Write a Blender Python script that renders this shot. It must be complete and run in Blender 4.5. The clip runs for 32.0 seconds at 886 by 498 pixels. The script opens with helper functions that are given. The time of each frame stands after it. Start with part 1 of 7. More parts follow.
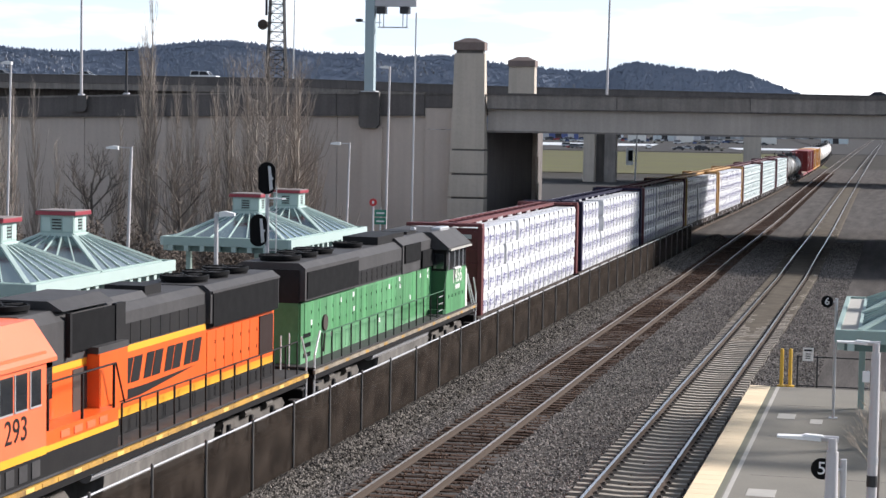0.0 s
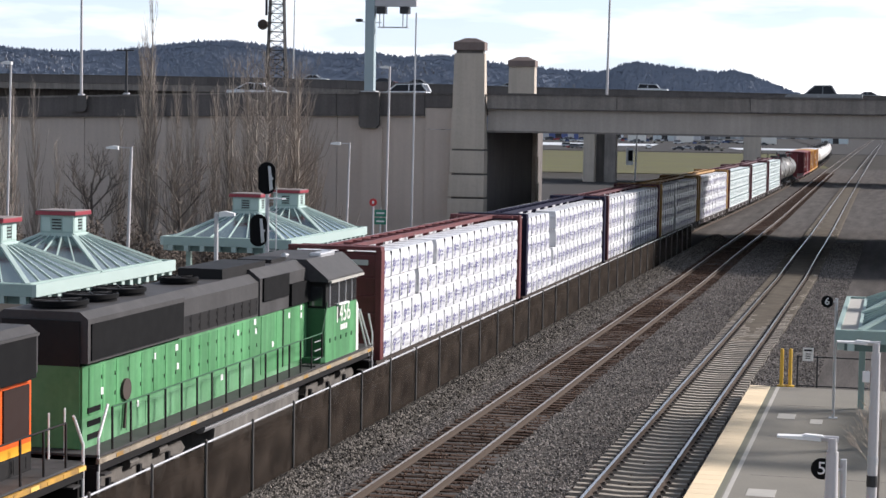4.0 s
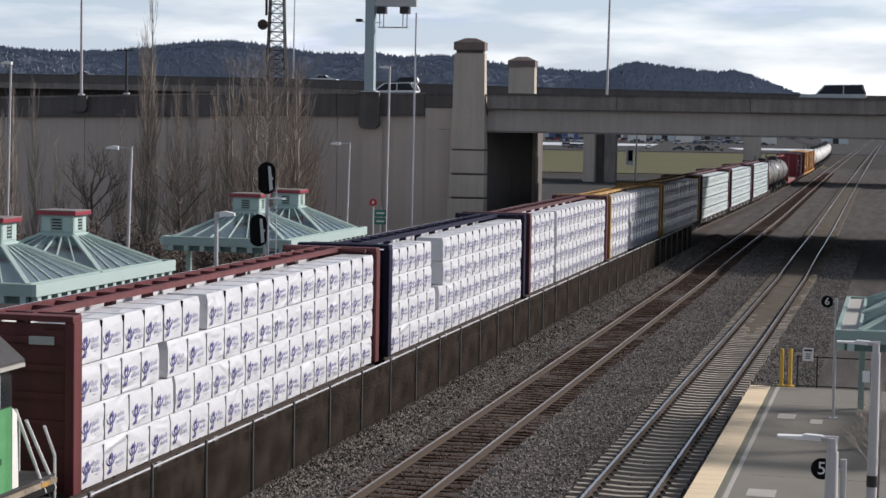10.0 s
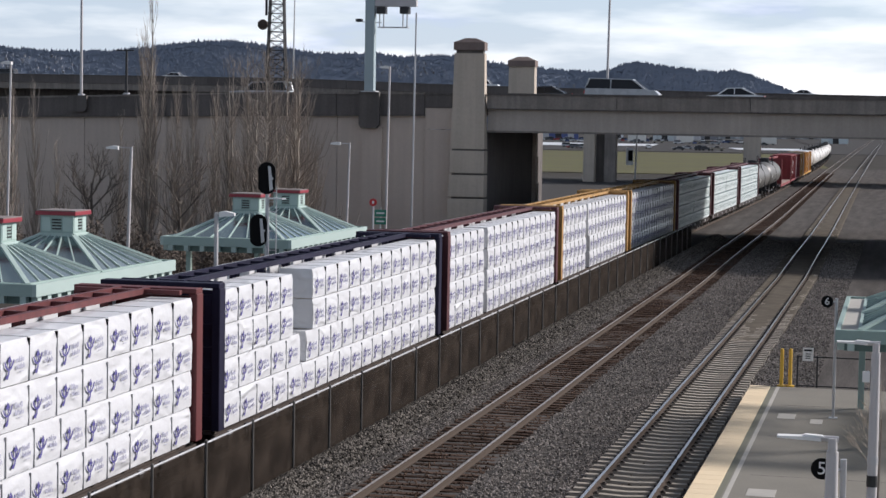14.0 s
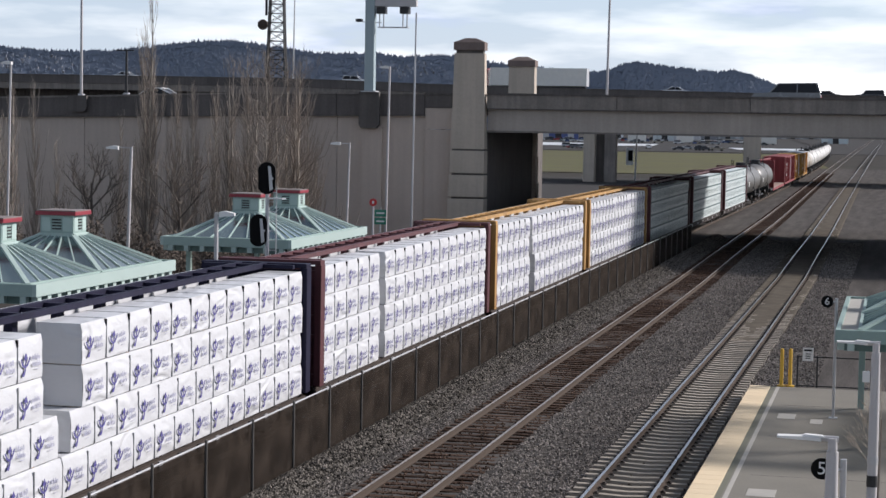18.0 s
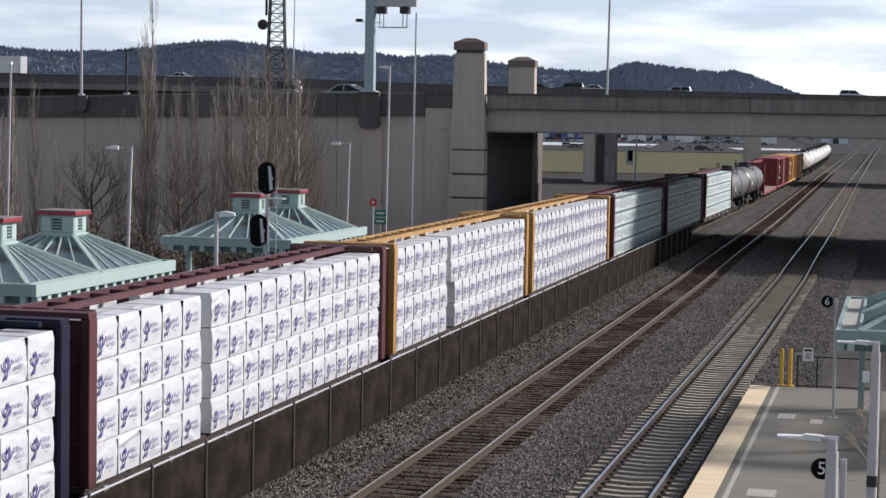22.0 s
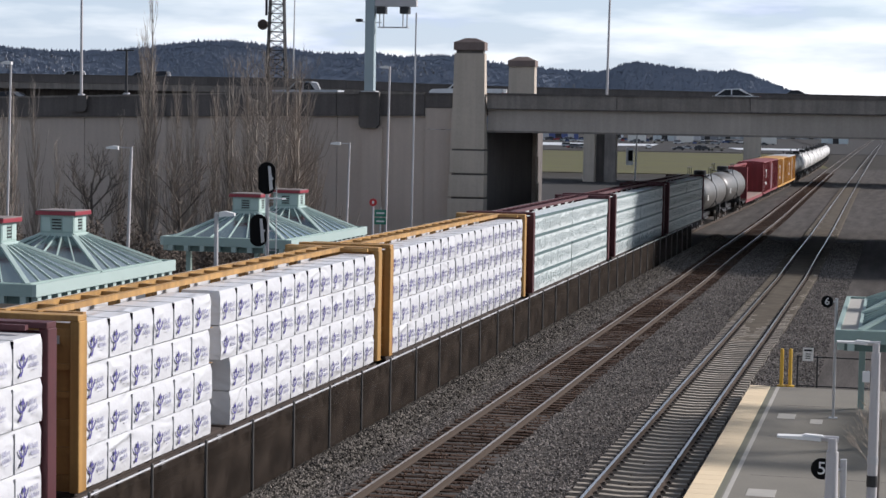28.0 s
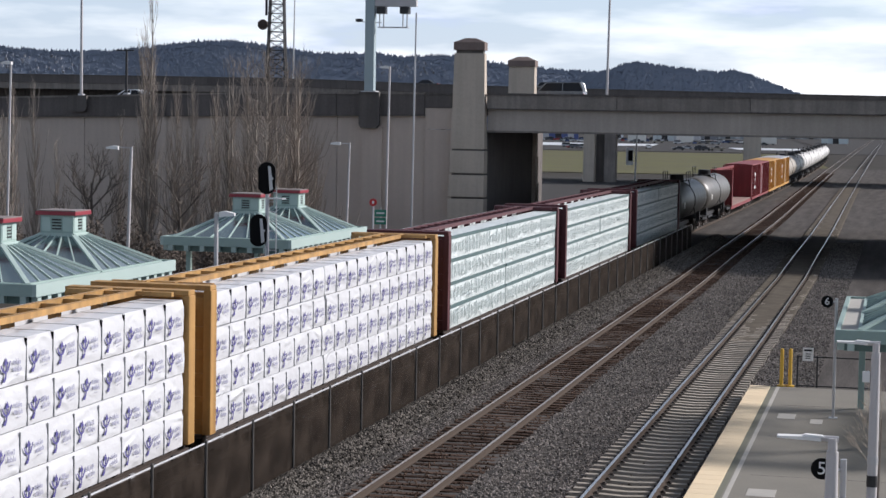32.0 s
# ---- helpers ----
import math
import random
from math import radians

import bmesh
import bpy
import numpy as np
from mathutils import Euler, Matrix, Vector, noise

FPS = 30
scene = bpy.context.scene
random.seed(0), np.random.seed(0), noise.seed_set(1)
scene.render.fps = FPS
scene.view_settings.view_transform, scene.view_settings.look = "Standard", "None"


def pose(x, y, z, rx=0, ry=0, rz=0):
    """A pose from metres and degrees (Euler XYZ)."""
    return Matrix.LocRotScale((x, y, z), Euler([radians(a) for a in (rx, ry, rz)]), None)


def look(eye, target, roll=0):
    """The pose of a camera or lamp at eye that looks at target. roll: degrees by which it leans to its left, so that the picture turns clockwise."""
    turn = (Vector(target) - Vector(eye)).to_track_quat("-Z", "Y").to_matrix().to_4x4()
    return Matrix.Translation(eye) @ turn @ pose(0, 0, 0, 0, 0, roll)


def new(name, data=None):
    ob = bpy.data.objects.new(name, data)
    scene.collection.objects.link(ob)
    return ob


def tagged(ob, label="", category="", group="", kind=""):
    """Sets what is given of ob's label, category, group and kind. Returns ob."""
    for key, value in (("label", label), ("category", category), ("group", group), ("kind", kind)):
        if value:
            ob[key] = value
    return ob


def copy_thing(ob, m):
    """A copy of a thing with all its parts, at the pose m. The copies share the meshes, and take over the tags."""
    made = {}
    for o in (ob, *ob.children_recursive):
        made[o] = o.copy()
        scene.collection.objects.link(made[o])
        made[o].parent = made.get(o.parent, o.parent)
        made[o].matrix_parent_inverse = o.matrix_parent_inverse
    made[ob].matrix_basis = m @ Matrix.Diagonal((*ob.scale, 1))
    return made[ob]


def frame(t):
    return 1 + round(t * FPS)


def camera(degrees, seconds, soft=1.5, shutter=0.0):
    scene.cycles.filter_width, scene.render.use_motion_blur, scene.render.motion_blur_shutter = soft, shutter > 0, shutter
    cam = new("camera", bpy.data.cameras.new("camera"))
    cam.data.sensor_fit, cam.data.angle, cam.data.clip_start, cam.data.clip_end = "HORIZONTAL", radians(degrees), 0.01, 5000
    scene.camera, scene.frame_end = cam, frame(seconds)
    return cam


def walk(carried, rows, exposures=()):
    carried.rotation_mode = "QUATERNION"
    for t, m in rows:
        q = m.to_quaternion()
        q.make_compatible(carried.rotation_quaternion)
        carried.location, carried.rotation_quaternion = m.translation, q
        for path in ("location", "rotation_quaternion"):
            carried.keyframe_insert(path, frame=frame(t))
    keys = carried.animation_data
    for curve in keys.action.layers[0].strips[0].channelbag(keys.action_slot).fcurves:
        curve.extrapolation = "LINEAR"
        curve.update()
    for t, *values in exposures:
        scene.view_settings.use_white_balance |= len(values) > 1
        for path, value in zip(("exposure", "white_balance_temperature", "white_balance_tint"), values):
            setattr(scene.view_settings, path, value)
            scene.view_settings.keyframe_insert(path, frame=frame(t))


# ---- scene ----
# World: y runs along the tracks away from the camera, x to the right, z = 0 at the top of the rails.
YAW, PITCH = 13.397, 3.818            # the camera looks left of the tracks, and down
EYE = (0.0, 0.0, 8.53)
cam = camera(26.01, 32.0, soft=1.5)
_fw = (-math.sin(radians(YAW)) * math.cos(radians(PITCH)), math.cos(radians(YAW)) * math.cos(radians(PITCH)), -math.sin(radians(PITCH)))
_tgt = (EYE[0] + 100 * _fw[0], EYE[1] + 100 * _fw[1], EYE[2] + 100 * _fw[2])
walk(cam, [(0.0, look(EYE, _tgt, 1.0)), (32.0, look(EYE, _tgt, 1.0))], exposures=[(0.0, 0.68, 6250, 14), (3.0, 0.60, 6300, 15), (6.0, 0.32, 6350, 15), (9.0, 0.01, 6350, 15), (13.0, 0.10, 6300, 15), (19.0, 0.14, 6250, 15), (25.0, 0.13, 6250, 15), (32.0, 0.17, 6200, 15)])

# ------------------------------------------------------------------ light
SUN_AZ, SUN_EL = 56.0, 30.0           # degrees clockwise from +y, and up


def make_world():
    w = bpy.data.worlds.new("sky")
    scene.world = w
    w.use_nodes = True
    nt = w.node_tree
    nt.nodes.clear()
    out = nt.nodes.new("ShaderNodeOutputWorld")
    bg = nt.nodes.new("ShaderNodeBackground")
    sky = nt.nodes.new("ShaderNodeTexSky")
    sky.sky_type, sky.sun_disc = "NISHITA", False
    sky.sun_elevation, sky.sun_rotation = radians(SUN_EL), radians(SUN_AZ)
    sky.dust_density, sky.ozone_density = 0.3, 2.0
    tc = nt.nodes.new("ShaderNodeTexCoord")
    mp = nt.nodes.new("ShaderNodeMapping")
    mp.inputs["Scale"].default_value = (3.2, 3.2, 17.0)
    mp.inputs["Location"].default_value = (0.4, 0.15, 0.3)
    nz = nt.nodes.new("ShaderNodeTexNoise")
    nz.inputs["Scale"].default_value, nz.inputs["Detail"].default_value, nz.inputs["Roughness"].default_value = 1.6, 7.0, 0.55
    ramp = nt.nodes.new("ShaderNodeValToRGB")
    ramp.color_ramp.elements[0].position, ramp.color_ramp.elements[1].position = 0.40, 0.62
    cloud = nt.nodes.new("ShaderNodeValToRGB")
    cloud.color_ramp.elements[0].color, cloud.color_ramp.elements[1].color = (4.8, 5.65, 6.85, 1), (9.6, 9.9, 10.2, 1)
    cloud.color_ramp.elements[0].position, cloud.color_ramp.elements[1].position = 0.42, 0.62
    nz2 = nt.nodes.new("ShaderNodeTexNoise")
    nz2.inputs["Scale"].default_value, nz2.inputs["Detail"].default_value = 2.6, 5.0
    mix = nt.nodes.new("ShaderNodeMix")
    mix.data_type = "RGBA"
    L = nt.links.new
    L(tc.outputs["Generated"], mp.inputs["Vector"])
    L(mp.outputs["Vector"], nz.inputs["Vector"])
    L(mp.outputs["Vector"], nz2.inputs["Vector"])
    L(nz.outputs["Fac"], ramp.inputs["Fac"])
    L(nz2.outputs["Fac"], cloud.inputs["Fac"])
    low = nt.nodes.new("ShaderNodeSeparateXYZ")
    L(tc.outputs["Generated"], low.inputs["Vector"])
    lift = nt.nodes.new("ShaderNodeMapRange")
    lift.inputs["From Min"].default_value, lift.inputs["From Max"].default_value = 0.02, 0.30
    lift.inputs["To Min"].default_value, lift.inputs["To Max"].default_value = 0.75, 0.0
    L(low.outputs["Z"], lift.inputs["Value"])
    both = nt.nodes.new("ShaderNodeMath")
    both.operation = "MAXIMUM"
    L(ramp.outputs["Color"], both.inputs[0])
    L(lift.outputs["Result"], both.inputs[1])
    L(both.outputs[0], mix.inputs["Factor"])
    L(sky.outputs["Color"], mix.inputs["A"])
    L(cloud.outputs["Color"], mix.inputs["B"])
    # haze: brighter towards the horizon
    sep = nt.nodes.new("ShaderNodeSeparateXYZ")
    L(tc.outputs["Generated"], sep.inputs["Vector"])
    mr = nt.nodes.new("ShaderNodeMapRange")
    mr.interpolation_type = "SMOOTHSTEP"
    mr.inputs["From Min"].default_value, mr.inputs["From Max"].default_value = 0.0, 0.55
    mr.inputs["To Min"].default_value, mr.inputs["To Max"].default_value = 1.16, 0.52
    L(sep.outputs["Z"], mr.inputs["Value"])
    vm = nt.nodes.new("ShaderNodeVectorMath")
    vm.operation = "SCALE"
    L(mix.outputs["Result"], vm.inputs[0])
    L(mr.outputs["Result"], vm.inputs["Scale"])
    L(vm.outputs["Vector"], bg.inputs["Color"])
    L(bg.outputs["Background"], out.inputs["Surface"])
    bg.inputs["Strength"].default_value = 0.10


make_world()
sun = new("sun", bpy.data.lights.new("sun", "SUN"))
sun.data.energy, sun.data.angle, sun.data.color = 5.0, radians(11.0), (1.0, 0.95, 0.88)
_az, _el = radians(SUN_AZ), radians(SUN_EL)
_sd = Vector((math.sin(_az) * math.cos(_el), math.cos(_az) * math.cos(_el), math.sin(_el)))
sun.matrix_world = Matrix.Translation((40, 60, 60)) @ _sd.to_track_quat("Z", "Y").to_matrix().to_4x4()


# ------------------------------------------------------------------ builders
class Geo:
    """Collects vertices and faces of one mesh."""

    def __init__(self):
        self.v, self.f = [], []

    def add(self, vs, fs):
        n = len(self.v)
        self.v.extend(vs)
        self.f.extend([tuple(i + n for i in f) for f in fs])
        return self

    def box(self, x0, x1, y0, y1, z0, z1, b=0.0):
        if b <= 0:
            return self.add([(x0, y0, z0), (x1, y0, z0), (x1, y1, z0), (x0, y1, z0), (x0, y0, z1), (x1, y0, z1), (x1, y1, z1), (x0, y1, z1)],
                            [(0, 3, 2, 1), (4, 5, 6, 7), (0, 1, 5, 4), (1, 2, 6, 5), (2, 3, 7, 6), (3, 0, 4, 7)])
        # a box with chamfered edges
        xs, ys, zs = ((x0 + x1) / 2, (x1 - x0) / 2), ((y0 + y1) / 2, (y1 - y0) / 2), ((z0 + z1) / 2, (z1 - z0) / 2)
        vs, idx = [], {}
        for sx in (-1, 1):
            for sy in (-1, 1):
                for sz in (-1, 1):
                    for a in range(3):
                        q = [xs[0] + sx * (xs[1] - b), ys[0] + sy * (ys[1] - b), zs[0] + sz * (zs[1] - b)]
                        q[a] += (sx, sy, sz)[a] * b
                        idx[sx, sy, sz, a] = len(vs)
                        vs.append(tuple(q))
        fs = []
        for a in range(3):
            c, d = (a + 1) % 3, (a + 2) % 3
            for s in (-1, 1):
                loop = []
                for sc, sd in ((-1, -1), (1, -1), (1, 1), (-1, 1)):
                    k = [0, 0, 0]
                    k[a], k[c], k[d] = s, sc, sd
                    loop.append(idx[(*k, a)])
                fs.append(tuple(loop if s > 0 else loop[::-1]))
                # edges along axis a
            for sc in (-1, 1):
                for sd in (-1, 1):
                    e = []
                    for s in (-1, 1):
                        k = [0, 0, 0]
                        k[a], k[c], k[d] = s, sc, sd
                        e.append((idx[(*k, c)], idx[(*k, d)]))
                    q = (e[0][0], e[1][0], e[1][1], e[0][1])
                    fs.append(q if sc * sd < 0 else q[::-1])
        for sx in (-1, 1):
            for sy in (-1, 1):
                for sz in (-1, 1):
                    t = tuple(idx[sx, sy, sz, a] for a in range(3))
                    fs.append(t if sx * sy * sz > 0 else t[::-1])
        return self.add(vs, fs)

    def tube(self, p, q, r, r2=None, n=8, cap=True):
        r2 = r if r2 is None else r2
        p, q = Vector(p), Vector(q)
        d = (q - p).normalized()
        a = d.orthogonal().normalized()
        c = d.cross(a)
        vs = []
        for o, rr in ((p, r), (q, r2)):
            for i in range(n):
                t = 2 * math.pi * i / n
                w = o + rr * (math.cos(t) * a + math.sin(t) * c)
                vs.append((w.x, w.y, w.z))
        fs = [(i, (i + 1) % n, n + (i + 1) % n, n + i) for i in range(n)]
        if cap:
            fs += [tuple(range(n))[::-1], tuple(range(n, 2 * n))]
        return self.add(vs, fs)

    def bar(self, p, q, w, h=None):
        """A square bar from p to q."""
        h = h or w
        p, q = Vector(p), Vector(q)
        d = (q - p).normalized()
        a = Vector((0, 0, 1)).cross(d)
        a = Vector((1, 0, 0)) if a.length < 1e-4 else a.normalized()
        c = d.cross(a)
        vs = []
        for o in (p, q):
            for sa, sc in ((-1, -1), (1, -1), (1, 1), (-1, 1)):
                k = o + a * sa * w / 2 + c * sc * h / 2
                vs.append((k.x, k.y, k.z))
        return self.add(vs, [(3, 2, 1, 0), (4, 5, 6, 7), (0, 1, 5, 4), (1, 2, 6, 5), (2, 3, 7, 6), (3, 0, 4, 7)])

    def prism(self, pts, axis, a, b):
        """A polygon (two coordinates, the axes in order without axis) drawn out along axis from a to b."""
        n, vs = len(pts), []
        for s in (a, b):
            for u, w in pts:
                vs.append({"x": (s, u, w), "y": (u, s, w), "z": (u, w, s)}[axis])
        fs = [(i, (i + 1) % n, n + (i + 1) % n, n + i) for i in range(n)] + [tuple(range(n))[::-1], tuple(range(n, 2 * n))]
        return self.add(vs, fs)

    def lathe(self, prof, n=16, centre=(0, 0, 0), axis="z"):
        """A profile of (radius, height) turned about an axis."""
        vs, fs = [], []
        for r, h in prof:
            for i in range(n):
                t = 2 * math.pi * i / n
                u, w = r * math.cos(t), r * math.sin(t)
                k = {"z": (u, w, h), "y": (u, h, w), "x": (h, u, w)}[axis]
                vs.append((k[0] + centre[0], k[1] + centre[1], k[2] + centre[2]))
        for j in range(len(prof) - 1):
            for i in range(n):
                fs.append((j * n + i, j * n + (i + 1) % n, (j + 1) * n + (i + 1) % n, (j + 1) * n + i))
        fs += [tuple(range(n))[::-1], tuple(range((len(prof) - 1) * n, len(prof) * n))]
        return self.add(vs, fs)

    def mesh(self, name, material, smooth=False):
        me = bpy.data.meshes.new(name)
        me.from_pydata(self.v, [], self.f)
        bm = bmesh.new()
        bm.from_mesh(me)
        bmesh.ops.recalc_face_normals(bm, faces=bm.faces)
        bm.to_mesh(me)
        bm.free()
        if material:
            me.materials.append(material)
        if smooth:
            for p in me.polygons:
                p.use_smooth = True
            me.set_sharp_from_angle(angle=radians(40))
        return me


def part(name, geo, material, parent, label="", smooth=False):
    """Links geometry as one mesh under a thing or a part."""
    ob = new(name, geo.mesh(name, material, smooth) if isinstance(geo, Geo) else geo)
    ob.parent = parent
    if label:
        ob["label"] = label
    return ob


def thing(name, m, label, category, group="", kind=""):
    ob = new(name)
    ob.matrix_basis = m
    return tagged(ob, label, category, group, kind)


def solid(name, geo, material, label, category, kind="", m=None, smooth=False):
    ob = new(name, geo.mesh(name, material, smooth))
    if m:
        ob.matrix_basis = m
    return tagged(ob, label, category, "", kind)


# ------------------------------------------------------------------ materials
def mat(name, col, rough=0.7, metal=0.0, col2=None, scale=4.0, fine=40.0, amount=0.5, bump=0.15, stretch=(1, 1, 1), rand=0.0, spec=0.5, streak=0.0, islands=0.0, relief=0.02, crease=0.0):
    """Base colour varied at two scales, with relief; rand varies it from piece to piece."""
    m = bpy.data.materials.new(name)
    m.use_nodes = True
    nt = m.node_tree
    b = nt.nodes["Principled BSDF"]
    N, L = nt.nodes.new, nt.links.new
    tc = N("ShaderNodeTexCoord")
    mp = N("ShaderNodeMapping")
    mp.inputs["Scale"].default_value = stretch
    L(tc.outputs["Object"], mp.inputs["Vector"])
    n1, n2 = N("ShaderNodeTexNoise"), N("ShaderNodeTexNoise")
    for n, s, d in ((n1, scale, 5.0), (n2, fine, 3.0)):
        n.inputs["Scale"].default_value, n.inputs["Detail"].default_value = s, d
        L(mp.outputs["Vector"], n.inputs["Vector"])
    if col2 is None:
        col2 = tuple(c * 0.62 for c in col)
    ramp = N("ShaderNodeValToRGB")
    ramp.color_ramp.elements[0].position, ramp.color_ramp.elements[1].position = 0.5 - 0.25, 0.5 + 0.22
    mixn = N("ShaderNodeMath")
    mixn.operation = "MULTIPLY_ADD"
    mixn.inputs[1].default_value = 0.35
    add = N("ShaderNodeMath")
    add.operation = "MULTIPLY"
    add.inputs[1].default_value = 0.65
    L(n1.outputs["Fac"], add.inputs[0])
    L(n2.outputs["Fac"], mixn.inputs[0])
    L(add.outputs[0], mixn.inputs[2])
    L(mixn.outputs[0], ramp.inputs["Fac"])
    c2 = tuple(a * (1 - amount) + bb * amount for a, bb in zip(col, col2))
    ramp.color_ramp.elements[0].color = (*c2, 1)
    ramp.color_ramp.elements[1].color = (*col, 1)
    colour = ramp.outputs["Color"]
    if streak:
        mp2 = N("ShaderNodeMapping")
        mp2.inputs["Scale"].default_value = (1.3, 1.3, 0.06)
        L(tc.outputs["Object"], mp2.inputs["Vector"])
        n3 = N("ShaderNodeTexNoise")
        n3.inputs["Scale"].default_value, n3.inputs["Detail"].default_value = 2.2, 4.0
        L(mp2.outputs["Vector"], n3.inputs["Vector"])
        r3 = N("ShaderNodeValToRGB")
        r3.color_ramp.elements[0].position, r3.color_ramp.elements[1].position = 0.42, 0.62
        r3.color_ramp.elements[0].color = (1 - streak, 1 - streak, 1 - streak, 1)
        L(n3.outputs["Fac"], r3.inputs["Fac"])
        mx = N("ShaderNodeMix")
        mx.data_type, mx.blend_type = "RGBA", "MULTIPLY"
        mx.inputs["Factor"].default_value = 1.0
        L(colour, mx.inputs["A"])
        L(r3.outputs["Color"], mx.inputs["B"])
        colour = mx.outputs["Result"]
    if rand or islands:
        hs = N("ShaderNodeHueSaturation")
        mr = N("ShaderNodeMapRange")
        if rand:
            oi = N("ShaderNodeObjectInfo")
            L(oi.outputs["Random"], mr.inputs["Value"])
        else:
            gi = N("ShaderNodeNewGeometry")
            L(gi.outputs["Random Per Island"], mr.inputs["Value"])
        k = rand or islands
        mr.inputs["To Min"].default_value, mr.inputs["To Max"].default_value = 1 - k, 1 + k
        L(mr.outputs["Result"], hs.inputs["Value"])
        L(colour, hs.inputs["Color"])
        colour = hs.outputs["Color"]
    L(colour, b.inputs["Base Color"])
    b.inputs["Roughness"].default_value, b.inputs["Metallic"].default_value = rough, metal
    b.inputs["Specular IOR Level"].default_value = spec
    rr = N("ShaderNodeMapRange")
    rr.inputs["To Min"].default_value, rr.inputs["To Max"].default_value = max(0.03, rough - 0.12), min(1.0, rough + 0.1)
    L(n1.outputs["Fac"], rr.inputs["Value"])
    L(rr.outputs["Result"], b.inputs["Roughness"])
    if crease:
        # folds of slack sheeting: two families of slanting ridges
        mp4 = N("ShaderNodeMapping")
        mp4.inputs["Rotation"].default_value = (radians(32), 0, 0)
        mp4.inputs["Scale"].default_value = (1.0, 0.55, 1.5)
        L(tc.outputs["Object"], mp4.inputs["Vector"])
        n4 = N("ShaderNodeTexNoise")
        n4.noise_type = "RIDGED_MULTIFRACTAL"
        n4.inputs["Scale"].default_value, n4.inputs["Detail"].default_value, n4.inputs["Distortion"].default_value = 1.5, 2.5, 0.8
        L(mp4.outputs["Vector"], n4.inputs["Vector"])
        b4 = N("ShaderNodeBump")
        b4.inputs["Strength"].default_value, b4.inputs["Distance"].default_value = 1.0, crease
        L(n4.outputs["Fac"], b4.inputs["Height"])
    if bump:
        bp = N("ShaderNodeBump")
        bp.inputs["Strength"].default_value, bp.inputs["Distance"].default_value = bump, relief
        L(mixn.outputs[0], bp.inputs["Height"])
        if crease:
            L(b4.outputs["Normal"], bp.inputs["Normal"])
        L(bp.outputs["Normal"], b.inputs["Normal"])
    return m


EARTH = mat("earth", (0.072, 0.067, 0.060), 0.95, col2=(0.040, 0.037, 0.033), scale=0.05, fine=2.0, amount=0.8, bump=0.5, spec=0.04)
RAIL = mat("rail_side", (0.085, 0.066, 0.053), 0.9, 0.0, spec=0.1, scale=3, fine=30, amount=0.5)
RAILDULL = mat("dull_rail_head", (0.50, 0.44, 0.39), 0.42, 0.85, spec=0.5, scale=2, fine=20, amount=0.5, bump=0.02)
RAILTOP = mat("rail_head", (0.66, 0.63, 0.60), 0.32, 1.0, scale=2, fine=20, amount=0.3, bump=0.02)
CONC = mat("concrete", (0.45, 0.40, 0.35), 0.9, col2=(0.32, 0.28, 0.245), scale=0.35, fine=6.0, amount=0.8, bump=0.12, streak=0.07, rand=0.06)
WHITE = mat("white_wrap", (0.62, 0.625, 0.64), 0.4, scale=1.3, fine=4.5, amount=0.08, bump=0.8, stretch=(1, 0.8, 1.3), relief=0.05, crease=0.075)


def conv(x, y):
    """From the frame that is square to the view (u, depth) to the world."""
    a = radians(YAW)
    return (x * math.cos(a) - y * math.sin(a), x * math.sin(a) + y * math.cos(a))


def vpose(u, d, z, rz=0):
    x, y = conv(u, d)
    return pose(x, y, z, 0, 0, YAW + rz)


def lerp(x, knots):
    for (a, va), (b, vb) in zip(knots, knots[1:]):
        if x <= b:
            t = max(0.0, (x - a) / (b - a))
            return va + (vb - va) * t
    return knots[-1][1]


BEND = [(0, 0), (105, 0), (126, -0.17), (150, -0.30), (185, -0.52), (246, -1.2), (375, -2.6), (520, -3.9), (690, -5.2), (1000, -7.4), (2200, -15)]
TRAIN_BEND = [(0, 0), (100, 0), (130, 0.07), (145, 0.15), (160, 0.27), (185, 0.49), (210, 0.61), (235, 0.67), (265, 0.65), (300, 0.55), (350, 0.30), (420, -0.55), (480, -1.6), (520, -2.6), (560, -3.9), (620, -6.2), (700, -10.2), (1000, -30), (2200, -120)]


def mid_x(s):
    return -11.14 + lerp(s, BEND)


def right_x(s):
    return lerp(s, [(0, -6.45), (42, -6.13), (60, -6.08), (78, -5.98), (111, -5.9), (131, -6.05), (158, -6.15), (213, -6.6), (312, -7.35), (474, -8.4), (800, -10.3), (2200, -17)])


TRAIN_X = -17.35


def train_x(s):
    return TRAIN_X + lerp(s, TRAIN_BEND)


# train's way: metres gone at seconds
WAY = [(0, 0.0), (1, 3.76), (2, 7.45), (3, 11.15), (6, 22.5), (9, 34.0), (12, 45.85), (14, 53.6), (16.5, 63.3), (20, 77.0), (22, 85.0), (25, 97.2), (28, 109.4), (30, 117.6), (32, 125.8)]


def ride(ob, s0, length):
    """Keys a rail vehicle whose middle stands at s0 at the start."""
    rows = []
    for t, w in WAY:
        s = s0 - w
        a, b = s - length * 0.36, s + length * 0.36
        x0, x1 = train_x(a), train_x(b)
        rows.append((t, pose((x0 + x1) / 2, s, 0, 0, 0, math.degrees(math.atan2(-(x1 - x0), b - a)))))
    walk(ob, rows)


RIDERS = []
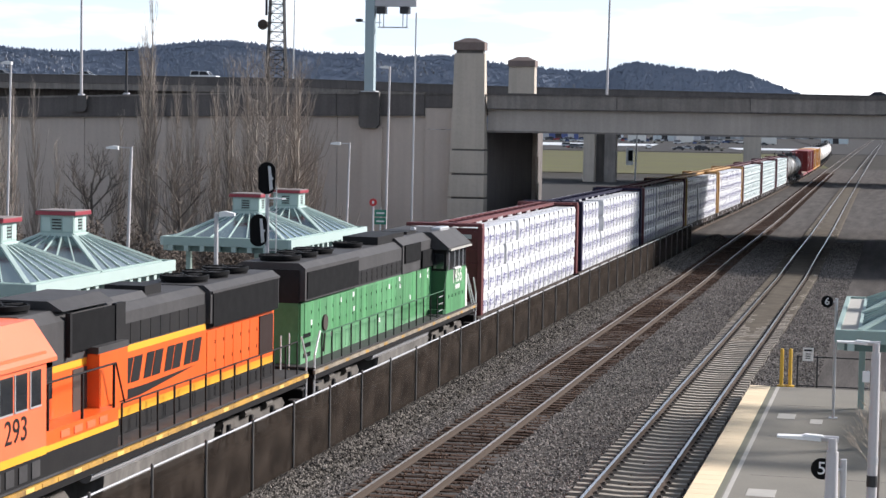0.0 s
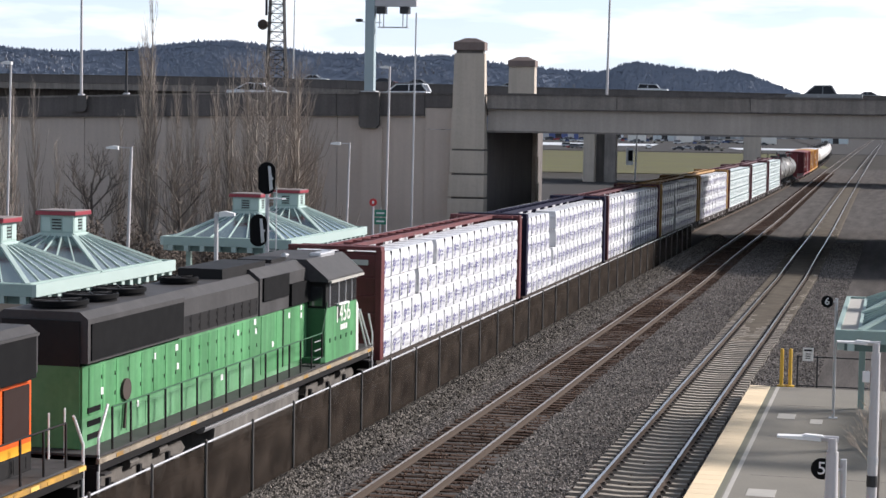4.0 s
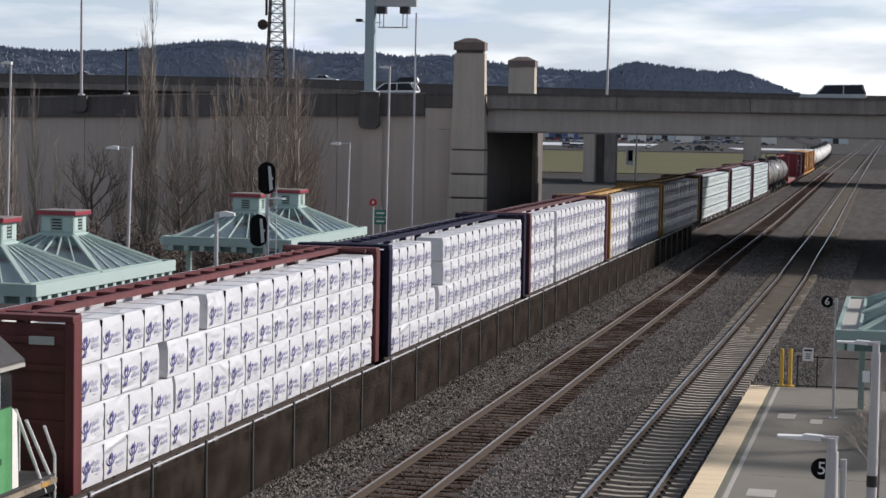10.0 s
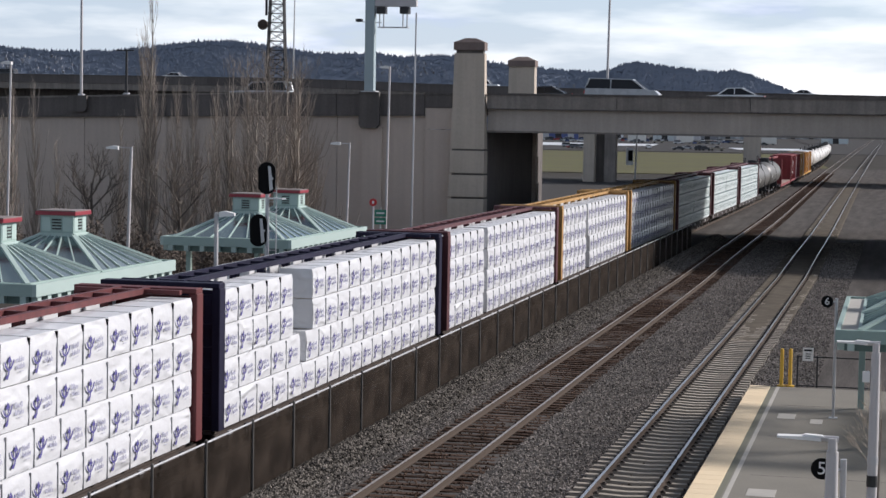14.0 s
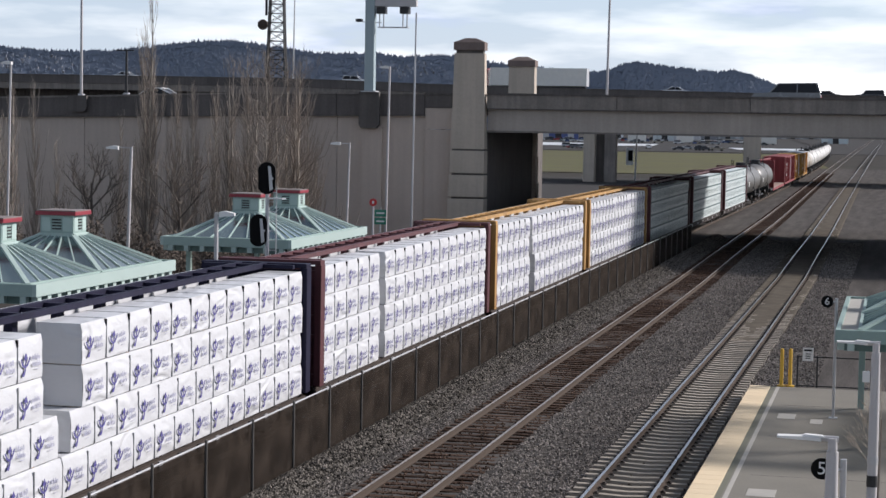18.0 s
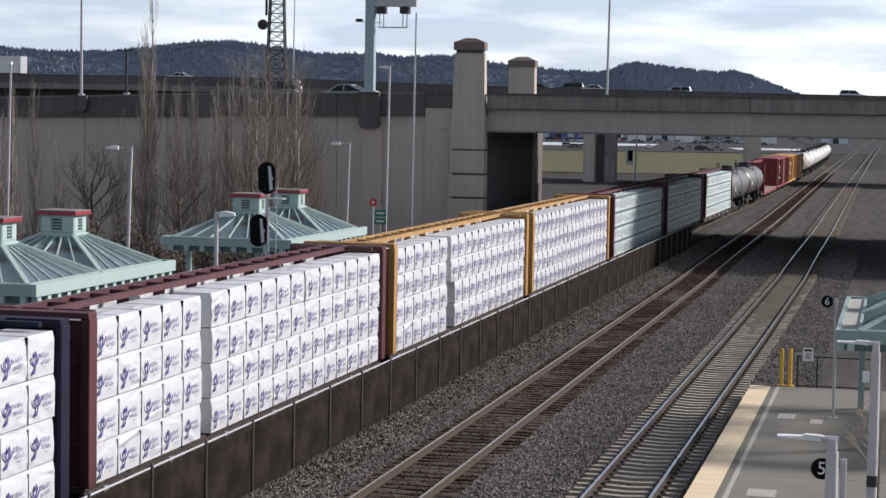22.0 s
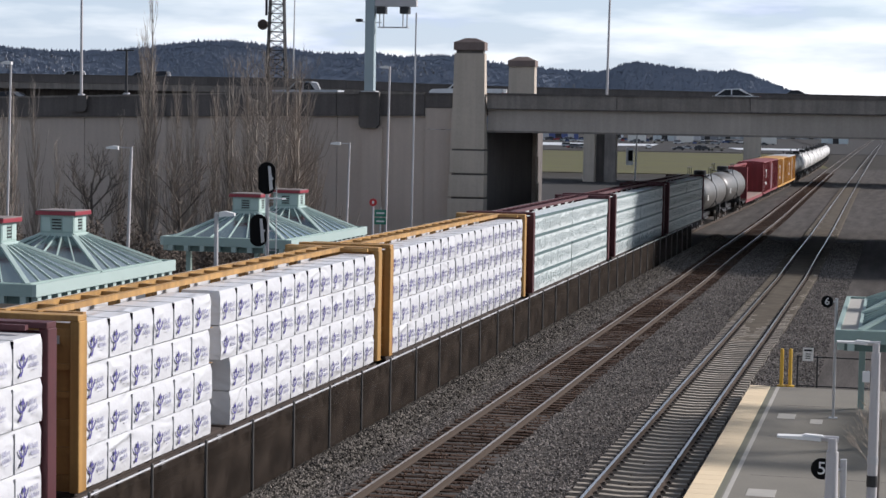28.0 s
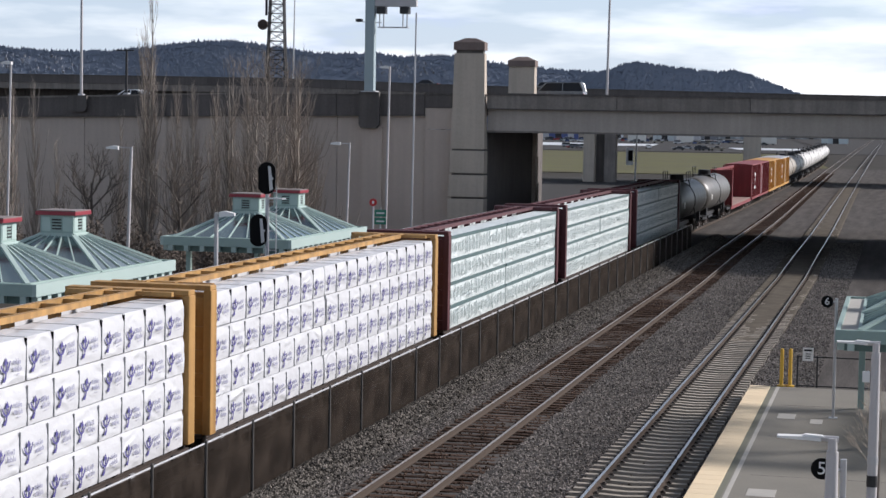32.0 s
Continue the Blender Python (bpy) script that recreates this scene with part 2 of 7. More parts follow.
# more materials
TIE_WOOD = mat("tie_wood", (0.075, 0.049, 0.037), 0.95, scale=6, fine=60, amount=0.8, bump=0.5, stretch=(0.2, 3, 3), rand=0.35, spec=0.04)
TIE_CONC = mat("tie_concrete", (0.33, 0.29, 0.24), 0.9, scale=5, fine=50, amount=0.5, bump=0.2, rand=0.12)
STONE = mat("ballast_stone", (0.235, 0.21, 0.19), 0.95, col2=(0.12, 0.11, 0.10), scale=0.5, fine=8, amount=1.0, bump=0.2, islands=0.65, spec=0.04)
BALLAST = mat("ballast", (0.120, 0.109, 0.101), 1.0, col2=(0.042, 0.039, 0.037), scale=1.1, fine=12.0, amount=1.0, bump=1.0, stretch=(1.3, 0.12, 1), spec=0.04)
BERM = mat("berm_gravel", (0.10, 0.09, 0.08), 1.0, col2=(0.035, 0.031, 0.028), scale=2.0, fine=14.0, amount=1.0, bump=1.0, spec=0.04)
PLATFORM = mat("platform_concrete", (0.20, 0.185, 0.152), 0.85, col2=(0.13, 0.12, 0.10), scale=0.8, fine=14, amount=0.8, bump=0.06)
TACTILE = mat("tactile_strip", (0.74, 0.60, 0.40), 0.8, col2=(0.60, 0.47, 0.30), scale=1.5, fine=20, amount=0.6, bump=0.1, rand=0.05)
PAINTLINE = mat("pale_line", (0.42, 0.40, 0.36), 0.8, scale=3, fine=20, amount=0.6)
BOLLARD = mat("yellow_paint", (0.72, 0.44, 0.05), 0.5, scale=4, fine=30, amount=0.4)
DARKSTEEL = mat("dark_steel", (0.035, 0.035, 0.037), 0.55, 0.3, scale=3, fine=25, amount=0.4)
GALV = mat("galvanised_steel", (0.52, 0.52, 0.53), 0.45, 0.55, scale=3, fine=25, amount=0.3, bump=0.05)
LAMPPOST = mat("lamp_post_paint", (0.52, 0.50, 0.50), 0.5, scale=2, fine=18, amount=0.3, bump=0.04)
TEAL = mat("teal_paint", (0.31, 0.41, 0.375), 0.6, scale=1.5, fine=12, amount=0.25, bump=0.04)
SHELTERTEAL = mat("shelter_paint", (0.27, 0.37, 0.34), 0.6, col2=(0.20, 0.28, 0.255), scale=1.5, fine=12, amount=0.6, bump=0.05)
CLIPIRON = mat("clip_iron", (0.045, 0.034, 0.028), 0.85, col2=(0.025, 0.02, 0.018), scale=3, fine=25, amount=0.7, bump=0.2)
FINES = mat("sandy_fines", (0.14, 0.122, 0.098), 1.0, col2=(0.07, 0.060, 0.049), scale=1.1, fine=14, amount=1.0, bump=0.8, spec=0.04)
TEALDARK = mat("dark_teal", (0.12, 0.19, 0.175), 0.6, scale=1.5, fine=12, amount=0.3)
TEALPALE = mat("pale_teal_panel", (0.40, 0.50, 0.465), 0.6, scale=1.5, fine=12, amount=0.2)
REDCAP = mat("red_metal", (0.27, 0.028, 0.042), 0.5, scale=1.5, fine=12, amount=0.3)
SKYGLASS = mat("skylight_glass", (0.33, 0.41, 0.41), 0.16, 0.75, scale=0.8, fine=3, amount=0.6, bump=0.03, spec=1.0, rand=0.25)
DUSTY = mat("dusty_grey_paint", (0.24, 0.225, 0.205), 0.8, col2=(0.09, 0.082, 0.075), scale=0.9, fine=9, amount=1.0, bump=0.06, streak=0.3)
TRUCKGREY = mat("dusty_iron", (0.15, 0.135, 0.118), 0.85, col2=(0.05, 0.044, 0.039), scale=3, fine=20, amount=0.9, bump=0.15)
SHELTERGLASS = mat("shelter_glass", (0.11, 0.165, 0.165), 0.15, 0.3, scale=0.8, fine=3, amount=0.6, bump=0.03, spec=0.8, rand=0.25)
BLACKMATTE = mat("black_matte", (0.0045, 0.0045, 0.005), 0.85, scale=3, fine=20, amount=0.3, spec=0.15)
SIGNWHITE = mat("sign_white", (0.78, 0.77, 0.75), 0.5, scale=3, fine=20, amount=0.15)
SIGNRED = mat("sign_red", (0.55, 0.03, 0.03), 0.45, scale=3, fine=20, amount=0.2)
SIGNGREEN = mat("sign_green", (0.03, 0.20, 0.13), 0.5, scale=3, fine=20, amount=0.2)
# Stained tone, also used where shade under decks is painted in.
CONC_DARK = mat("dark_stain_shade_concrete", (0.155, 0.138, 0.126), 0.92, col2=(0.085, 0.075, 0.07), scale=0.5, fine=7.0, amount=0.9, bump=0.12, streak=0.22, rand=0.06)
# Parapet stain tone; on the abutment it also paints in shade.
CONC_STAIN_SHADE = mat("stained_shaded_concrete", (0.165, 0.145, 0.135), 0.92, col2=(0.085, 0.075, 0.07), scale=0.5, fine=7.0, amount=0.9, bump=0.12, streak=0.12, rand=0.08)
CONC_MID = mat("grimy_concrete", (0.30, 0.265, 0.235), 0.92, col2=(0.16, 0.142, 0.125), scale=0.5, fine=7.0, amount=1.0, bump=0.12, streak=0.17, rand=0.06)
CONC_WALL = mat("wall_concrete", (0.56, 0.47, 0.40), 0.92, col2=(0.45, 0.38, 0.32), scale=0.25, fine=5.0, amount=0.7, bump=0.08, streak=0.05, rand=0.03)
CONC_PIER = mat("pier_concrete", (0.57, 0.495, 0.405), 0.9, col2=(0.41, 0.355, 0.295), scale=0.4, fine=6.0, amount=0.8, bump=0.1, streak=0.08, rand=0.03)
CAPSTONE = mat("cap_concrete", (0.22, 0.17, 0.15), 0.9, col2=(0.12, 0.09, 0.08), scale=1.0, fine=8.0, amount=0.8, bump=0.1)
ASPHALT = mat("asphalt", (0.075, 0.073, 0.072), 0.9, scale=0.2, fine=8, amount=0.5, bump=0.2, spec=0.04)
# The wet paving's sheen is put into this pale base colour.
PALEROAD = mat("wet_sheen_paving", (0.62, 0.62, 0.62), 0.35, scale=0.05, fine=1, amount=0.3, bump=0.02)
GRASS = mat("winter_grass", (0.135, 0.138, 0.066), 0.95, col2=(0.105, 0.094, 0.070), scale=0.06, fine=1.5, amount=1.0, bump=0.4, spec=0.04)
BARK = mat("bark", (0.27, 0.225, 0.19), 0.95, col2=(0.15, 0.125, 0.105), scale=3, fine=20, amount=0.7, bump=0.3, rand=0.25)
PALEBARK = mat("pale_bark", (0.46, 0.40, 0.33), 0.95, col2=(0.28, 0.24, 0.20), scale=3, fine=20, amount=0.7, bump=0.3, rand=0.2)
TWIG = mat("twigs", (0.33, 0.28, 0.235), 0.95, scale=3, fine=20, amount=0.5, bump=0.0, rand=0.2)
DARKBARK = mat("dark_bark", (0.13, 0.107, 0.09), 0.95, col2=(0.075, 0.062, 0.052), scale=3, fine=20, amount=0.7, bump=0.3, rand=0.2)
SHRUB = mat("shrub_leaf", (0.075, 0.085, 0.03), 0.8, scale=3, fine=20, amount=0.7, bump=0.0, islands=0.5)
SHRUBDRY = mat("dry_shrub", (0.085, 0.065, 0.05), 0.9, scale=3, fine=20, amount=0.7, bump=0.0, islands=0.4)
ORANGE = mat("orange_paint", (0.80, 0.118, 0.016), 0.38, col2=(0.62, 0.10, 0.02), scale=0.9, fine=14, amount=0.6, bump=0.04, streak=0.06)
YELLOW = mat("yellow_loco_paint", (0.84, 0.40, 0.02), 0.42, col2=(0.6, 0.30, 0.04), scale=1.5, fine=14, amount=0.7, bump=0.04)
LOCOBLACK = mat("loco_black", (0.010, 0.010, 0.011), 0.62, col2=(0.024, 0.021, 0.019), scale=0.8, fine=10, amount=0.8, bump=0.05, spec=0.18)
LOCOGREY = mat("loco_roof_grey", (0.062, 0.059, 0.059), 0.65, col2=(0.028, 0.026, 0.026), scale=0.9, fine=10, amount=0.9, bump=0.05, spec=0.35, streak=0.15)
SIGNALRED = mat("red_orange_cab", (0.82, 0.17, 0.07), 0.4, scale=1.2, fine=14, amount=0.3, bump=0.03)
GREEN = mat("green_paint", (0.060, 0.25, 0.085), 0.48, col2=(0.15, 0.38, 0.18), scale=0.55, fine=7, amount=1.0, bump=0.05, streak=0.35)
GREENFADE = mat("faded_green_paint", (0.17, 0.36, 0.20), 0.55, col2=(0.05, 0.21, 0.065), scale=1.3, fine=10, amount=0.9, bump=0.05, streak=0.2)
GREENDARK = mat("dark_green_paint", (0.02, 0.09, 0.035), 0.45, scale=0.9, fine=10, amount=0.5, bump=0.04)
WHITEPAINT = mat("white_paint", (0.80, 0.78, 0.72), 0.5, scale=1.5, fine=14, amount=0.35, bump=0.04)
GLASS = mat("dark_window", (0.02, 0.022, 0.025), 0.08, scale=1, fine=5, amount=0.2, bump=0.0, spec=0.9)
CARRED = mat("car_red", (0.14, 0.024, 0.026), 0.6, col2=(0.09, 0.022, 0.02), scale=0.8, fine=10, amount=0.8, bump=0.06, streak=0.25)
CARMAROON = mat("car_maroon", (0.105, 0.024, 0.030), 0.6, col2=(0.055, 0.018, 0.02), scale=0.8, fine=10, amount=0.8, bump=0.06, streak=0.2)
CARNAVY = mat("car_navy", (0.020, 0.019, 0.042), 0.6, spec=0.15, scale=0.8, fine=10, amount=0.6, bump=0.06, streak=0.2)
CAROCHRE = mat("car_ochre", (0.50, 0.285, 0.085), 0.6, col2=(0.34, 0.18, 0.06), scale=0.8, fine=10, amount=0.8, bump=0.06, streak=0.3)
BOXYELLOW = mat("boxcar_yellow", (0.62, 0.33, 0.06), 0.6, col2=(0.40, 0.20, 0.05), scale=0.6, fine=8, amount=0.8, bump=0.05, streak=0.25)
BOXRED = mat("boxcar_red", (0.26, 0.035, 0.04), 0.6, col2=(0.16, 0.028, 0.03), scale=0.6, fine=8, amount=0.8, bump=0.05, streak=0.2)
RUST = mat("rusty_iron", (0.075, 0.055, 0.045), 0.85, 0.2, col2=(0.035, 0.028, 0.025), scale=4, fine=30, amount=0.8, bump=0.2)
WHEEL = mat("wheel_steel", (0.20, 0.185, 0.17), 0.5, 0.7, scale=4, fine=30, amount=0.5)
WOOD = mat("lumber", (0.48, 0.30, 0.14), 0.8, scale=4, fine=30, amount=0.6, stretch=(3, 0.3, 3), rand=0.2)
TANKGREY = mat("tank_dark", (0.14, 0.135, 0.123), 0.45, col2=(0.07, 0.064, 0.058), scale=0.5, fine=6, amount=0.8, bump=0.04, streak=0.3)
TANKWHITE = mat("tank_white", (0.66, 0.65, 0.62), 0.5, col2=(0.45, 0.43, 0.40), scale=0.5, fine=6, amount=0.7, bump=0.04, streak=0.25)
WRAPGREEN = mat("pale_green_wrap", (0.68, 0.73, 0.72), 0.42, col2=(0.52, 0.585, 0.575), scale=1.8, fine=9.0, amount=0.6, bump=1.0, stretch=(1, 2.2, 0.7), relief=0.08, crease=0.09)
INDIGO = mat("indigo_ink", (0.10, 0.09, 0.27), 0.5, scale=3, fine=20, amount=0.2, bump=0.0)
INKGREY = mat("grey_ink", (0.42, 0.42, 0.54), 0.5, scale=3, fine=20, amount=0.2, bump=0.0)
INKGREEN = mat("green_grey_ink", (0.10, 0.16, 0.16), 0.5, scale=3, fine=20, amount=0.3, bump=0.0)
STRAP = mat("strap", (0.38, 0.38, 0.39), 0.5, scale=3, fine=20, amount=0.2, bump=0.0)
# Distance haze is painted into these blue-grey forest and conifer colours.
HILL = mat("hazy_far_forest", (0.20, 0.232, 0.288), 1.0, col2=(0.175, 0.204, 0.256), scale=0.012, fine=0.12, amount=1.0, bump=0.0)
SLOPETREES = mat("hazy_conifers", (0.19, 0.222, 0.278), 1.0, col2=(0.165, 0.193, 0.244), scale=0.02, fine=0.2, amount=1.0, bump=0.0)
FARTREES = mat("hazy_far_conifers", (0.155, 0.182, 0.235), 1.0, col2=(0.13, 0.154, 0.20), scale=0.02, fine=0.2, amount=1.0, bump=0.0)
HILLNEAR = mat("hazy_nearer_forest", (0.175, 0.204, 0.254), 1.0, col2=(0.152, 0.178, 0.224), scale=0.014, fine=0.14, amount=1.0, bump=0.0)
HOUSEPALE = mat("far_house", (0.30, 0.31, 0.34), 0.9, scale=0.1, fine=1, amount=0.4, bump=0.0, islands=0.5)


def mesh_screen():
    """Dark screening fabric on chain link: a close weave that lets some light through."""
    m = bpy.data.materials.new("fence_screen")
    m.use_nodes = True
    nt = m.node_tree
    N, L = nt.nodes.new, nt.links.new
    b = nt.nodes["Principled BSDF"]
    b.inputs["Roughness"].default_value = 0.95
    b.inputs["Specular IOR Level"].default_value = 0.05
    tc = N("ShaderNodeTexCoord")
    n1 = N("ShaderNodeTexNoise")
    n1.inputs["Scale"].default_value, n1.inputs["Detail"].default_value = 1.4, 5.0
    L(tc.outputs["Object"], n1.inputs["Vector"])
    r = N("ShaderNodeValToRGB")
    r.color_ramp.elements[0].color, r.color_ramp.elements[1].color = (0.013, 0.010, 0.008, 1), (0.044, 0.034, 0.027, 1)
    n2 = N("ShaderNodeTexNoise")
    n2.inputs["Scale"].default_value, n2.inputs["Detail"].default_value, n2.inputs["Roughness"].default_value = 16.0, 6.0, 0.75
    L(tc.outputs["Object"], n2.inputs["Vector"])
    av = N("ShaderNodeMath")
    av.operation = "MULTIPLY_ADD"
    av.inputs[1].default_value, av.inputs[2].default_value = 0.9, -0.4
    L(n2.outputs["Fac"], av.inputs[0])
    ad = N("ShaderNodeMath")
    L(av.outputs[0], ad.inputs[0])
    L(n1.outputs["Fac"], ad.inputs[1])
    L(ad.outputs[0], r.inputs["Fac"])
    r.color_ramp.elements[0].position, r.color_ramp.elements[1].position = 0.32, 0.78
    L(r.outputs["Color"], b.inputs["Base Color"])
    mr = N("ShaderNodeMapRange")
    mr.inputs["From Min"].default_value, mr.inputs["From Max"].default_value = 0.3, 0.7
    mr.inputs["To Min"].default_value, mr.inputs["To Max"].default_value = 0.64, 0.82
    L(n1.outputs["Fac"], mr.inputs["Value"])
    L(mr.outputs["Result"], b.inputs["Alpha"])
    return m


SCREEN = mesh_screen()
FENCEPOST = mat("fence_post", (0.10, 0.094, 0.088), 0.6, 0.3, scale=3, fine=20, amount=0.5)
CAPTOP = mat("cap_top", (0.22, 0.18, 0.165), 0.6, scale=1.5, fine=12, amount=0.4)


def lettering(name, text, size, material, parent, m, shear=0.0):
    """Letters in the built-in font as a mesh part; m places them, reading along their own x, up their own y."""
    cu = bpy.data.curves.new(name, "FONT")
    cu.body, cu.size, cu.extrude, cu.shear, cu.align_x, cu.align_y = text, size, 0.004, shear, "CENTER", "CENTER"
    cu.resolution_u = 3
    tmp = bpy.data.objects.new(name, cu)
    me = bpy.data.meshes.new_from_object(tmp)
    bpy.data.objects.remove(tmp)
    me.materials.clear()
    me.materials.append(material)
    ob = part(name, me, material, parent)
    ob.matrix_basis = m
    return ob


def side_face(x, y, z):
    """For writing on a side that faces +x: reads along +y."""
    return Matrix(((0, 0, 1, x), (1, 0, 0, y), (0, 1, 0, z), (0, 0, 0, 1)))


def front_face(x, y, z):
    """For writing on a face that looks along -y."""
    return Matrix(((1, 0, 0, x), (0, 0, -1, y), (0, 1, 0, z), (0, 0, 0, 1)))


def grid(geo, origin, du, dv, nu, nv, off):
    """A sheet of nu x nv quads; off(i, j) moves a point along its normal."""
    o, du, dv = Vector(origin), Vector(du), Vector(dv)
    n = du.cross(dv).normalized()
    vs = []
    for j in range(nv + 1):
        for i in range(nu + 1):
            p = o + du * (i / nu) + dv * (j / nv) + n * off(i, j)
            vs.append((p.x, p.y, p.z))
    w = nu + 1
    geo.add(vs, [(j * w + i, j * w + i + 1, (j + 1) * w + i + 1, (j + 1) * w + i) for j in range(nv) for i in range(nu)])
    return geo


rnd = random.Random(7)

# ------------------------------------------------------------------ ground and far paving
g = Geo().add([(-2600, -400, -0.75), (2600, -400, -0.75), (2600, 4600, -0.75), (-2600, 4600, -0.75)], [(0, 1, 2, 3)])
solid("ground", g, EARTH, "dull brown earth and gravel reaching to the hills", "ground", "structure")


def sheet(name, corners, z, material, label, cat):
    g = Geo()
    n = len(corners)
    vs = [(*conv(u, d), z) for u, d in corners] + [(*conv(u, d), z - 0.05) for u, d in corners]
    g.add(vs, [tuple(range(n))] + [(i, (i + 1) % n, n + (i + 1) % n, n + i) for i in range(n)])
    solid(name, g, material, label, cat, "structure")


sheet("grass_field", [(5, 360), (75, 360), (120, 640), (20, 640), (-60, 640), (-60, 360)], -0.62, GRASS, "patchy winter grass beside the tracks", "grass")
sheet("road", [(-60, 215), (30, 215), (43, 330), (-60, 330)], -0.66, ASPHALT, "dark asphalt road under the overpass", "road")
sheet("parking_lot", [(-300, 660), (170, 660), (360, 1500), (-300, 1500)], -0.60, ASPHALT, "wet asphalt parking lot with parked cars", "parking lot")
sheet("pavement", [(-60, 790), (60, 790), (90, 830), (100, 900), (-60, 900)], -0.52, PALEROAD, "wet pavement strip with its pale shine painted in", "pavement")
sheet("pavement", [(113, 740), (140, 740), (150, 800), (118, 800)], -0.50, PALEROAD, "wet pavement patch with its pale shine painted in", "pavement")


# ballast under the three tracks, with a heaped strip along the fence
def ballast_z(x, s):
    base = -0.30
    for c, crib in ((mid_x(s), -0.215), (right_x(s), -0.28), (train_x(s), -0.25)):
        d = abs(x - c)
        if d < 1.25:
            return crib
        if d < 1.9:
            return crib - (d - 1.25) * 0.03
        if d < 2.6:
            base = max(base, crib - 0.02 - (d - 1.9) * 0.12)
    return min(base, -0.24)


def ballast_sheet(x0, x1, s0, s1, nx, ns, name, label, material, lift=0.0):
    g = Geo()
    vs = []
    for j in range(ns + 1):
        q = (j / ns) ** 1.6
        s = s0 + (s1 - s0) * q
        for i in range(nx + 1):
            x = x0 + (x1 - x0) * i / nx + lerp(s, BEND)
            z = ballast_z(x, s) + lift + 0.035 * noise.noise(Vector((x * 2.1, s * 2.1, 0))) + 0.03 * noise.noise(Vector((x * 0.5, s * 0.3, 4)))
            if material is BERM:
                t = i / nx
                z += 0.30 * math.sin(math.pi * min(1, t * 1.02)) + 0.05 * noise.noise(Vector((x * 3, s * 3, 9)))
            vs.append((x, s, z))
    w = nx + 1
    g.add(vs, [(j * w + i, j * w + i + 1, (j + 1) * w + i + 1, (j + 1) * w + i) for j in range(ns) for i in range(nx)])
    solid(name, g, material, label, "ballast", "structure", smooth=True)


ballast_sheet(-20.2, 4.0, 18, 420, 100, 420, "ballast", "dark grey crushed stone ballast between the rails", BALLAST)
ballast_sheet(-14.5, -13.15, 20, 150, 8, 300, "ballast_berm", "pale gravel heaped along the fence foot", BERM, 0.02)


def stones(name, count, x0, x1, s0, s1, size, label, seed, material, keep):
    """Loose stones, each a rough lump of eight faces."""
    r = random.Random(seed)
    vs, fs = [], []
    for _ in range(count):
        x = r.uniform(x0, x1)
        s = s0 + (s1 - s0) * r.random() ** 1.5
        if not keep(x, s, r):
            continue
        z = ballast_z(x, s) + (0.31 * math.sin(math.pi * min(1, (x + 14.5) / 1.35 * 1.02)) + 0.03 if -14.5 < x < -13.15 else 0) + 0.045
        k = size * r.uniform(0.5, 1.35)
        n = len(vs)
        a = r.uniform(0, 6.3)
        for dx, dy, dz in ((1, 0, 0), (0, 1, 0), (-1, 0, 0), (0, -1, 0), (0, 0, 1), (0, 0, -1)):
            f = k * r.uniform(0.55, 1.15)
            vs.append((x + f * (dx * math.cos(a) - dy * math.sin(a)), s + f * (dx * math.sin(a) + dy * math.cos(a)), z + f * dz * 0.8))
        fs += [(n + i, n + (i + 1) % 4, n + 4) for i in range(4)] + [(n + (i + 1) % 4, n + i, n + 5) for i in range(4)]
    me = bpy.data.meshes.new(name)
    me.from_pydata(vs, [], fs)
    me.materials.append(material)
    tagged(new(name, me), label, "ballast", kind="stuff")


def off_rails(x, s, r):
    return min(abs(abs(x - mid_x(s)) - 0.7535), abs(abs(x - right_x(s)) - 0.7535)) > 0.13 and abs(x - mid_x(s)) > 1.3 and abs(x - right_x(s)) > 1.25


def in_crib(x, s, r):
    a, b = abs(x - mid_x(s)), abs(x - right_x(s))
    return (a < 1.3 and abs(a - 0.7535) > 0.1) or (b < 1.25 and abs(b - 0.7535) > 0.1 and r.random() < 0.3)


stones("ballast_stones", 125000, -13.3, -2.6, 38, 150, 0.042, "loose grey ballast stones around the tracks", 3, STONE, off_rails)
stones("crib_stones", 24000, -13.3, -2.6, 38, 150, 0.036, "dark rusty stones between the ties", 6, mat("crib_stone", (0.115, 0.078, 0.058), 0.95, spec=0.05, scale=2, fine=30, amount=0.5, bump=0.2, islands=0.7), in_crib)
stones("berm_stones", 34000, -14.4, -13.0, 36, 150, 0.048, "pale loose stones heaped by the fence", 4, mat("berm_stone", (0.145, 0.13, 0.113), 0.95, spec=0.05, scale=2, fine=30, amount=0.6, bump=0.2, islands=0.95), lambda x, s, r: True)

# ------------------------------------------------------------------ tracks
RAIL_PROFILE = [(-0.07, -0.17), (0.07, -0.17), (0.07, -0.155), (0.012, -0.13), (0.012, -0.045), (0.037, -0.035), (0.037, -0.004), (0.028, 0.0), (-0.028, 0.0), (-0.037, -0.004), (-0.037, -0.035), (-0.012, -0.045), (-0.012, -0.13), (-0.07, -0.155)]


def rail(parent, fx, off, label):
    ss = [18 + 4 * i for i in range(100)] + [430, 470, 520, 600, 700, 800, 1000, 1300, 1700]
    g, n = Geo(), len(RAIL_PROFILE)
    vs, fs = [], []
    for s in ss:
        for u, z in RAIL_PROFILE:
            vs.append((fx(s) + off + u, s, z))
    for j in range(len(ss) - 1):
        for i in range(n):
            fs.append((j * n + i, j * n + (i + 1) % n, (j + 1) * n + (i + 1) % n, (j + 1) * n + i))
    g.add(vs, fs)
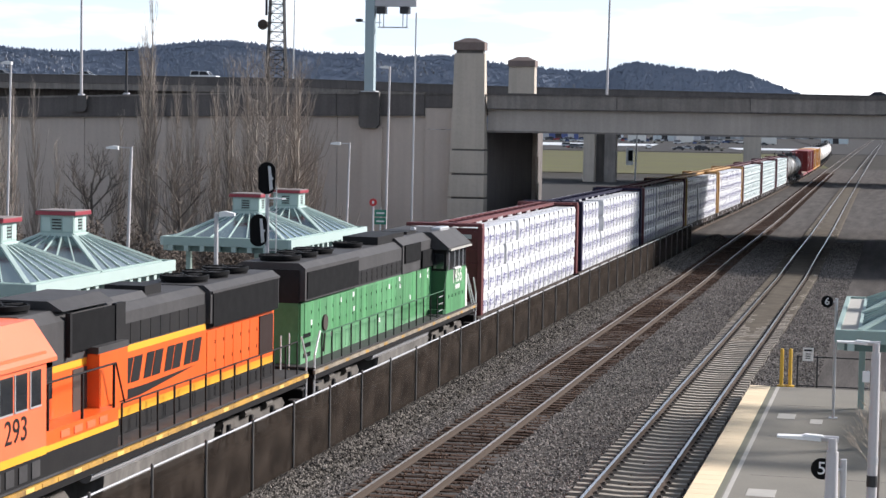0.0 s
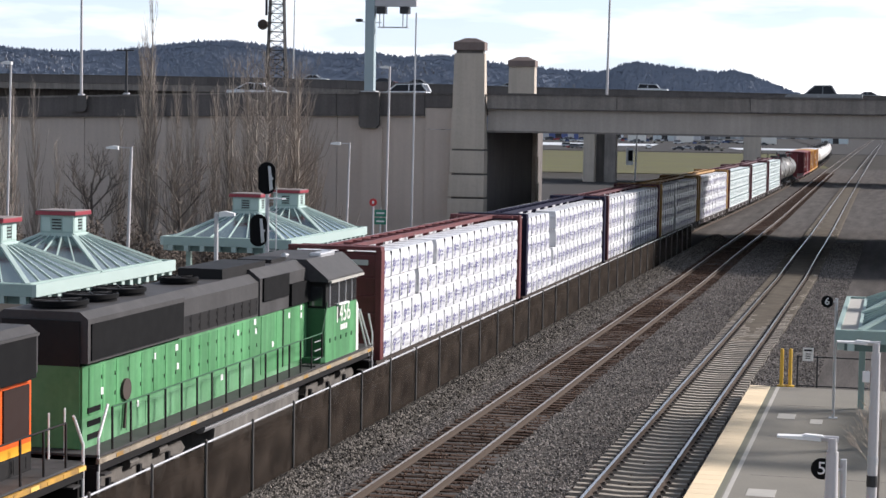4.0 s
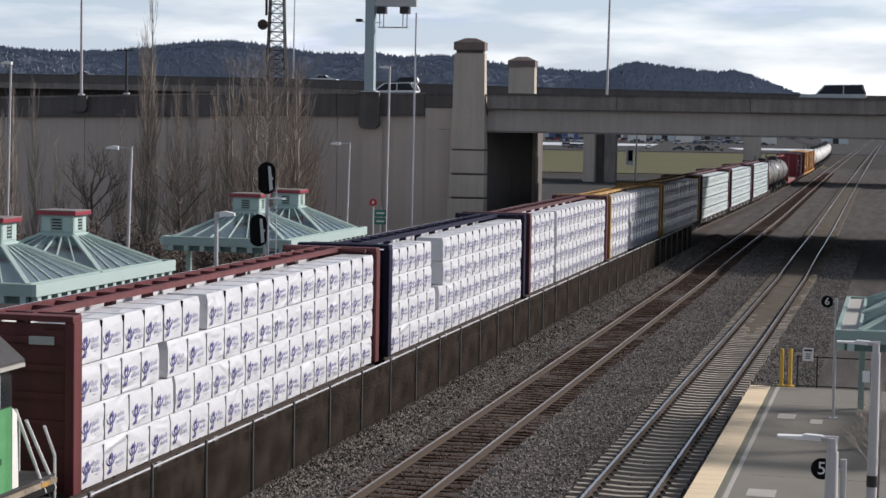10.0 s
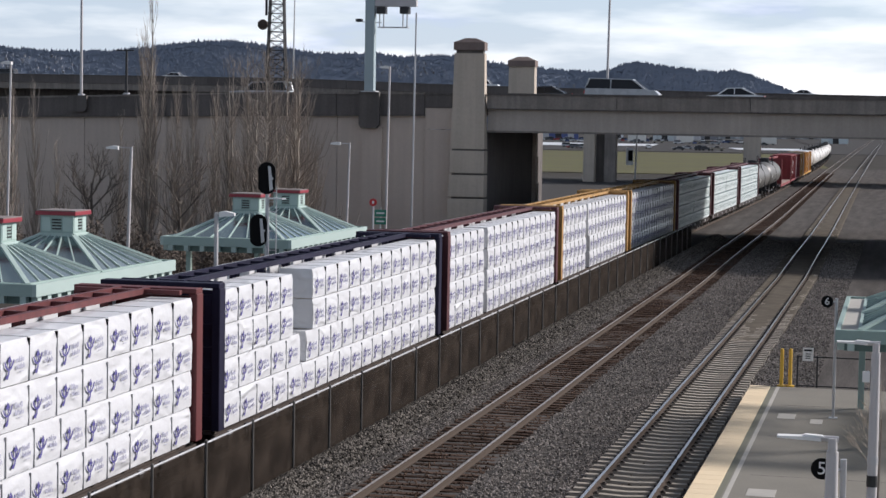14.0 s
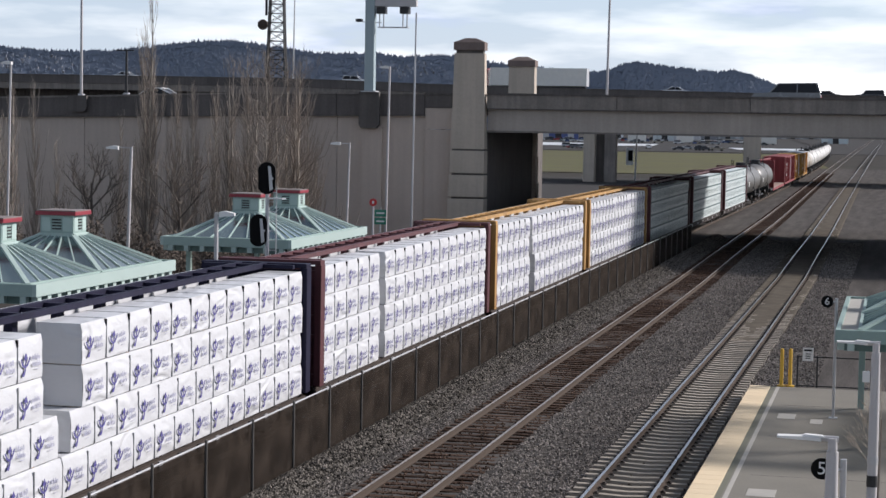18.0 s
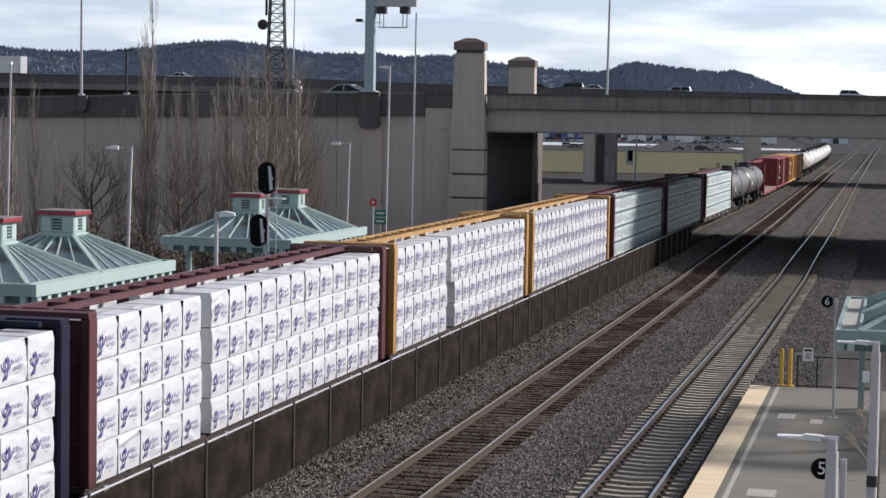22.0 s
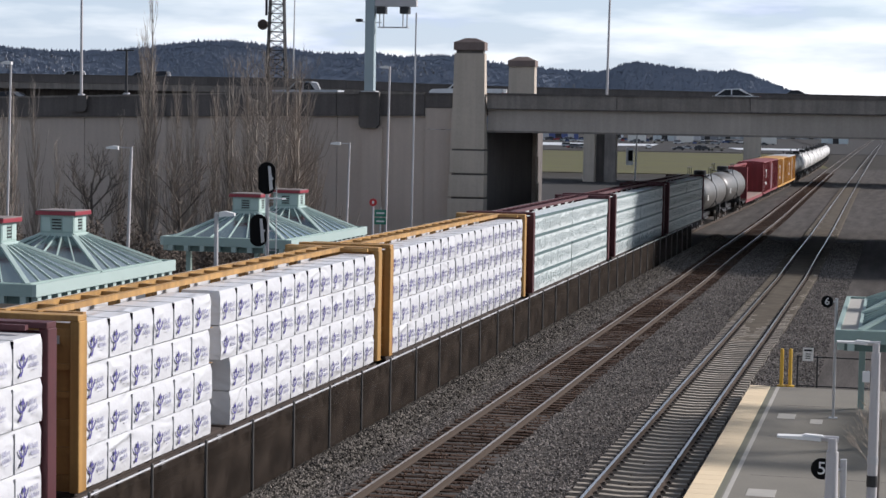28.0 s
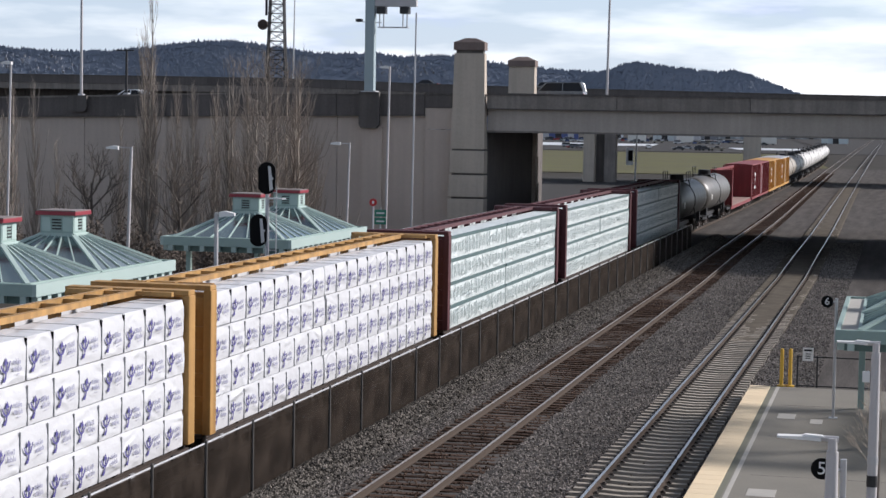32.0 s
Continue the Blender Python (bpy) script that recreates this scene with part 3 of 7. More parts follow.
    ob = part("rail", g, RAIL, parent, label)
    ob.data.materials.append(RAILTOP if fx is right_x else RAILDULL)
    for p in ob.data.polygons:
        if p.normal.z > 0.9 and p.center.z > -0.01:
            p.material_index = 1
    return ob


TRACKS = []
for nm, fx, lab in (("track_1", train_x, "railway track carrying the freight train"), ("track_2", mid_x, "railway track with rusty rails on dark wooden ties"), ("track_3", right_x, "railway track with bright rails on concrete ties")):
    t = thing(nm, pose(0, 0, 0), lab, "railway track", kind="structure")
    rail(t, fx, -0.7535, "worn steel rail, rusty at the sides")
    rail(t, fx, 0.7535, "worn steel rail, rusty at the sides")
    TRACKS.append(t)

def fines(u0, u1, s0, s1, z, seed):
    """Sandy fill that buries the ties of the farther stretch, with ragged ends."""
    g, vs = Geo(), []
    nx, ns = 8, 260
    for j in range(ns + 1):
        s = s0 + (s1 - s0) * j / ns
        for i in range(nx + 1):
            f = i / nx
            x = right_x(s) + u0 + (u1 - u0) * f
            fade = min(1.0, (s - s0) / 18.0) * min(1.0, 8 * f * (1 - f) + 0.2)
            vs.append((x, s, z - 0.05 * (1 - fade) + 0.045 * noise.noise(Vector((x * 1.6, s * 0.7, seed)))))
    w = nx + 1
    g.add(vs, [(j * w + i, j * w + i + 1, (j + 1) * w + i + 1, (j + 1) * w + i) for j in range(ns) for i in range(nx)])
    solid("sandy_fill", g, FINES, "sandy gravel fill covering the ties", "gravel", "structure", smooth=True)


fines(-0.70, 0.70, 78, 290, -0.135, 1)
fines(0.80, 1.35, 82, 290, -0.14, 2)
fines(-1.4, -0.80, 86, 290, -0.14, 3)

# ------------------------------------------------------------------ fence along the train
FX = -14.33
fence = thing("fence", pose(FX, 0, 0), "dark screened chain-link fence with pale top rail", "fence")
post_me = Geo().tube((0, 0, -0.4), (0, 0, 1.58), 0.032, n=8).lathe([(0.036, 1.58), (0.036, 1.61), (0.012, 1.635)], 8).mesh("post", FENCEPOST)
panel_me = Geo().box(-0.006, 0.006, 0.03, 3.018, -0.28, 1.5).mesh("panel", SCREEN)
for k in range(-9, 29):
    y = 47.6 + 3.048 * k
    o = part("post", post_me, None, fence)
    o.location = (0.03, y, 0)
    o = part("panel", panel_me, None, fence)
    o.location = (0, y, 0)
    o = part("top_rail", Geo().tube((0.0, y, 1.545), (0.0, y + 3.048, 1.545), 0.024, n=8).mesh("top_rail", GALV), None, fence, "pale galvanised top rail")
# ------------------------------------------------------------------ platform
plat = thing("platform", pose(0, 0, 0), "grey concrete station platform with a cream edge", "platform", kind="structure")
part("slab", Geo().box(-3.86, 8.0, 18, 62.1, -0.7, 0.20), PLATFORM, plat)
part("edge_beam", Geo().box(-4.5, -3.865, 18, 62.1, -0.7, 0.17), CONC_DARK, plat)
for k in range(72):
    y = 62.08 - 0.61 * (k + 1)
    o = part("tile", Geo().box(-4.52, -3.87, y + 0.004, y + 0.606, 0.172, 0.212, 0.006), TACTILE, plat)
part("edge_line", Geo().box(-3.68, -3.57, 18, 62.0, 0.198, 0.206), PAINTLINE, plat, "pale painted line")
part("edge_band", Geo().box(-3.86, -3.72, 18, 62.0, 0.198, 0.205), mat("olive_grout", (0.15, 0.15, 0.11), 0.9, scale=2, fine=20, amount=0.5), plat, "dull olive band beside the cream edge")
for x0, x1, y0, y1 in ((-3.25, -2.75, 55.2, 56.2), (-3.2, -2.55, 43.3, 44.2), (-2.3, -1.95, 54.5, 55.4)):
    part("cover", Geo().box(x0, x1, y0, y1, 0.198, 0.21, 0.004), PAINTLINE, plat, "pale steel cover plate")
for y in (28, 34, 40, 46, 52, 58):
    part("joint", Geo().box(-3.28, 8, y, y + 0.02, 0.195, 0.2035), CONC_DARK, plat, "dark joint")
for x, y in ((-3.55, 62.3), (-3.28, 62.35)):
    b = thing("bollard", pose(x, y, -0.5), "yellow painted steel bollard at the platform end", "bollard", "bollards at the platform end")
    part("post", Geo().lathe([(0.06, 0), (0.06, 1.85), (0.05, 1.9), (0.02, 1.92)], 12), BOLLARD, b, smooth=True)
    part("foot", Geo().lathe([(0.14, 0.68), (0.14, 0.73), (0.09, 0.74)], 12), BOLLARD, b)
lf = thing("low_fence", pose(-3.05, 62.3, 0.0), "low black metal post fence at the platform end", "fence")
for k in (0, 1, 4):
    part("post", Geo().box(k * 0.62 - 0.025, k * 0.62 + 0.025, -0.025, 0.025, -0.7, 1.22), DARKSTEEL, lf)
part("rail", Geo().box(-0.02, 2.52, -0.02, 0.02, 1.16, 1.20), DARKSTEEL, lf)
part("rail", Geo().box(-0.02, 2.52, -0.02, 0.02, 0.22, 0.26), DARKSTEEL, lf)
sg = thing("warning_sign", pose(-2.73, 62.278, 1.05), "small white warning sign on the low fence", "sign")
part("plate", Geo().box(-0.17, 0.17, -0.012, 0.0, 0, 0.42, 0.004), SIGNWHITE, sg)
part("header_bar", Geo().box(-0.13, 0.13, -0.018, -0.013, 0.31, 0.37), DARKSTEEL, sg)
for k in range(3):
    part("text_bar", Geo().box(-0.08, 0.08, -0.018, -0.013, 0.07 + k * 0.07, 0.10 + k * 0.07), DARKSTEEL, sg)


def disc_sign(x, y, z, d, digit, pole_top, px, pr=0.045):
    e = thing("marker_sign", pose(px, y, 0.2), "round black number sign on a grey steel pole", "sign", "round platform number signs")
    part("pole", Geo().tube((0, 0, 0), (0, 0, pole_top - 0.2), pr, n=12), GALV, e, smooth=True)
    part("base_plate", Geo().box(-0.12, 0.12, -0.12, 0.12, 0, 0.02), GALV, e)
    disc = part("disc", Geo().lathe([(0.02, -0.012), (d / 2, -0.012), (d / 2, 0.012), (0.02, 0.012)], 28, axis="y"), BLACKMATTE, e)
    disc.location = (x - px, -0.07, z - 0.2)
    part("bracket", Geo().box(min(x - px, 0), 0, -0.058, -0.03, z - 0.22, z - 0.18), GALV, e)
    lettering("digit", digit, d * 0.85, SIGNWHITE, e, front_face(x - px, -0.088, z - 0.2))


disc_sign(-1.95, 55.86, 3.56, 0.34, "6", 3.66, -1.69)
disc_sign(-1.14, 32.5, 2.83, 0.36, "5", 3.0, -0.785, 0.055)


def platform_lamp(x, y, h, arm, label, tall=False):
    e = thing("platform_lamp", pose(x, y, 0.2), label, "lamp post", "platform lamp posts")
    part("pole", Geo().lathe([(0.11, 0), (0.11, h * 0.5), (0.095, h)], 14), LAMPPOST, e, smooth=True)
    part("base", Geo().lathe([(0.2, 0), (0.2, 0.05), (0.13, 0.08)], 14), LAMPPOST, e)
    part("knuckle", Geo().tube((0, -0.03, h), (0, -0.03, h + 0.22), 0.075, n=10).tube((0.09, 0, h + 0.2), (-0.26, 0, h + 0.2), 0.05, n=10), LAMPPOST, e, smooth=True)
    part("lamp_head", Geo().prism([(-arm, h + 0.225), (-arm, h + 0.195), (-0.18, h + 0.165), (-0.18, h + 0.215), (-arm * 0.5, h + 0.232)], "y", -0.10, 0.10), SIGNWHITE, e, "flat white lamp head")
    part("gear_box", Geo().prism([(-arm * 0.55, h + 0.236), (-arm * 0.5, h + 0.262), (-0.16, h + 0.25), (-0.12, h + 0.219)], "y", -0.07, 0.07), SIGNWHITE, e)
    return e


platform_lamp(-0.41, 42.4, 3.48, 0.84, "pale steel platform lamp post wrapped with tape near its foot")
platform_lamp(-0.915, 30.5, 3.25, 0.86, "pale steel platform lamp post with a flat lamp arm")
bx = thing("switch_box", pose(-0.585, 42.42, 3.15), "small white box on the lamp post", "electric box")
part("box", Geo().box(-0.10, 0.06, -0.06, 0.0, -0.12, 0.12, 0.01), SIGNWHITE, bx)
for z0, z1 in ((0.75, 1.0), (1.25, 1.42)):
    tp = thing("tape_wrap", pose(-0.41, 42.4, z0), "dark tape wrapped round the lamp post", "tape")
    part("wrap", Geo().lathe([(0.118, 0), (0.12, 0.1), (0.116, z1 - z0)], 14), DARKSTEEL if z0 < 1 else GALV, tp, smooth=True)


# ------------------------------------------------------------------ glazed canopies
def canopy(x0, x1, y0, y1, zt, legs, label, bays=2, rise=0.86, inset=0.38):
    """A flat eave band round a roof with pyramid skylights, each with a ventilated lantern and a red cap."""
    e = thing("station_canopy", pose((x0 + x1) / 2, (y0 + y1) / 2, -0.5), label, "canopy", "glazed station canopies")
    hx, hy, z = (x1 - x0) / 2, (y1 - y0) / 2, zt + 0.5
    near = x0 > -5
    bd = 0.33
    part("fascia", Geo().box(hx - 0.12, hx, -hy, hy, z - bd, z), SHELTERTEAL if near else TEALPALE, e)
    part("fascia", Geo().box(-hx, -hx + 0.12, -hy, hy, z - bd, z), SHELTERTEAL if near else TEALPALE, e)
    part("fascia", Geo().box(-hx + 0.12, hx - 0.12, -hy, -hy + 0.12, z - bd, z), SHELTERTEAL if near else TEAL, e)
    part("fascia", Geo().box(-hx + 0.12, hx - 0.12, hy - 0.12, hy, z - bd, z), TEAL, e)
    # open in the middle, under the glass
    ring = lambda i, o, za, zb: Geo().box(-hx + i, -hx + o, -hy + i, hy - i, za, zb).box(hx - o, hx - i, -hy + i, hy - i, za, zb).box(-hx + o, hx - o, -hy + i, -hy + o, za, zb).box(-hx + o, hx - o, hy - o, hy - i, za, zb)
    part("roof_deck", ring(0.12, inset + (0.06 if near else 0.12), z - 0.16, z - 0.06), PAINTLINE if near else TEAL, e)
    # The band below the fascia is darker than the fascia.
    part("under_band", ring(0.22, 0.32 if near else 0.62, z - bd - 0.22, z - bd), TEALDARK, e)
    n = int(2 * hy / 0.62)
    block = Geo().box(-0.09, 0.09, -0.11, 0.11, -0.2, 0.0).mesh("bracket_block", TEALPALE)
    for k in range(n):
        for sx in (-1, 1):
            o = part("bracket_block", block, None, e)
            o.location = (sx * (hx - 0.14), -hy + 0.3 + k * (2 * hy - 0.6) / (n - 1), z - bd)
    for k in range(8):
        o = part("bracket_block", block, None, e)
        o.location = (-hx + 0.4 + k * (2 * hx - 0.8) / 7, -hy + 0.14, z - bd)
    bay = 2 * (hy - 0.25) / bays
    for b in range(bays):
        cy = -hy + 0.25 + bay * (b + 0.5)
        a, c = hx - inset, bay / 2 - 0.05          # half sizes at the foot
        ta, tc_ = 0.53, 0.47                       # half sizes at the lantern
        zb, zl = z - 0.05, z + rise
        corners = {(-1, -1): 0, (1, -1): 1, (1, 1): 2, (-1, 1): 3}
        for (sx, sy), (tx, ty) in (((-1, -1), (1, -1)), ((1, -1), (1, 1)), ((1, 1), (-1, 1)), ((-1, 1), (-1, -1))):
            p0, p1 = Vector((sx * a, cy + sy * c, zb)), Vector((tx * a, cy + ty * c, zb))
            q0, q1 = Vector((sx * ta, cy + sy * tc_, zl)), Vector((tx * ta, cy + ty * tc_, zl))
            m = 6
            for i in range(m):
                f0, f1 = i / m, (i + 1) / m
                quad = [p0.lerp(p1, f0), p0.lerp(p1, f1), q0.lerp(q1, f1), q0.lerp(q1, f0)]
                nrm = (quad[1] - quad[0]).cross(quad[3] - quad[0]).normalized()
                dn = [v - nrm * 0.03 for v in quad]
                pn = part("pane", Geo().add([tuple(v) for v in quad + dn], [(0, 1, 2, 3), (7, 6, 5, 4), (0, 4, 5, 1), (1, 5, 6, 2), (2, 6, 7, 3), (3, 7, 4, 0)]), SHELTERGLASS if near else SKYGLASS, e)
                pn.visible_shadow = False
                if i:
                    part("mullion", Geo().bar(quad[0] + nrm * 0.012, quad[3] + nrm * 0.012, 0.035, 0.05), TEAL if near else TEALPALE, e)
            part("hip_rib", Geo().bar(p0 + Vector((0, 0, 0.02)), q0 + Vector((0, 0, 0.02)), 0.13, 0.07), TEAL if near else TEALPALE, e)
            part("sill_bar", Geo().bar(p0, p1, 0.09, 0.10), TEAL, e)
        part("lantern_curb", Geo().box(-ta - 0.06, ta + 0.06, cy - tc_ - 0.06, cy + tc_ + 0.06, zl - 0.04, zl + 0.06), TEALPALE, e)
        lan = part("lantern", Geo().box(-ta, ta, cy - tc_, cy + tc_, zl + 0.06, zl + 0.60), TEAL, e, "pale teal louvred lantern")
        for sy in (-1, 1):
            for xa, xb in ((-ta + 0.05, -0.2), (0.2, ta - 0.05)):
                yy = cy + sy * tc_
                part("side_panel", Geo().box(xa, xb, min(yy, yy + sy * 0.015), max(yy, yy + sy * 0.015), zl + 0.12, zl + 0.54), TEALPALE, lan)
            for k in range(4):
                yy = cy + sy * tc_
                part("louvre", Geo().box(-0.15, 0.15, min(yy, yy + sy * 0.02), max(yy, yy + sy * 0.02), zl + 0.17 + k * 0.09, zl + 0.215 + k * 0.09), DARKSTEEL, lan)
        for sx in (-1, 1):
            xx = sx * ta
            for ya, yb in ((cy - tc_ + 0.05, cy - 0.16), (cy + 0.16, cy + tc_ - 0.05)):
                part("side_panel", Geo().box(min(xx, xx + sx * 0.015), max(xx, xx + sx * 0.015), ya, yb, zl + 0.12, zl + 0.54), TEALPALE, lan)
            for k in range(4):
                part("louvre", Geo().box(min(xx, xx + sx * 0.02), max(xx, xx + sx * 0.02), cy - 0.12, cy + 0.12, zl + 0.17 + k * 0.09, zl + 0.215 + k * 0.09), DARKSTEEL, lan)
        part("cap", Geo().box(-ta - 0.12, ta + 0.12, cy - tc_ - 0.12, cy + tc_ + 0.12, zl + 0.60, zl + 0.72, 0.012), REDCAP, e, "red metal cap")
        part("cap_top", Geo().box(-ta - 0.105, ta + 0.105, cy - tc_ - 0.105, cy + tc_ + 0.105, zl + 0.722, zl + 0.75), CAPTOP, e)
    for lx, ly in legs:
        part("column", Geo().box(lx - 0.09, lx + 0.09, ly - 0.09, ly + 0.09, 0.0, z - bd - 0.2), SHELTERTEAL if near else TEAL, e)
        if x0 < -5:
            part("column_foot", Geo().box(lx - 0.17, lx + 0.17, ly - 0.17, ly + 0.17, 0.0, 0.75), TEAL, e)
    return e


canopy(-27.2, -22.0, 46.35, 56.3, 4.05, [(-1.9, -3.8), (1.9, -3.8), (-1.9, 3.8), (1.9, 3.8)], "teal station canopy with pyramid skylights and red-capped lanterns")
canopy(-27.2, -22.0, 68.0, 78.4, 4.0, [(-1.9, -4), (1.9, -4), (-1.9, 4), (1.9, 4)], "teal station canopy with pyramid skylights and red-capped lanterns")
canopy(-1.52, 3.7, 50.0, 60.2, 3.36, [(-2.05, 2.9), (-1.1, -3.9), (2.05, 2.9), (2.05, -3.9)], "teal platform shelter with a glazed pyramid roof", rise=0.66, inset=0.6)
far_plat = thing("far_platform", pose(0, 0, 0), "grey concrete platform behind the freight train", "platform", kind="structure")
part("slab", Geo().box(-33, -19.6, 20, 100, -0.74, -0.25), PLATFORM, far_plat)


# ------------------------------------------------------------------ signal and posts
def signal():
    e = thing("railway_signal", pose(-20.36, 60.3, -0.5), "black two-head railway signal on a grey mast", "railway signal")
    part("mast", Geo().tube((0, 0, 0), (0, 0, 7.0), 0.07, n=10), GALV, e, smooth=True)
    part("foundation", Geo().box(-0.35, 0.35, -0.35, 0.35, 0, 0.35), CONC, e)
    oval = [(math.cos(t * math.pi / 12) * 0.285, math.sin(t * math.pi / 12) * 0.27 + (0.26 if t <= 12 else -0.26)) for t in range(24)]
    for z, x in ((7.05, 0.03), (5.32, -0.24)):
        h = part("signal_head", Geo().prism(oval, "y", -0.09, 0.05), BLACKMATTE, e, "black oval backboard")
        h.location = (x, -0.16, z)
        h.rotation_euler = (0, 0, radians(14))
        part("lamp_case", Geo().box(-0.16, 0.16, 0.05, 0.30, -0.42, 0.42, 0.03), BLACKMATTE, h)
        part("side_plate", Geo().prism([(0.04, 0.40), (0.13, 0.38), (0.21, -0.36), (0.10, -0.42)], "y", -0.105, -0.091), GALV, h, "grey metal strip")
        part("rear_vent", Geo().box(0.13, 0.22, -0.12, -0.091, -0.04, 0.03), GALV, h)
        part("arm", Geo().bar((0, 0, z - 0.1), (x, -0.12, z - 0.1), 0.06), GALV, e)
    part("rung_frame", Geo().bar((0.28, 0.1, 0.2), (0.28, 0.1, 6.8), 0.03), GALV, e)
    for k in range(20):
        part("rung", Geo().bar((0.0, 0.06, 0.5 + k * 0.32), (0.28, 0.1, 0.5 + k * 0.32), 0.025), GALV, e)
    part("platform", Geo().box(0.05, 0.55, -0.1, 0.3, 6.35, 6.39), GALV, e)


signal()


def street_lamp(u, d, top, arm, label, r=0.075, base=-0.5, lean=0.0, head=0.55):
    """A straight steel pole with a flat lamp on a short arm towards -u."""
    e = thing("street_lamp", vpose(u, d, base), label, "street lamp", "pale steel street lamps")
    h = top - base
    part("pole", Geo().tube((-lean * h, 0, 0), (0, 0, h), r, r * 0.75, 10), LAMPPOST, e, smooth=True)
    part("base", Geo().box(-lean * h - 0.2, -lean * h + 0.2, -0.2, 0.2, 0, 0.5), CONC, e)
    part("arm", Geo().bar((0, 0, h - 0.05), (-arm * 0.5, 0, h - 0.03), 0.05), LAMPPOST, e)
    part("lamp_head", Geo().prism([(-arm, h - 0.02), (-arm, h - 0.1), (-arm + head, h - 0.14), (-arm + head, h + 0.02), (-arm + head * 0.6, h + 0.05)], "y", -0.16, 0.16), SIGNWHITE, e, "flat pale lamp head")
    return e


street_lamp(-14.35, 88, 7.1, 1.15, "pale steel lamp post with a flat lamp arm", 0.085, lean=0.03)
street_lamp(-5.2, 105, 7.25, 1.05, "pale steel lamp post with a flat lamp arm", 0.07, lean=0.022)
street_lamp(-3.36, 115, 11.72, 0.6, "tall pale steel lamp post near the wall", 0.085, lean=0.012)
street_lamp(-7.35, 62, 5.45, -0.6, "short white lamp post beside the canopy", 0.085, head=-0.5)
street_lamp(-22.6, 100, 11.2, 0.5, "slender pale lamp post among bare trees", 0.07, lean=0.02)
pl = thing("steel_pole", vpose(-1.88, 118, -0.5), "tall thin grey steel pole standing before the wall", "pole")
part("pole", Geo().tube((-0.12, 0, 0), (0, 0, 15.6), 0.075, 0.05, 8), GALV, pl, smooth=True)
part("collar", Geo().lathe([(0.12, 1.9), (0.12, 2.1)], 8, (-0.1, 0, 0)), GALV, pl)
st = thing("stop_sign", vpose(-3.5, 95, -0.5), "small red round sign on a short white post", "sign")
part("post", Geo().tube((0, 0, 0), (0, 0, 4.75), 0.05, n=8), LAMPPOST, st)
part("disc", Geo().lathe([(0.02, -0.1), (0.2, -0.1), (0.2, -0.07), (0.02, -0.07)], 8, (0, 0, 4.95), "y"), SIGNRED, st)
part("centre_mark", Geo().box(-0.05, 0.05, -0.115, -0.103, 4.88, 5.02), SIGNWHITE, st)
gs = thing("street_sign", vpose(-3.2, 97, -0.5), "small green sign boards on a grey post", "sign")
part("post", Geo().tube((0, 0, 0), (0, 0, 4.6), 0.04, n=8), GALV, gs)
part("board", Geo().box(-0.3, 0.3, -0.07, -0.05, 4.15, 4.5), SIGNGREEN, gs)
part("board", Geo().box(-0.3, 0.3, -0.07, -0.05, 3.75, 4.08), SIGNGREEN, gs)
part("text_bar", Geo().box(-0.2, 0.2, -0.082, -0.072, 4.28, 4.36), SIGNWHITE, gs)
part("text_bar", Geo().box(-0.2, 0.2, -0.082, -0.072, 3.87, 3.95), SIGNWHITE, gs)

# ------------------------------------------------------------------ retaining wall and near overpass
YN = 123.9                            # the highway crosses the tracks at a right angle
WALL_TOP = [(-760, 5.5), (-120, 8.3), (-61.5, 9.71), (-55.2, 9.87), (-44.9, 10.22), (-35.3, 10.37), (-26.0, 10.41), (900, 10.41)]
LEDGE = [(-760, 4.2), (-120, 7.1), (-61.5, 8.40), (-55.2, 8.52), (-44.9, 8.71), (-35.3, 8.90), (-26.0, 9.05), (900, 9.05)]
wall_top = lambda x: lerp(x, WALL_TOP)
ledge_z = lambda x: lerp(x, LEDGE)
ramp = thing("retaining_wall", pose(0, YN, 0), "tall weathered concrete retaining wall carrying the highway", "wall", kind="structure")
xs = [-30.93 - 6.1 * k for k in range(0, 10)] + [-91.93 - 110.0 * k for k in range(6)]
for k, x1 in enumerate(xs):
    x0 = x1 - (6.1 if k < 10 else 110.0)
    la, lb, ta, tb = ledge_z(x0), ledge_z(x1), wall_top(x0), wall_top(x1)
    part("wall_panel", Geo().prism([(x0 + 0.02, -0.75), (x1 - 0.02, -0.75), (x1 - 0.02, lb - 0.12), (x0 + 0.02, la - 0.12)], "y", 0.25, 0.8), CONC_WALL, ramp)
    part("parapet_panel", Geo().prism([(x0 + 0.015, la), (x1 - 0.015, lb), (x1 - 0.015, tb - 0.12), (x0 + 0.015, ta - 0.12)], "y", -0.02, 0.35), CONC_STAIN_SHADE, ramp, "dark stained parapet panel")
    part("ledge", Geo().prism([(x0, la - 0.12), (x1, lb - 0.12), (x1, lb), (x0, la)], "y", -0.06, 0.5), CONC_DARK, ramp)
    part("parapet_cap", Geo().prism([(x0, ta - 0.12), (x1, tb - 0.12), (x1, tb), (x0, ta)], "y", -0.09, 0.42), CONC_MID, ramp, "paler weathered cap")
    part("road_slab", Geo().prism([(x0, la + 0.1), (x1, lb + 0.1), (x1, tb - 0.56), (x0, ta - 0.56)], "y", 0.45, 41.0), ASPHALT, ramp)
for x0, dz in ((-35.35, 2.4), (-56.3, 1.1), (-80.0, 1.1)):
    zt = wall_top(x0)
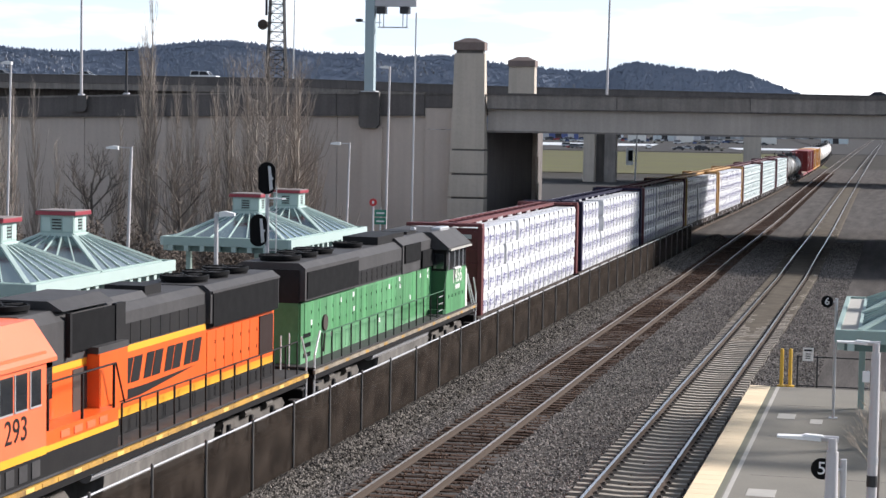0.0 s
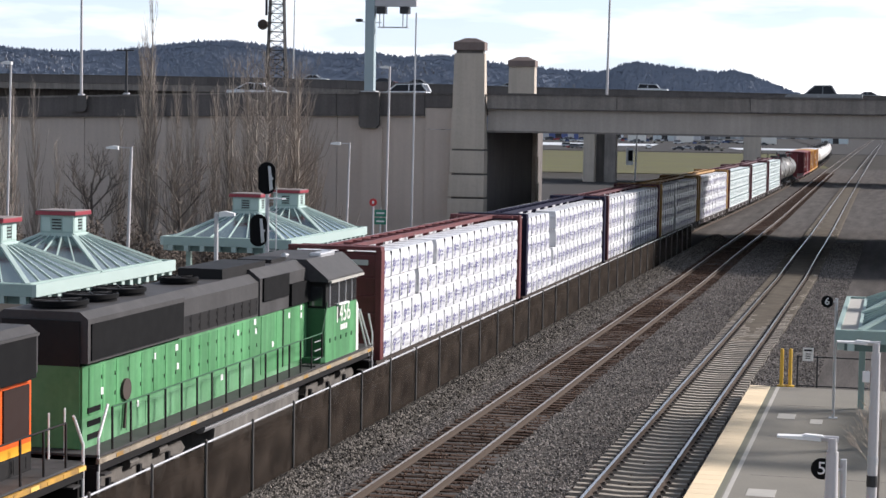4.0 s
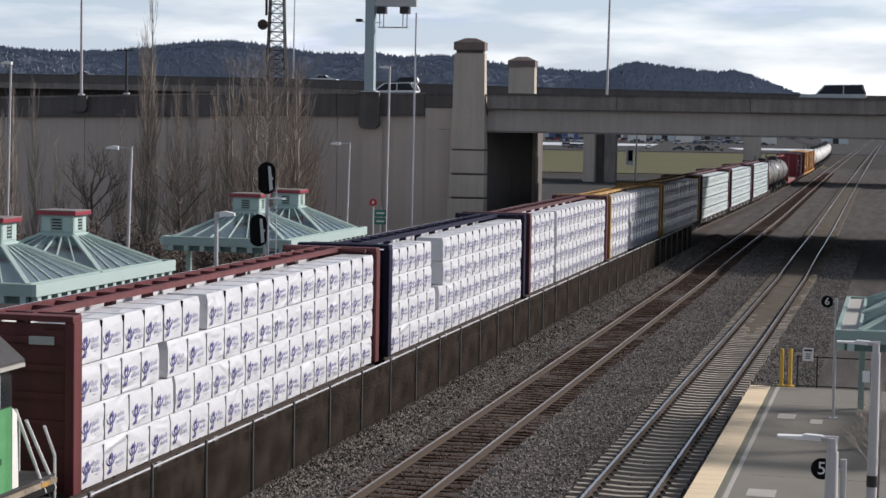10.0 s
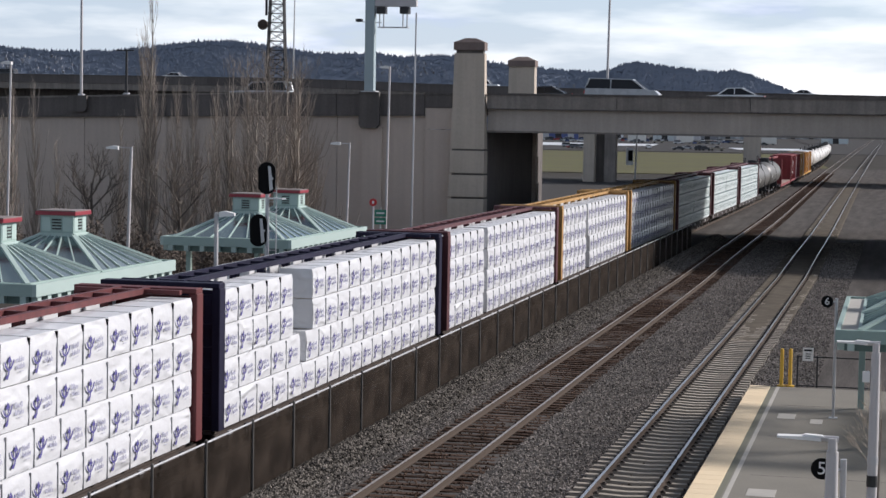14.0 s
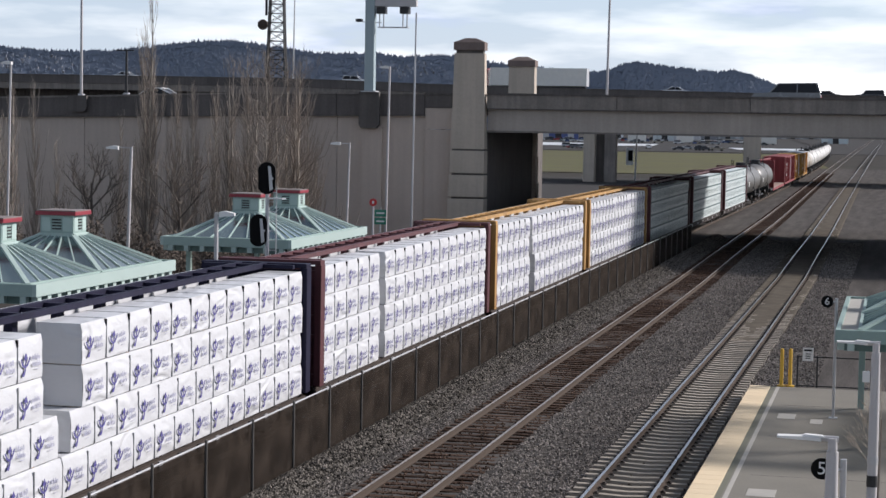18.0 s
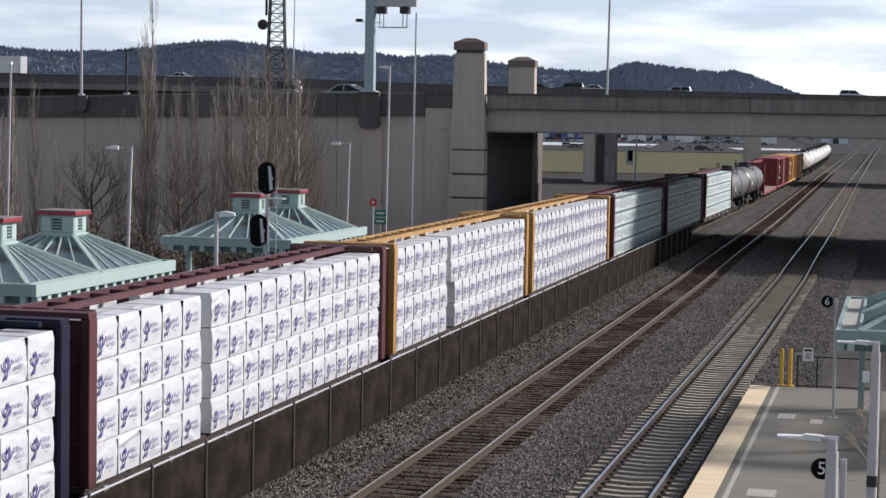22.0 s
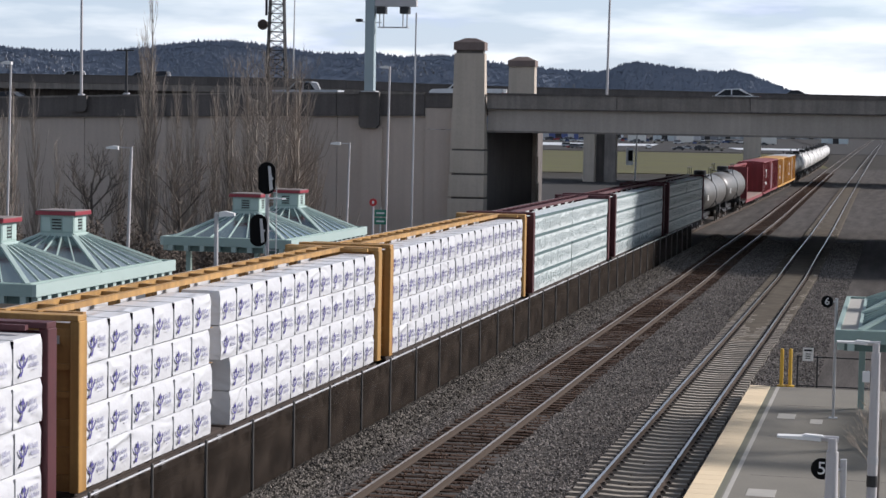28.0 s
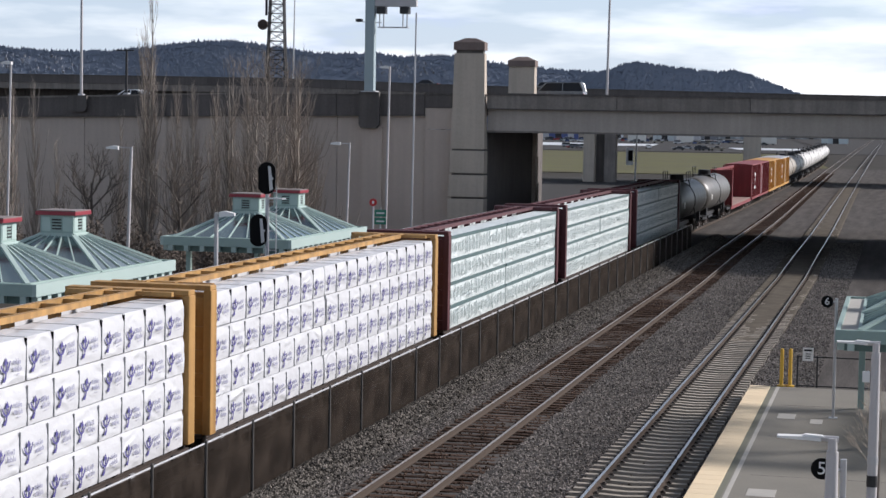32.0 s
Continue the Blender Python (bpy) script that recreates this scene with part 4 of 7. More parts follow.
    part("pilaster", Geo().prism([(x0 + 0.15, zt - dz), (x0 + 1.2, zt - dz), (x0 + 1.4, zt - dz + 0.25), (x0 + 1.4, zt), (x0, zt), (x0, zt - dz + 0.25)], "y", -0.45, -0.10), CONC_DARK, ramp, "dark concrete bracket")
part("wall_pier", Geo().box(-35.25, -33.85, 0.0, 0.24, -0.75, 8.0), CONC_WALL, ramp)
part("end_panel", Geo().box(-30.91, -29.05, 0.1, 0.9, 7.98, 9.38), CONC_WALL, ramp)
part("end_panel", Geo().box(-30.91, -29.05, 0.12, 0.9, -0.75, 7.95), CONC_WALL, ramp)
part("end_band", Geo().box(-30.91, -29.05, 0.02, 0.9, 9.40, 10.24), CONC_STAIN_SHADE, ramp)
part("end_cap", Geo().box(-30.91, -29.05, -0.04, 0.95, 10.25, 10.38), CONC_DARK, ramp)
part("road_slab", Geo().box(-30.92, -26.72, 0.95, 16.5, 9.05, 9.85), ASPHALT, ramp)

bridge = thing("overpass", pose(0, YN, 0), "weathered concrete highway overpass across the tracks", "bridge", kind="structure")
BW = 41.0
TX0, TX1 = -28.95, -26.79


def tapered(x0, x1, y0, y1, z0, z1, t, b=0.0):
    """An upright block whose sides lean in by t towards its top."""
    return Geo().add([(x0, y0, z0), (x1, y0, z0), (x1, y1, z0), (x0, y1, z0), (x0 + t, y0 + t, z1), (x1 - t, y0 + t, z1), (x1 - t, y1 - t, z1), (x0 + t, y1 - t, z1)],
                     [(0, 3, 2, 1), (4, 5, 6, 7), (0, 1, 5, 4), (1, 2, 6, 5), (2, 3, 7, 6), (3, 0, 4, 7)])


part("abutment_pier", tapered(TX0 - 0.06, TX1 + 0.06, -0.45, 0.45, 6.72, 13.0, 0.13), CONC_PIER, bridge, "tall pale concrete pier")
for z0, z1, e in ((5.12, 6.60, 0.06), (3.55, 4.99, 0.10), (2.0, 3.42, 0.15), (-0.75, 1.87, 0.2)):
    part("pier_block", Geo().box(TX0 - 0.06 - e, TX1 + 0.06 + e * 0.3, -0.45 - e, 0.5, z0, z1, 0.03), CONC_PIER, bridge, "pale concrete pier course")
    part("pier_joint", Geo().box(TX0 + 0.02, TX1, -0.38, 0.45, z1, z1 + 0.125), CONC_DARK, bridge)
part("pier_neck", Geo().box(TX0 + 0.18, TX1 - 0.18, -0.28, 0.28, 13.0, 13.2), CONC_DARK, bridge)


def capstone(x0, x1, y0, y1, z0, z1, z2):
    mx, my = (x0 + x1) / 2, (y0 + y1) / 2
    return Geo().add([(x0, y0, z0), (x1, y0, z0), (x1, y1, z0), (x0, y1, z0), (x0, y0, z1), (x1, y0, z1), (x1, y1, z1), (x0, y1, z1), (mx - 0.35, my - 0.12, z2), (mx + 0.35, my - 0.12, z2), (mx + 0.35, my + 0.12, z2), (mx - 0.35, my + 0.12, z2)],
                     [(3, 2, 1, 0), (0, 1, 5, 4), (1, 2, 6, 5), (2, 3, 7, 6), (3, 0, 4, 7), (4, 5, 9, 8), (5, 6, 10, 9), (6, 7, 11, 10), (7, 4, 8, 11), (8, 9, 10, 11)])


part("pier_cap", capstone(TX0 + 0.04, TX1 - 0.04, -0.46, 0.46, 13.2, 13.72, 14.0), CAPSTONE, bridge, "dark stained capstone")
# far tower of the same gate
part("abutment_pier", tapered(-28.84, -26.70, 16.9, 18.0, -0.75, 12.68, 0.1), CONC_PIER, bridge, "pale concrete pier on the far side")
part("pier_cap", capstone(-28.80, -26.74, 16.85, 18.05, 12.68, 13.12, 13.42), CAPSTONE, bridge, "dark stained capstone")
# abutment's inner face runs along the tracks
abut = thing("abutment", pose(0, YN, 0), "dark concrete abutment wall under the overpass", "wall", kind="structure")
# Shade under the deck is put into this wall's dark colour.
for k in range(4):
    part("inner_wall", Geo().box(-30.0, -26.82, 0.52 + 4.1 * k, 4.6 + 4.1 * k, -0.75, 7.78), CONC_STAIN_SHADE, abut)
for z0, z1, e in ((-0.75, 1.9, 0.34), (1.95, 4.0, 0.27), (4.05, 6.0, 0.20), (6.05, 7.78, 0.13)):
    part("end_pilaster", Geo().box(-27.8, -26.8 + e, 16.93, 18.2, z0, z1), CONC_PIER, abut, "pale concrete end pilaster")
part("inner_wall", Geo().box(-34.0, -30.5, 18.3, 41.0, -0.75, 7.78), CONC_STAIN_SHADE, abut)
seg = 8.6
for k in range(0, 11):
    x0, x1 = (-26.7 + seg * k, -26.7 + seg * (k + 1)) if k < 6 else (-26.7 + seg * 6 + 140 * (k - 6), -26.7 + seg * 6 + 140 * (k - 5))
    part("parapet_panel", Geo().box(x0 + 0.012, x1 - 0.012, -0.05, 0.3, 9.42, 10.28), CONC_MID, bridge, "weathered parapet panel")
    part("parapet_cap", Geo().box(x0, x1, -0.12, 0.36, 10.28, 10.42), CONC_DARK, bridge)
    part("drip_edge", Geo().box(x0, x1, -0.10, 0.3, 9.36, 9.42), CONC_DARK, bridge)
    part("parapet_panel", Geo().box(x0 + 0.012, x1 - 0.012, BW - 0.35, BW, 9.42, 10.42), CONC, bridge, "weathered parapet panel")
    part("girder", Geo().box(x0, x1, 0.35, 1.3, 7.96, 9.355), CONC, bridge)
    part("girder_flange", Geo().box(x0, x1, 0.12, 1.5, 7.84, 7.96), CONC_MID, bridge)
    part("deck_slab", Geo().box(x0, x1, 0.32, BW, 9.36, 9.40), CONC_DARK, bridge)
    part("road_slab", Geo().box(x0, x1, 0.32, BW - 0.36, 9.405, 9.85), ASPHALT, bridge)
    # Inner girders have the underside's shade put into their colour.
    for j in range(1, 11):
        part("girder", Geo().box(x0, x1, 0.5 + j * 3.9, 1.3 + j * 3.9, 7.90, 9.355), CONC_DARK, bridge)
for ux in (10.0, 36.0):
    for dd in (1.2, 14.5, 27.5, 39.0):
        part("column", Geo().lathe([(0.7, -0.75), (0.7, 7.8)], 16, (ux, dd, 0)), CONC_PIER, bridge, smooth=True)

# steel gantry on the wall
ga = thing("gantry", pose(-34.65, YN - 0.27, 10.37), "pale blue steel gantry post with sign lights", "gantry")
part("post", Geo().box(-0.32, 0.32, -0.28, 0.28, 0.08, 7.4, 0.03), mat("gantry_paint", (0.34, 0.42, 0.44), 0.5, scale=1, fine=12, amount=0.2), ga)
part("base_plate", Geo().box(-0.5, 0.5, -0.42, 0.42, 0, 0.08), GALV, ga)
part("beam", Geo().box(0.32, 3.15, -0.2, 0.2, 5.66, 6.2, 0.02), LAMPPOST, ga)
for xx in (0.75, 2.35):
    hb = part("light_box", Geo().box(xx - 0.3, xx + 0.3, -0.3, 0.3, 5.19, 5.64), DARKSTEEL, ga, "dark sign light housing")
    for q in (-0.14, 0.14):
        part("hanger", Geo().bar((xx + q, 0, 4.3), (xx + q, 0, 5.2), 0.07), GALV, hb)
part("catwalk", Geo().box(0.55, 2.6, -0.25, 0.25, 4.26, 4.33), GALV, ga)
part("side_lamp", Geo().box(-1.0, -0.6, -0.2, 0.2, 4.65, 4.85), DARKSTEEL, ga)
part("side_arm", Geo().bar((-0.6, 0, 4.65), (0.75, 0, 4.6), 0.05), GALV, ga)
for x, h in ((-55.55, 9.6), (-52.2, 3.1)):
    e = thing("highway_pole", pose(x, YN + 0.15, wall_top(x)), "slender grey pole standing on the parapet", "pole")
    part("pole", Geo().tube((0, 0, 0), (0, 0, h), 0.11, 0.07, 10), LAMPPOST if h > 5 else DARKSTEEL, e, smooth=True)
    part("foot", Geo().box(-0.2, 0.2, -0.15, 0.15, 0, 0.12), GALV, e)
    if h < 5:
        part("cross_arm", Geo().box(-0.75, 0.55, -0.05, 0.05, h - 0.12, h - 0.02), DARKSTEEL, e)
e = thing("highway_pole", vpose(12.55, 150.0, 9.85), "slender pale highway lamp pole on the overpass", "pole")
part("pole", Geo().tube((0, 0, 0), (0.12, 0, 12.5), 0.11, 0.07, 10), LAMPPOST, e, smooth=True)

# ------------------------------------------------------------------ second overpass behind
YF = 300.0
FAR_TOP = [(-700, 15.6), (-143, 15.27), (-94, 15.05), (-80, 14.58), (-70, 14.37), (-56, 14.1), (-37, 13.88), (-17, 13.62), (60, 13.0), (900, 8.0)]
rise = lambda x: lerp(x, FAR_TOP)
br2 = thing("far_overpass", pose(0, YF, 0), "distant parallel highway overpass of grey concrete", "bridge", kind="structure")
edges = [-700, -500, -340, -240] + [-220 + 12.0 * k for k in range(21)] + [60, 120, 220, 400, 700]
for x0, x1 in zip(edges, edges[1:]):
    a, b = rise(x0), rise(x1)
    part("parapet_panel", Geo().prism([(x0, a - 1.40), (x1 - 0.03, b - 1.40), (x1 - 0.03, b - 0.2), (x0, a - 0.2)], "y", 0, 0.4), CONC_STAIN_SHADE, br2)
    part("parapet_cap", Geo().prism([(x0, a - 0.2), (x1, b - 0.2), (x1, b), (x0, a)], "y", -0.08, 0.45), CONC_DARK, br2)
    part("girder", Geo().prism([(x0, a - 2.45), (x1, b - 2.45), (x1, b - 1.42), (x0, a - 1.42)], "y", 0.15, 1.0), CONC_MID, br2)
    part("deck_slab", Geo().prism([(x0, a - 1.9), (x1, b - 1.9), (x1, b - 1.42), (x0, a - 1.42)], "y", 1.0, 26), CONC_DARK, br2)
    part("road_slab", Geo().prism([(x0, a - 1.40), (x1, b - 1.40), (x1, b - 0.75), (x0, a - 0.75)], "y", 0.46, 25), ASPHALT, br2)
    # Added backing wall; its dark colour stands in for shade below the deck.
    if x1 < -70:
        part("wall_panel", Geo().prism([(x0, -0.75), (x1 - 0.04, -0.75), (x1 - 0.04, b - 1.92), (x0, a - 1.92)], "y", 7.0, 8.0), CONC_DARK, br2)
# Columns differ in tone; the one set back is the darkest.
for a, b, d, m in ((-49.1, -47.35, 0.8, CONC_PIER), (-48.1, -46.45, 6.0, CONC_DARK), (-45.75, -43.95, 0.8, CONC_MID), (-24.0, -21.4, 0.8, CONC_PIER)):
    part("column", Geo().box(a, b, d, d + 2.0, -0.75, 11.6, 0.05), m, br2)


# ------------------------------------------------------------------ bare trees
def poplar(h, seed, spread, n):
    r = random.Random(seed)
    e = thing("bare_tree", pose(0, 0, 0), "tall bare winter poplar with upright branches", "tree", "bare poplars along the wall")
    trunk = Geo()
    p, rad = Vector((0, 0, -0.05)), 0.05 + h * 0.0062
    pts = [p]
    for k in range(9):
        q = pts[-1] + Vector((r.uniform(-0.07, 0.07), r.uniform(-0.07, 0.07), h / 9))
        pts.append(q)
    for k in range(9):
        trunk.tube(pts[k], pts[k + 1], rad * (1 - k / 9.4), rad * (1 - (k + 1) / 9.4), 7, cap=False)
    part("trunk", trunk, PALEBARK, e, smooth=True)
    limbs, twigs = Geo(), Geo()
    for _ in range(n):
        f = r.uniform(0.06, 0.92)
        k = min(8, int(f * 9))
        b = pts[k].lerp(pts[k + 1], f * 9 - k)
        a = r.uniform(0, 6.283)
        ln = h * r.uniform(0.10, 0.30) * (1.1 - f * 0.75)
        out = r.uniform(0.08, 0.26) * spread
        m1 = b + Vector((math.cos(a) * out * ln, math.sin(a) * out * ln, ln * 0.42))
        m2 = b + Vector((math.cos(a) * out * ln * 1.35, math.sin(a) * out * ln * 1.35, ln))
        w = rad * (1 - f) * 0.34 + 0.008
        limbs.tube(b, m1, w, w * 0.7, 4, cap=False).tube(m1, m2, w * 0.7, w * 0.2, 4, cap=False)
        for _ in range(7):
            c = m1.lerp(m2, r.random())
            a2 = a + r.uniform(-1.6, 1.6)
            tl = ln * r.uniform(0.15, 0.42)
            t2 = c + Vector((math.cos(a2) * tl * 0.28, math.sin(a2) * tl * 0.28, tl))
            twigs.tube(c, t2, w * 0.16 + 0.0028, 0.002, 3, cap=False)
    part("branchwork", limbs, BARK, e)
    tagged(part("twig_crown", twigs, TWIG, e), kind="stuff")
    return e


def broad_tree(h, seed):
    r = random.Random(seed)
    e = thing("bare_tree", pose(0, 0, 0), "dark bare broad-crowned winter tree", "tree", "bare trees by the wall")
    trunk, limbs, twigs = Geo(), Geo(), Geo()
    trunk.tube((0, 0, -0.05), (0.05, 0, h * 0.33), 0.17, 0.12, 8, cap=False).tube((0.05, 0, h * 0.33), (0, 0, h * 0.7), 0.12, 0.04, 7, cap=False)

    def grow(p, d, ln, w, depth):
        q = p + d * ln
        (limbs if depth < 2 else twigs).tube(p, q, w, w * 0.6, 4 if depth < 2 else 3, cap=False)
        if depth < 4:
            for _ in range(3 if depth else 4):
                nd = (d + Vector((r.uniform(-0.7, 0.7), r.uniform(-0.7, 0.7), r.uniform(-0.05, 0.55)))).normalized()
                grow(p.lerp(q, r.uniform(0.5, 1.0)), nd, ln * r.uniform(0.55, 0.75), w * 0.55, depth + 1)

    for k in range(9):
        a = k * 2.4
        grow(Vector((0.03, 0, h * (0.25 + 0.05 * k))), Vector((math.cos(a) * 0.8, math.sin(a) * 0.8, 0.75)).normalized(), h * 0.2, 0.06, 0)
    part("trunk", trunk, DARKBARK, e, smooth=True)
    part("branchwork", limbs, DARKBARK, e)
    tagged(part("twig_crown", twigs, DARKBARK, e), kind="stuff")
    return e


KINDS = [poplar(11.2, 11, 1.0, 85), poplar(13.5, 12, 0.9, 100), poplar(9.4, 13, 1.2, 72), poplar(12.3, 14, 1.1, 90), poplar(8.0, 16, 1.3, 65), poplar(13.2, 17, 2.5, 150), poplar(16.6, 23, 0.7, 95)]
SPOTS = [(-17.2, 112, 6), (-17.6, 113, 1), (-16.0, 114, 0), (-17.9, 116, 3), (-14.9, 113, 0), (-13.9, 116, 2), (-15.4, 118, 0), (-12.9, 114, 3), (-11.9, 117, 0), (-11.1, 113, 3), (-10.5, 116, 1), (-9.9, 114, 0), (-9.1, 117, 3),
         (-8.5, 119, 0)]
SPOTS_2 = [(-10.9, 119, 2), (-12.4, 119, 4), (-14.3, 119, 0), (-18.9, 118, 4), (-25.2, 104, 3), (-24.3, 108, 0), (-25.6, 111, 2), (-23.5, 110, 0), (-26.4, 107, 3), (-22.9, 113, 4), (-27.3, 113, 1), (-8.0, 121, 4),
         (-13.3, 121, 3), (-16.6, 121, 2), (-19.6, 116, 2), (-9.4, 121, 0), (-28.4, 116, 0), (-10.3, 111, 5), (-11.7, 115, 5), (-9.0, 117, 5), (-10.0, 120, 5)]
used = set()
for i, (u, d, k) in enumerate(SPOTS + SPOTS_2):
    m = vpose(u, d, -0.75, rnd.uniform(0, 360))
    if k in used:
        copy_thing(KINDS[k], m)
    else:
        KINDS[k].matrix_basis = m
        used.add(k)
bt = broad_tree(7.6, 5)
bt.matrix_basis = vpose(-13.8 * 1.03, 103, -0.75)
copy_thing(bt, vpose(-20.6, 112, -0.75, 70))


def shrub(u, d, w, h, seed, material, label, n=900, leaf=0.09):
    r = random.Random(seed)
    e = thing("shrub", vpose(u, d, -0.75), label, "shrub", "shrubs by the wall")
    st_, lf_ = Geo(), Geo()
    for _ in range(26):
        a, q = r.uniform(0, 6.28), r.uniform(0.1, 1)
        st_.tube((r.uniform(-w, w) * 0.3, r.uniform(-0.4, 0.4), 0), (math.cos(a) * w * q * 0.9, math.sin(a) * 0.8 * q, h * r.uniform(0.5, 1)), 0.025, 0.006, 3, cap=False)
    vs, fs = [], []
    for _ in range(n):
        a, q = r.uniform(0, 6.28), math.sqrt(r.random())
        x, y = math.cos(a) * w * q, math.sin(a) * 0.9 * q
        z = h * (0.1 + 0.9 * r.random() * (1 - 0.55 * q * q) * (0.75 + 0.4 * noise.noise(Vector((x * 1.3, y, seed)))))
        c = Vector((x, y, z))
        d1 = Vector((r.uniform(-1, 1), r.uniform(-1, 1), r.uniform(-1, 1))).normalized()
        d2 = d1.orthogonal().normalized()
        k = leaf * r.uniform(0.6, 1.4)
        b = len(vs)
        vs += [tuple(c + d1 * k), tuple(c + d2 * k * 0.5), tuple(c - d1 * k), tuple(c - d2 * k * 0.5)]
        fs += [(b, b + 1, b + 2, b + 3)]
    lf_.add(vs, fs)
    part("stems", st_, BARK, e)
    part("foliage", lf_, material, e)


for k in range(16):
    shrub(-27 + k * 1.45, 100 + (k % 3) * 3, 1.25, 3.4 + (k % 4) * 0.5, 40 + k, SHRUBDRY, "dense leafless brown shrub", 1100, 0.11)
for k in range(4):
    shrub(-9.6 + k * 1.0, 66 + k * 0.3, 0.8, 3.1, 80 + k, SHRUB, "clipped green hedge shrub", 1300, 0.06)

# ------------------------------------------------------------------ far distance
RIDGE = [(-60, 78), (0, 80), (60, 86), (130, 88), (200, 86), (250, 82), (290, 77), (340, 71), (380, 69), (430, 72), (480, 80), (540, 89), (600, 93), (650, 91), (700, 97), (760, 96), (800, 97), (850, 106), (900, 112), (960, 119), (1030, 124), (1090, 128), (1180, 150), (1300, 180), (1640, 196)]
RIDGE2 = [(900, 196), (960, 170), (1010, 140), (1050, 127), (1075, 121), (1100, 110), (1130, 109), (1180, 117), (1230, 122), (1262, 125), (1290, 123), (1320, 131), (1350, 143), (1380, 155), (1410, 166), (1460, 176), (1560, 186), (1700, 200)]
F = 784 / math.tan(radians(26.01 / 2))


def hill(name, prof, dist, material, label, amp):
    """A long ridge; prof gives its skyline as angles of view."""
    g, vs, fs = Geo(), [], []
    x0, x1 = prof[0][0], prof[-1][0]
    n = 260
    for i in range(n + 1):
        px = x0 + (x1 - x0) * i / n
        hor = 214 + (px - 784) * 0.01746
        top = EYE[2] + (hor - lerp(px, prof) - 4.5) * dist / F
        u = (px - 784) * dist / F
        for q in range(7):
            f = q / 6
            z = -1 + (top + 1) * (f ** 0.8) + amp * (0.3 + f) * noise.noise(Vector((u * 0.012, f * 3, 1)))
            vs.append((u, dist - (1 - f) * dist * 0.03, z))
        vs.append((u, dist + dist * 0.1, -1))
    for i in range(n):
        for q in range(7):
            a = i * 8 + q
            fs.append((a, a + 8, a + 9, a + 1))
    g.add(vs, fs)
    solid(name, g, material, label, "hill", "structure", vpose(0, 0, 0), smooth=True)
    # conifers along the crest and down the slope
    r = random.Random(len(name))
    vs, fs = [], []
    for _ in range(9000):
        px = r.uniform(x0, x1)
        hor = 214 + (px - 784) * 0.01746
        f = 1 - 0.05 * r.random() if r.random() < 0.25 else 1 - 0.85 * r.random()
        dd = dist - (1 - f) * dist * 0.03 - 1
        top = EYE[2] + (hor - lerp(px, prof) - 4.5) * dist / F
        u = (px - 784) * dist / F
        z = -1 + (top + 1) * (f ** 0.8) + amp * (0.3 + f) * noise.noise(Vector((u * 0.012, f * 3, 1)))
        k = 1.0 if f > 0.95 else 0.55
        h, w = dist * r.uniform(0.0006, 0.0021) * k, dist * r.uniform(0.0005, 0.0011)
        b = len(vs)
        vs += [(u - w, dd - w, z - 2), (u + w, dd - w, z - 2), (u + w, dd + w, z - 2), (u - w, dd + w, z - 2), (u, dd, z + h)]
        fs += [(b, b + 1, b + 4), (b + 1, b + 2, b + 4), (b + 2, b + 3, b + 4), (b + 3, b, b + 4)]
    me = bpy.data.meshes.new("conifers")
    me.from_pydata(vs, [], fs)
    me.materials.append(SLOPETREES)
    o = new("conifers", me)
    o.matrix_basis = vpose(0, 0, 0)
    tagged(o, "dark conifer forest on the distant hills", "forest", kind="stuff")


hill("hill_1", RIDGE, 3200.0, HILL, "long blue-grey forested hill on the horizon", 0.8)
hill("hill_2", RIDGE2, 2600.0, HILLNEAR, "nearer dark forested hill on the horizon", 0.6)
g = Geo()
for _ in range(150):
    cl = rnd.choice([(20, 45), (90, 40), (660, 45), (740, 45), (820, 30), (980, 40), (0, 25), (700, 60)])
    px = cl[0] + rnd.gauss(0, cl[1] * 0.6)
    hor = 214 + (px - 784) * 0.01746
    d = 3090.0 if px < 1000 else 2512.0
    py = lerp(px, RIDGE) + rnd.uniform(12, 40) if px < 960 else rnd.uniform(146, 168)
    u, z = (px - 784) * d / F, EYE[2] + (hor - py) * d / F
    s = rnd.uniform(0.5, 1.5)
    g.box(u - s, u + s, d - s, d + s, z - 3, z + s * 0.7)
    g.prism([(u - s * 1.1, z + s * 0.7), (u + s * 1.1, z + s * 0.7), (u, z + s * 1.4)], "y", d - s * 1.1, d + s)
o = solid("hillside_houses", g, HOUSEPALE, "pale houses scattered over the distant hillside", "houses", "stuff", vpose(0, 0, 0))

# radio tower
rt = thing("radio_tower", vpose(-37.0, 420, -0.75), "distant steel lattice radio tower with a dish", "tower")
hw = lambda z: 2.6 - z * 0.032
for sx in (-1, 1):
    for sy in (-1, 1):
        part("leg", Geo().bar((sx * hw(0), sy * hw(0), 0), (sx * hw(44), sy * hw(44), 44), 0.32), DARKSTEEL, rt)
for k in range(22):
    z0, z1 = k * 2.0, k * 2.0 + 2
    br = Geo()
    for sy in (-1, 1):
        br.bar((-hw(z0), sy * hw(z0), z0), (hw(z1), sy * hw(z1), z1), 0.13).bar((hw(z0), sy * hw(z0), z0), (-hw(z1), sy * hw(z1), z1), 0.13).bar((-hw(z1), sy * hw(z1), z1), (hw(z1), sy * hw(z1), z1), 0.13)
    part("brace", br, DARKSTEEL, rt)
part("dish", Geo().lathe([(0.1, 0.0), (1.0, 0.25), (1.15, 0.6), (1.15, 0.9), (0.2, 1.0)], 18, (-3.0, -1.5, 29.5), "y"), RUST, rt, "dark drum dish", smooth=True)
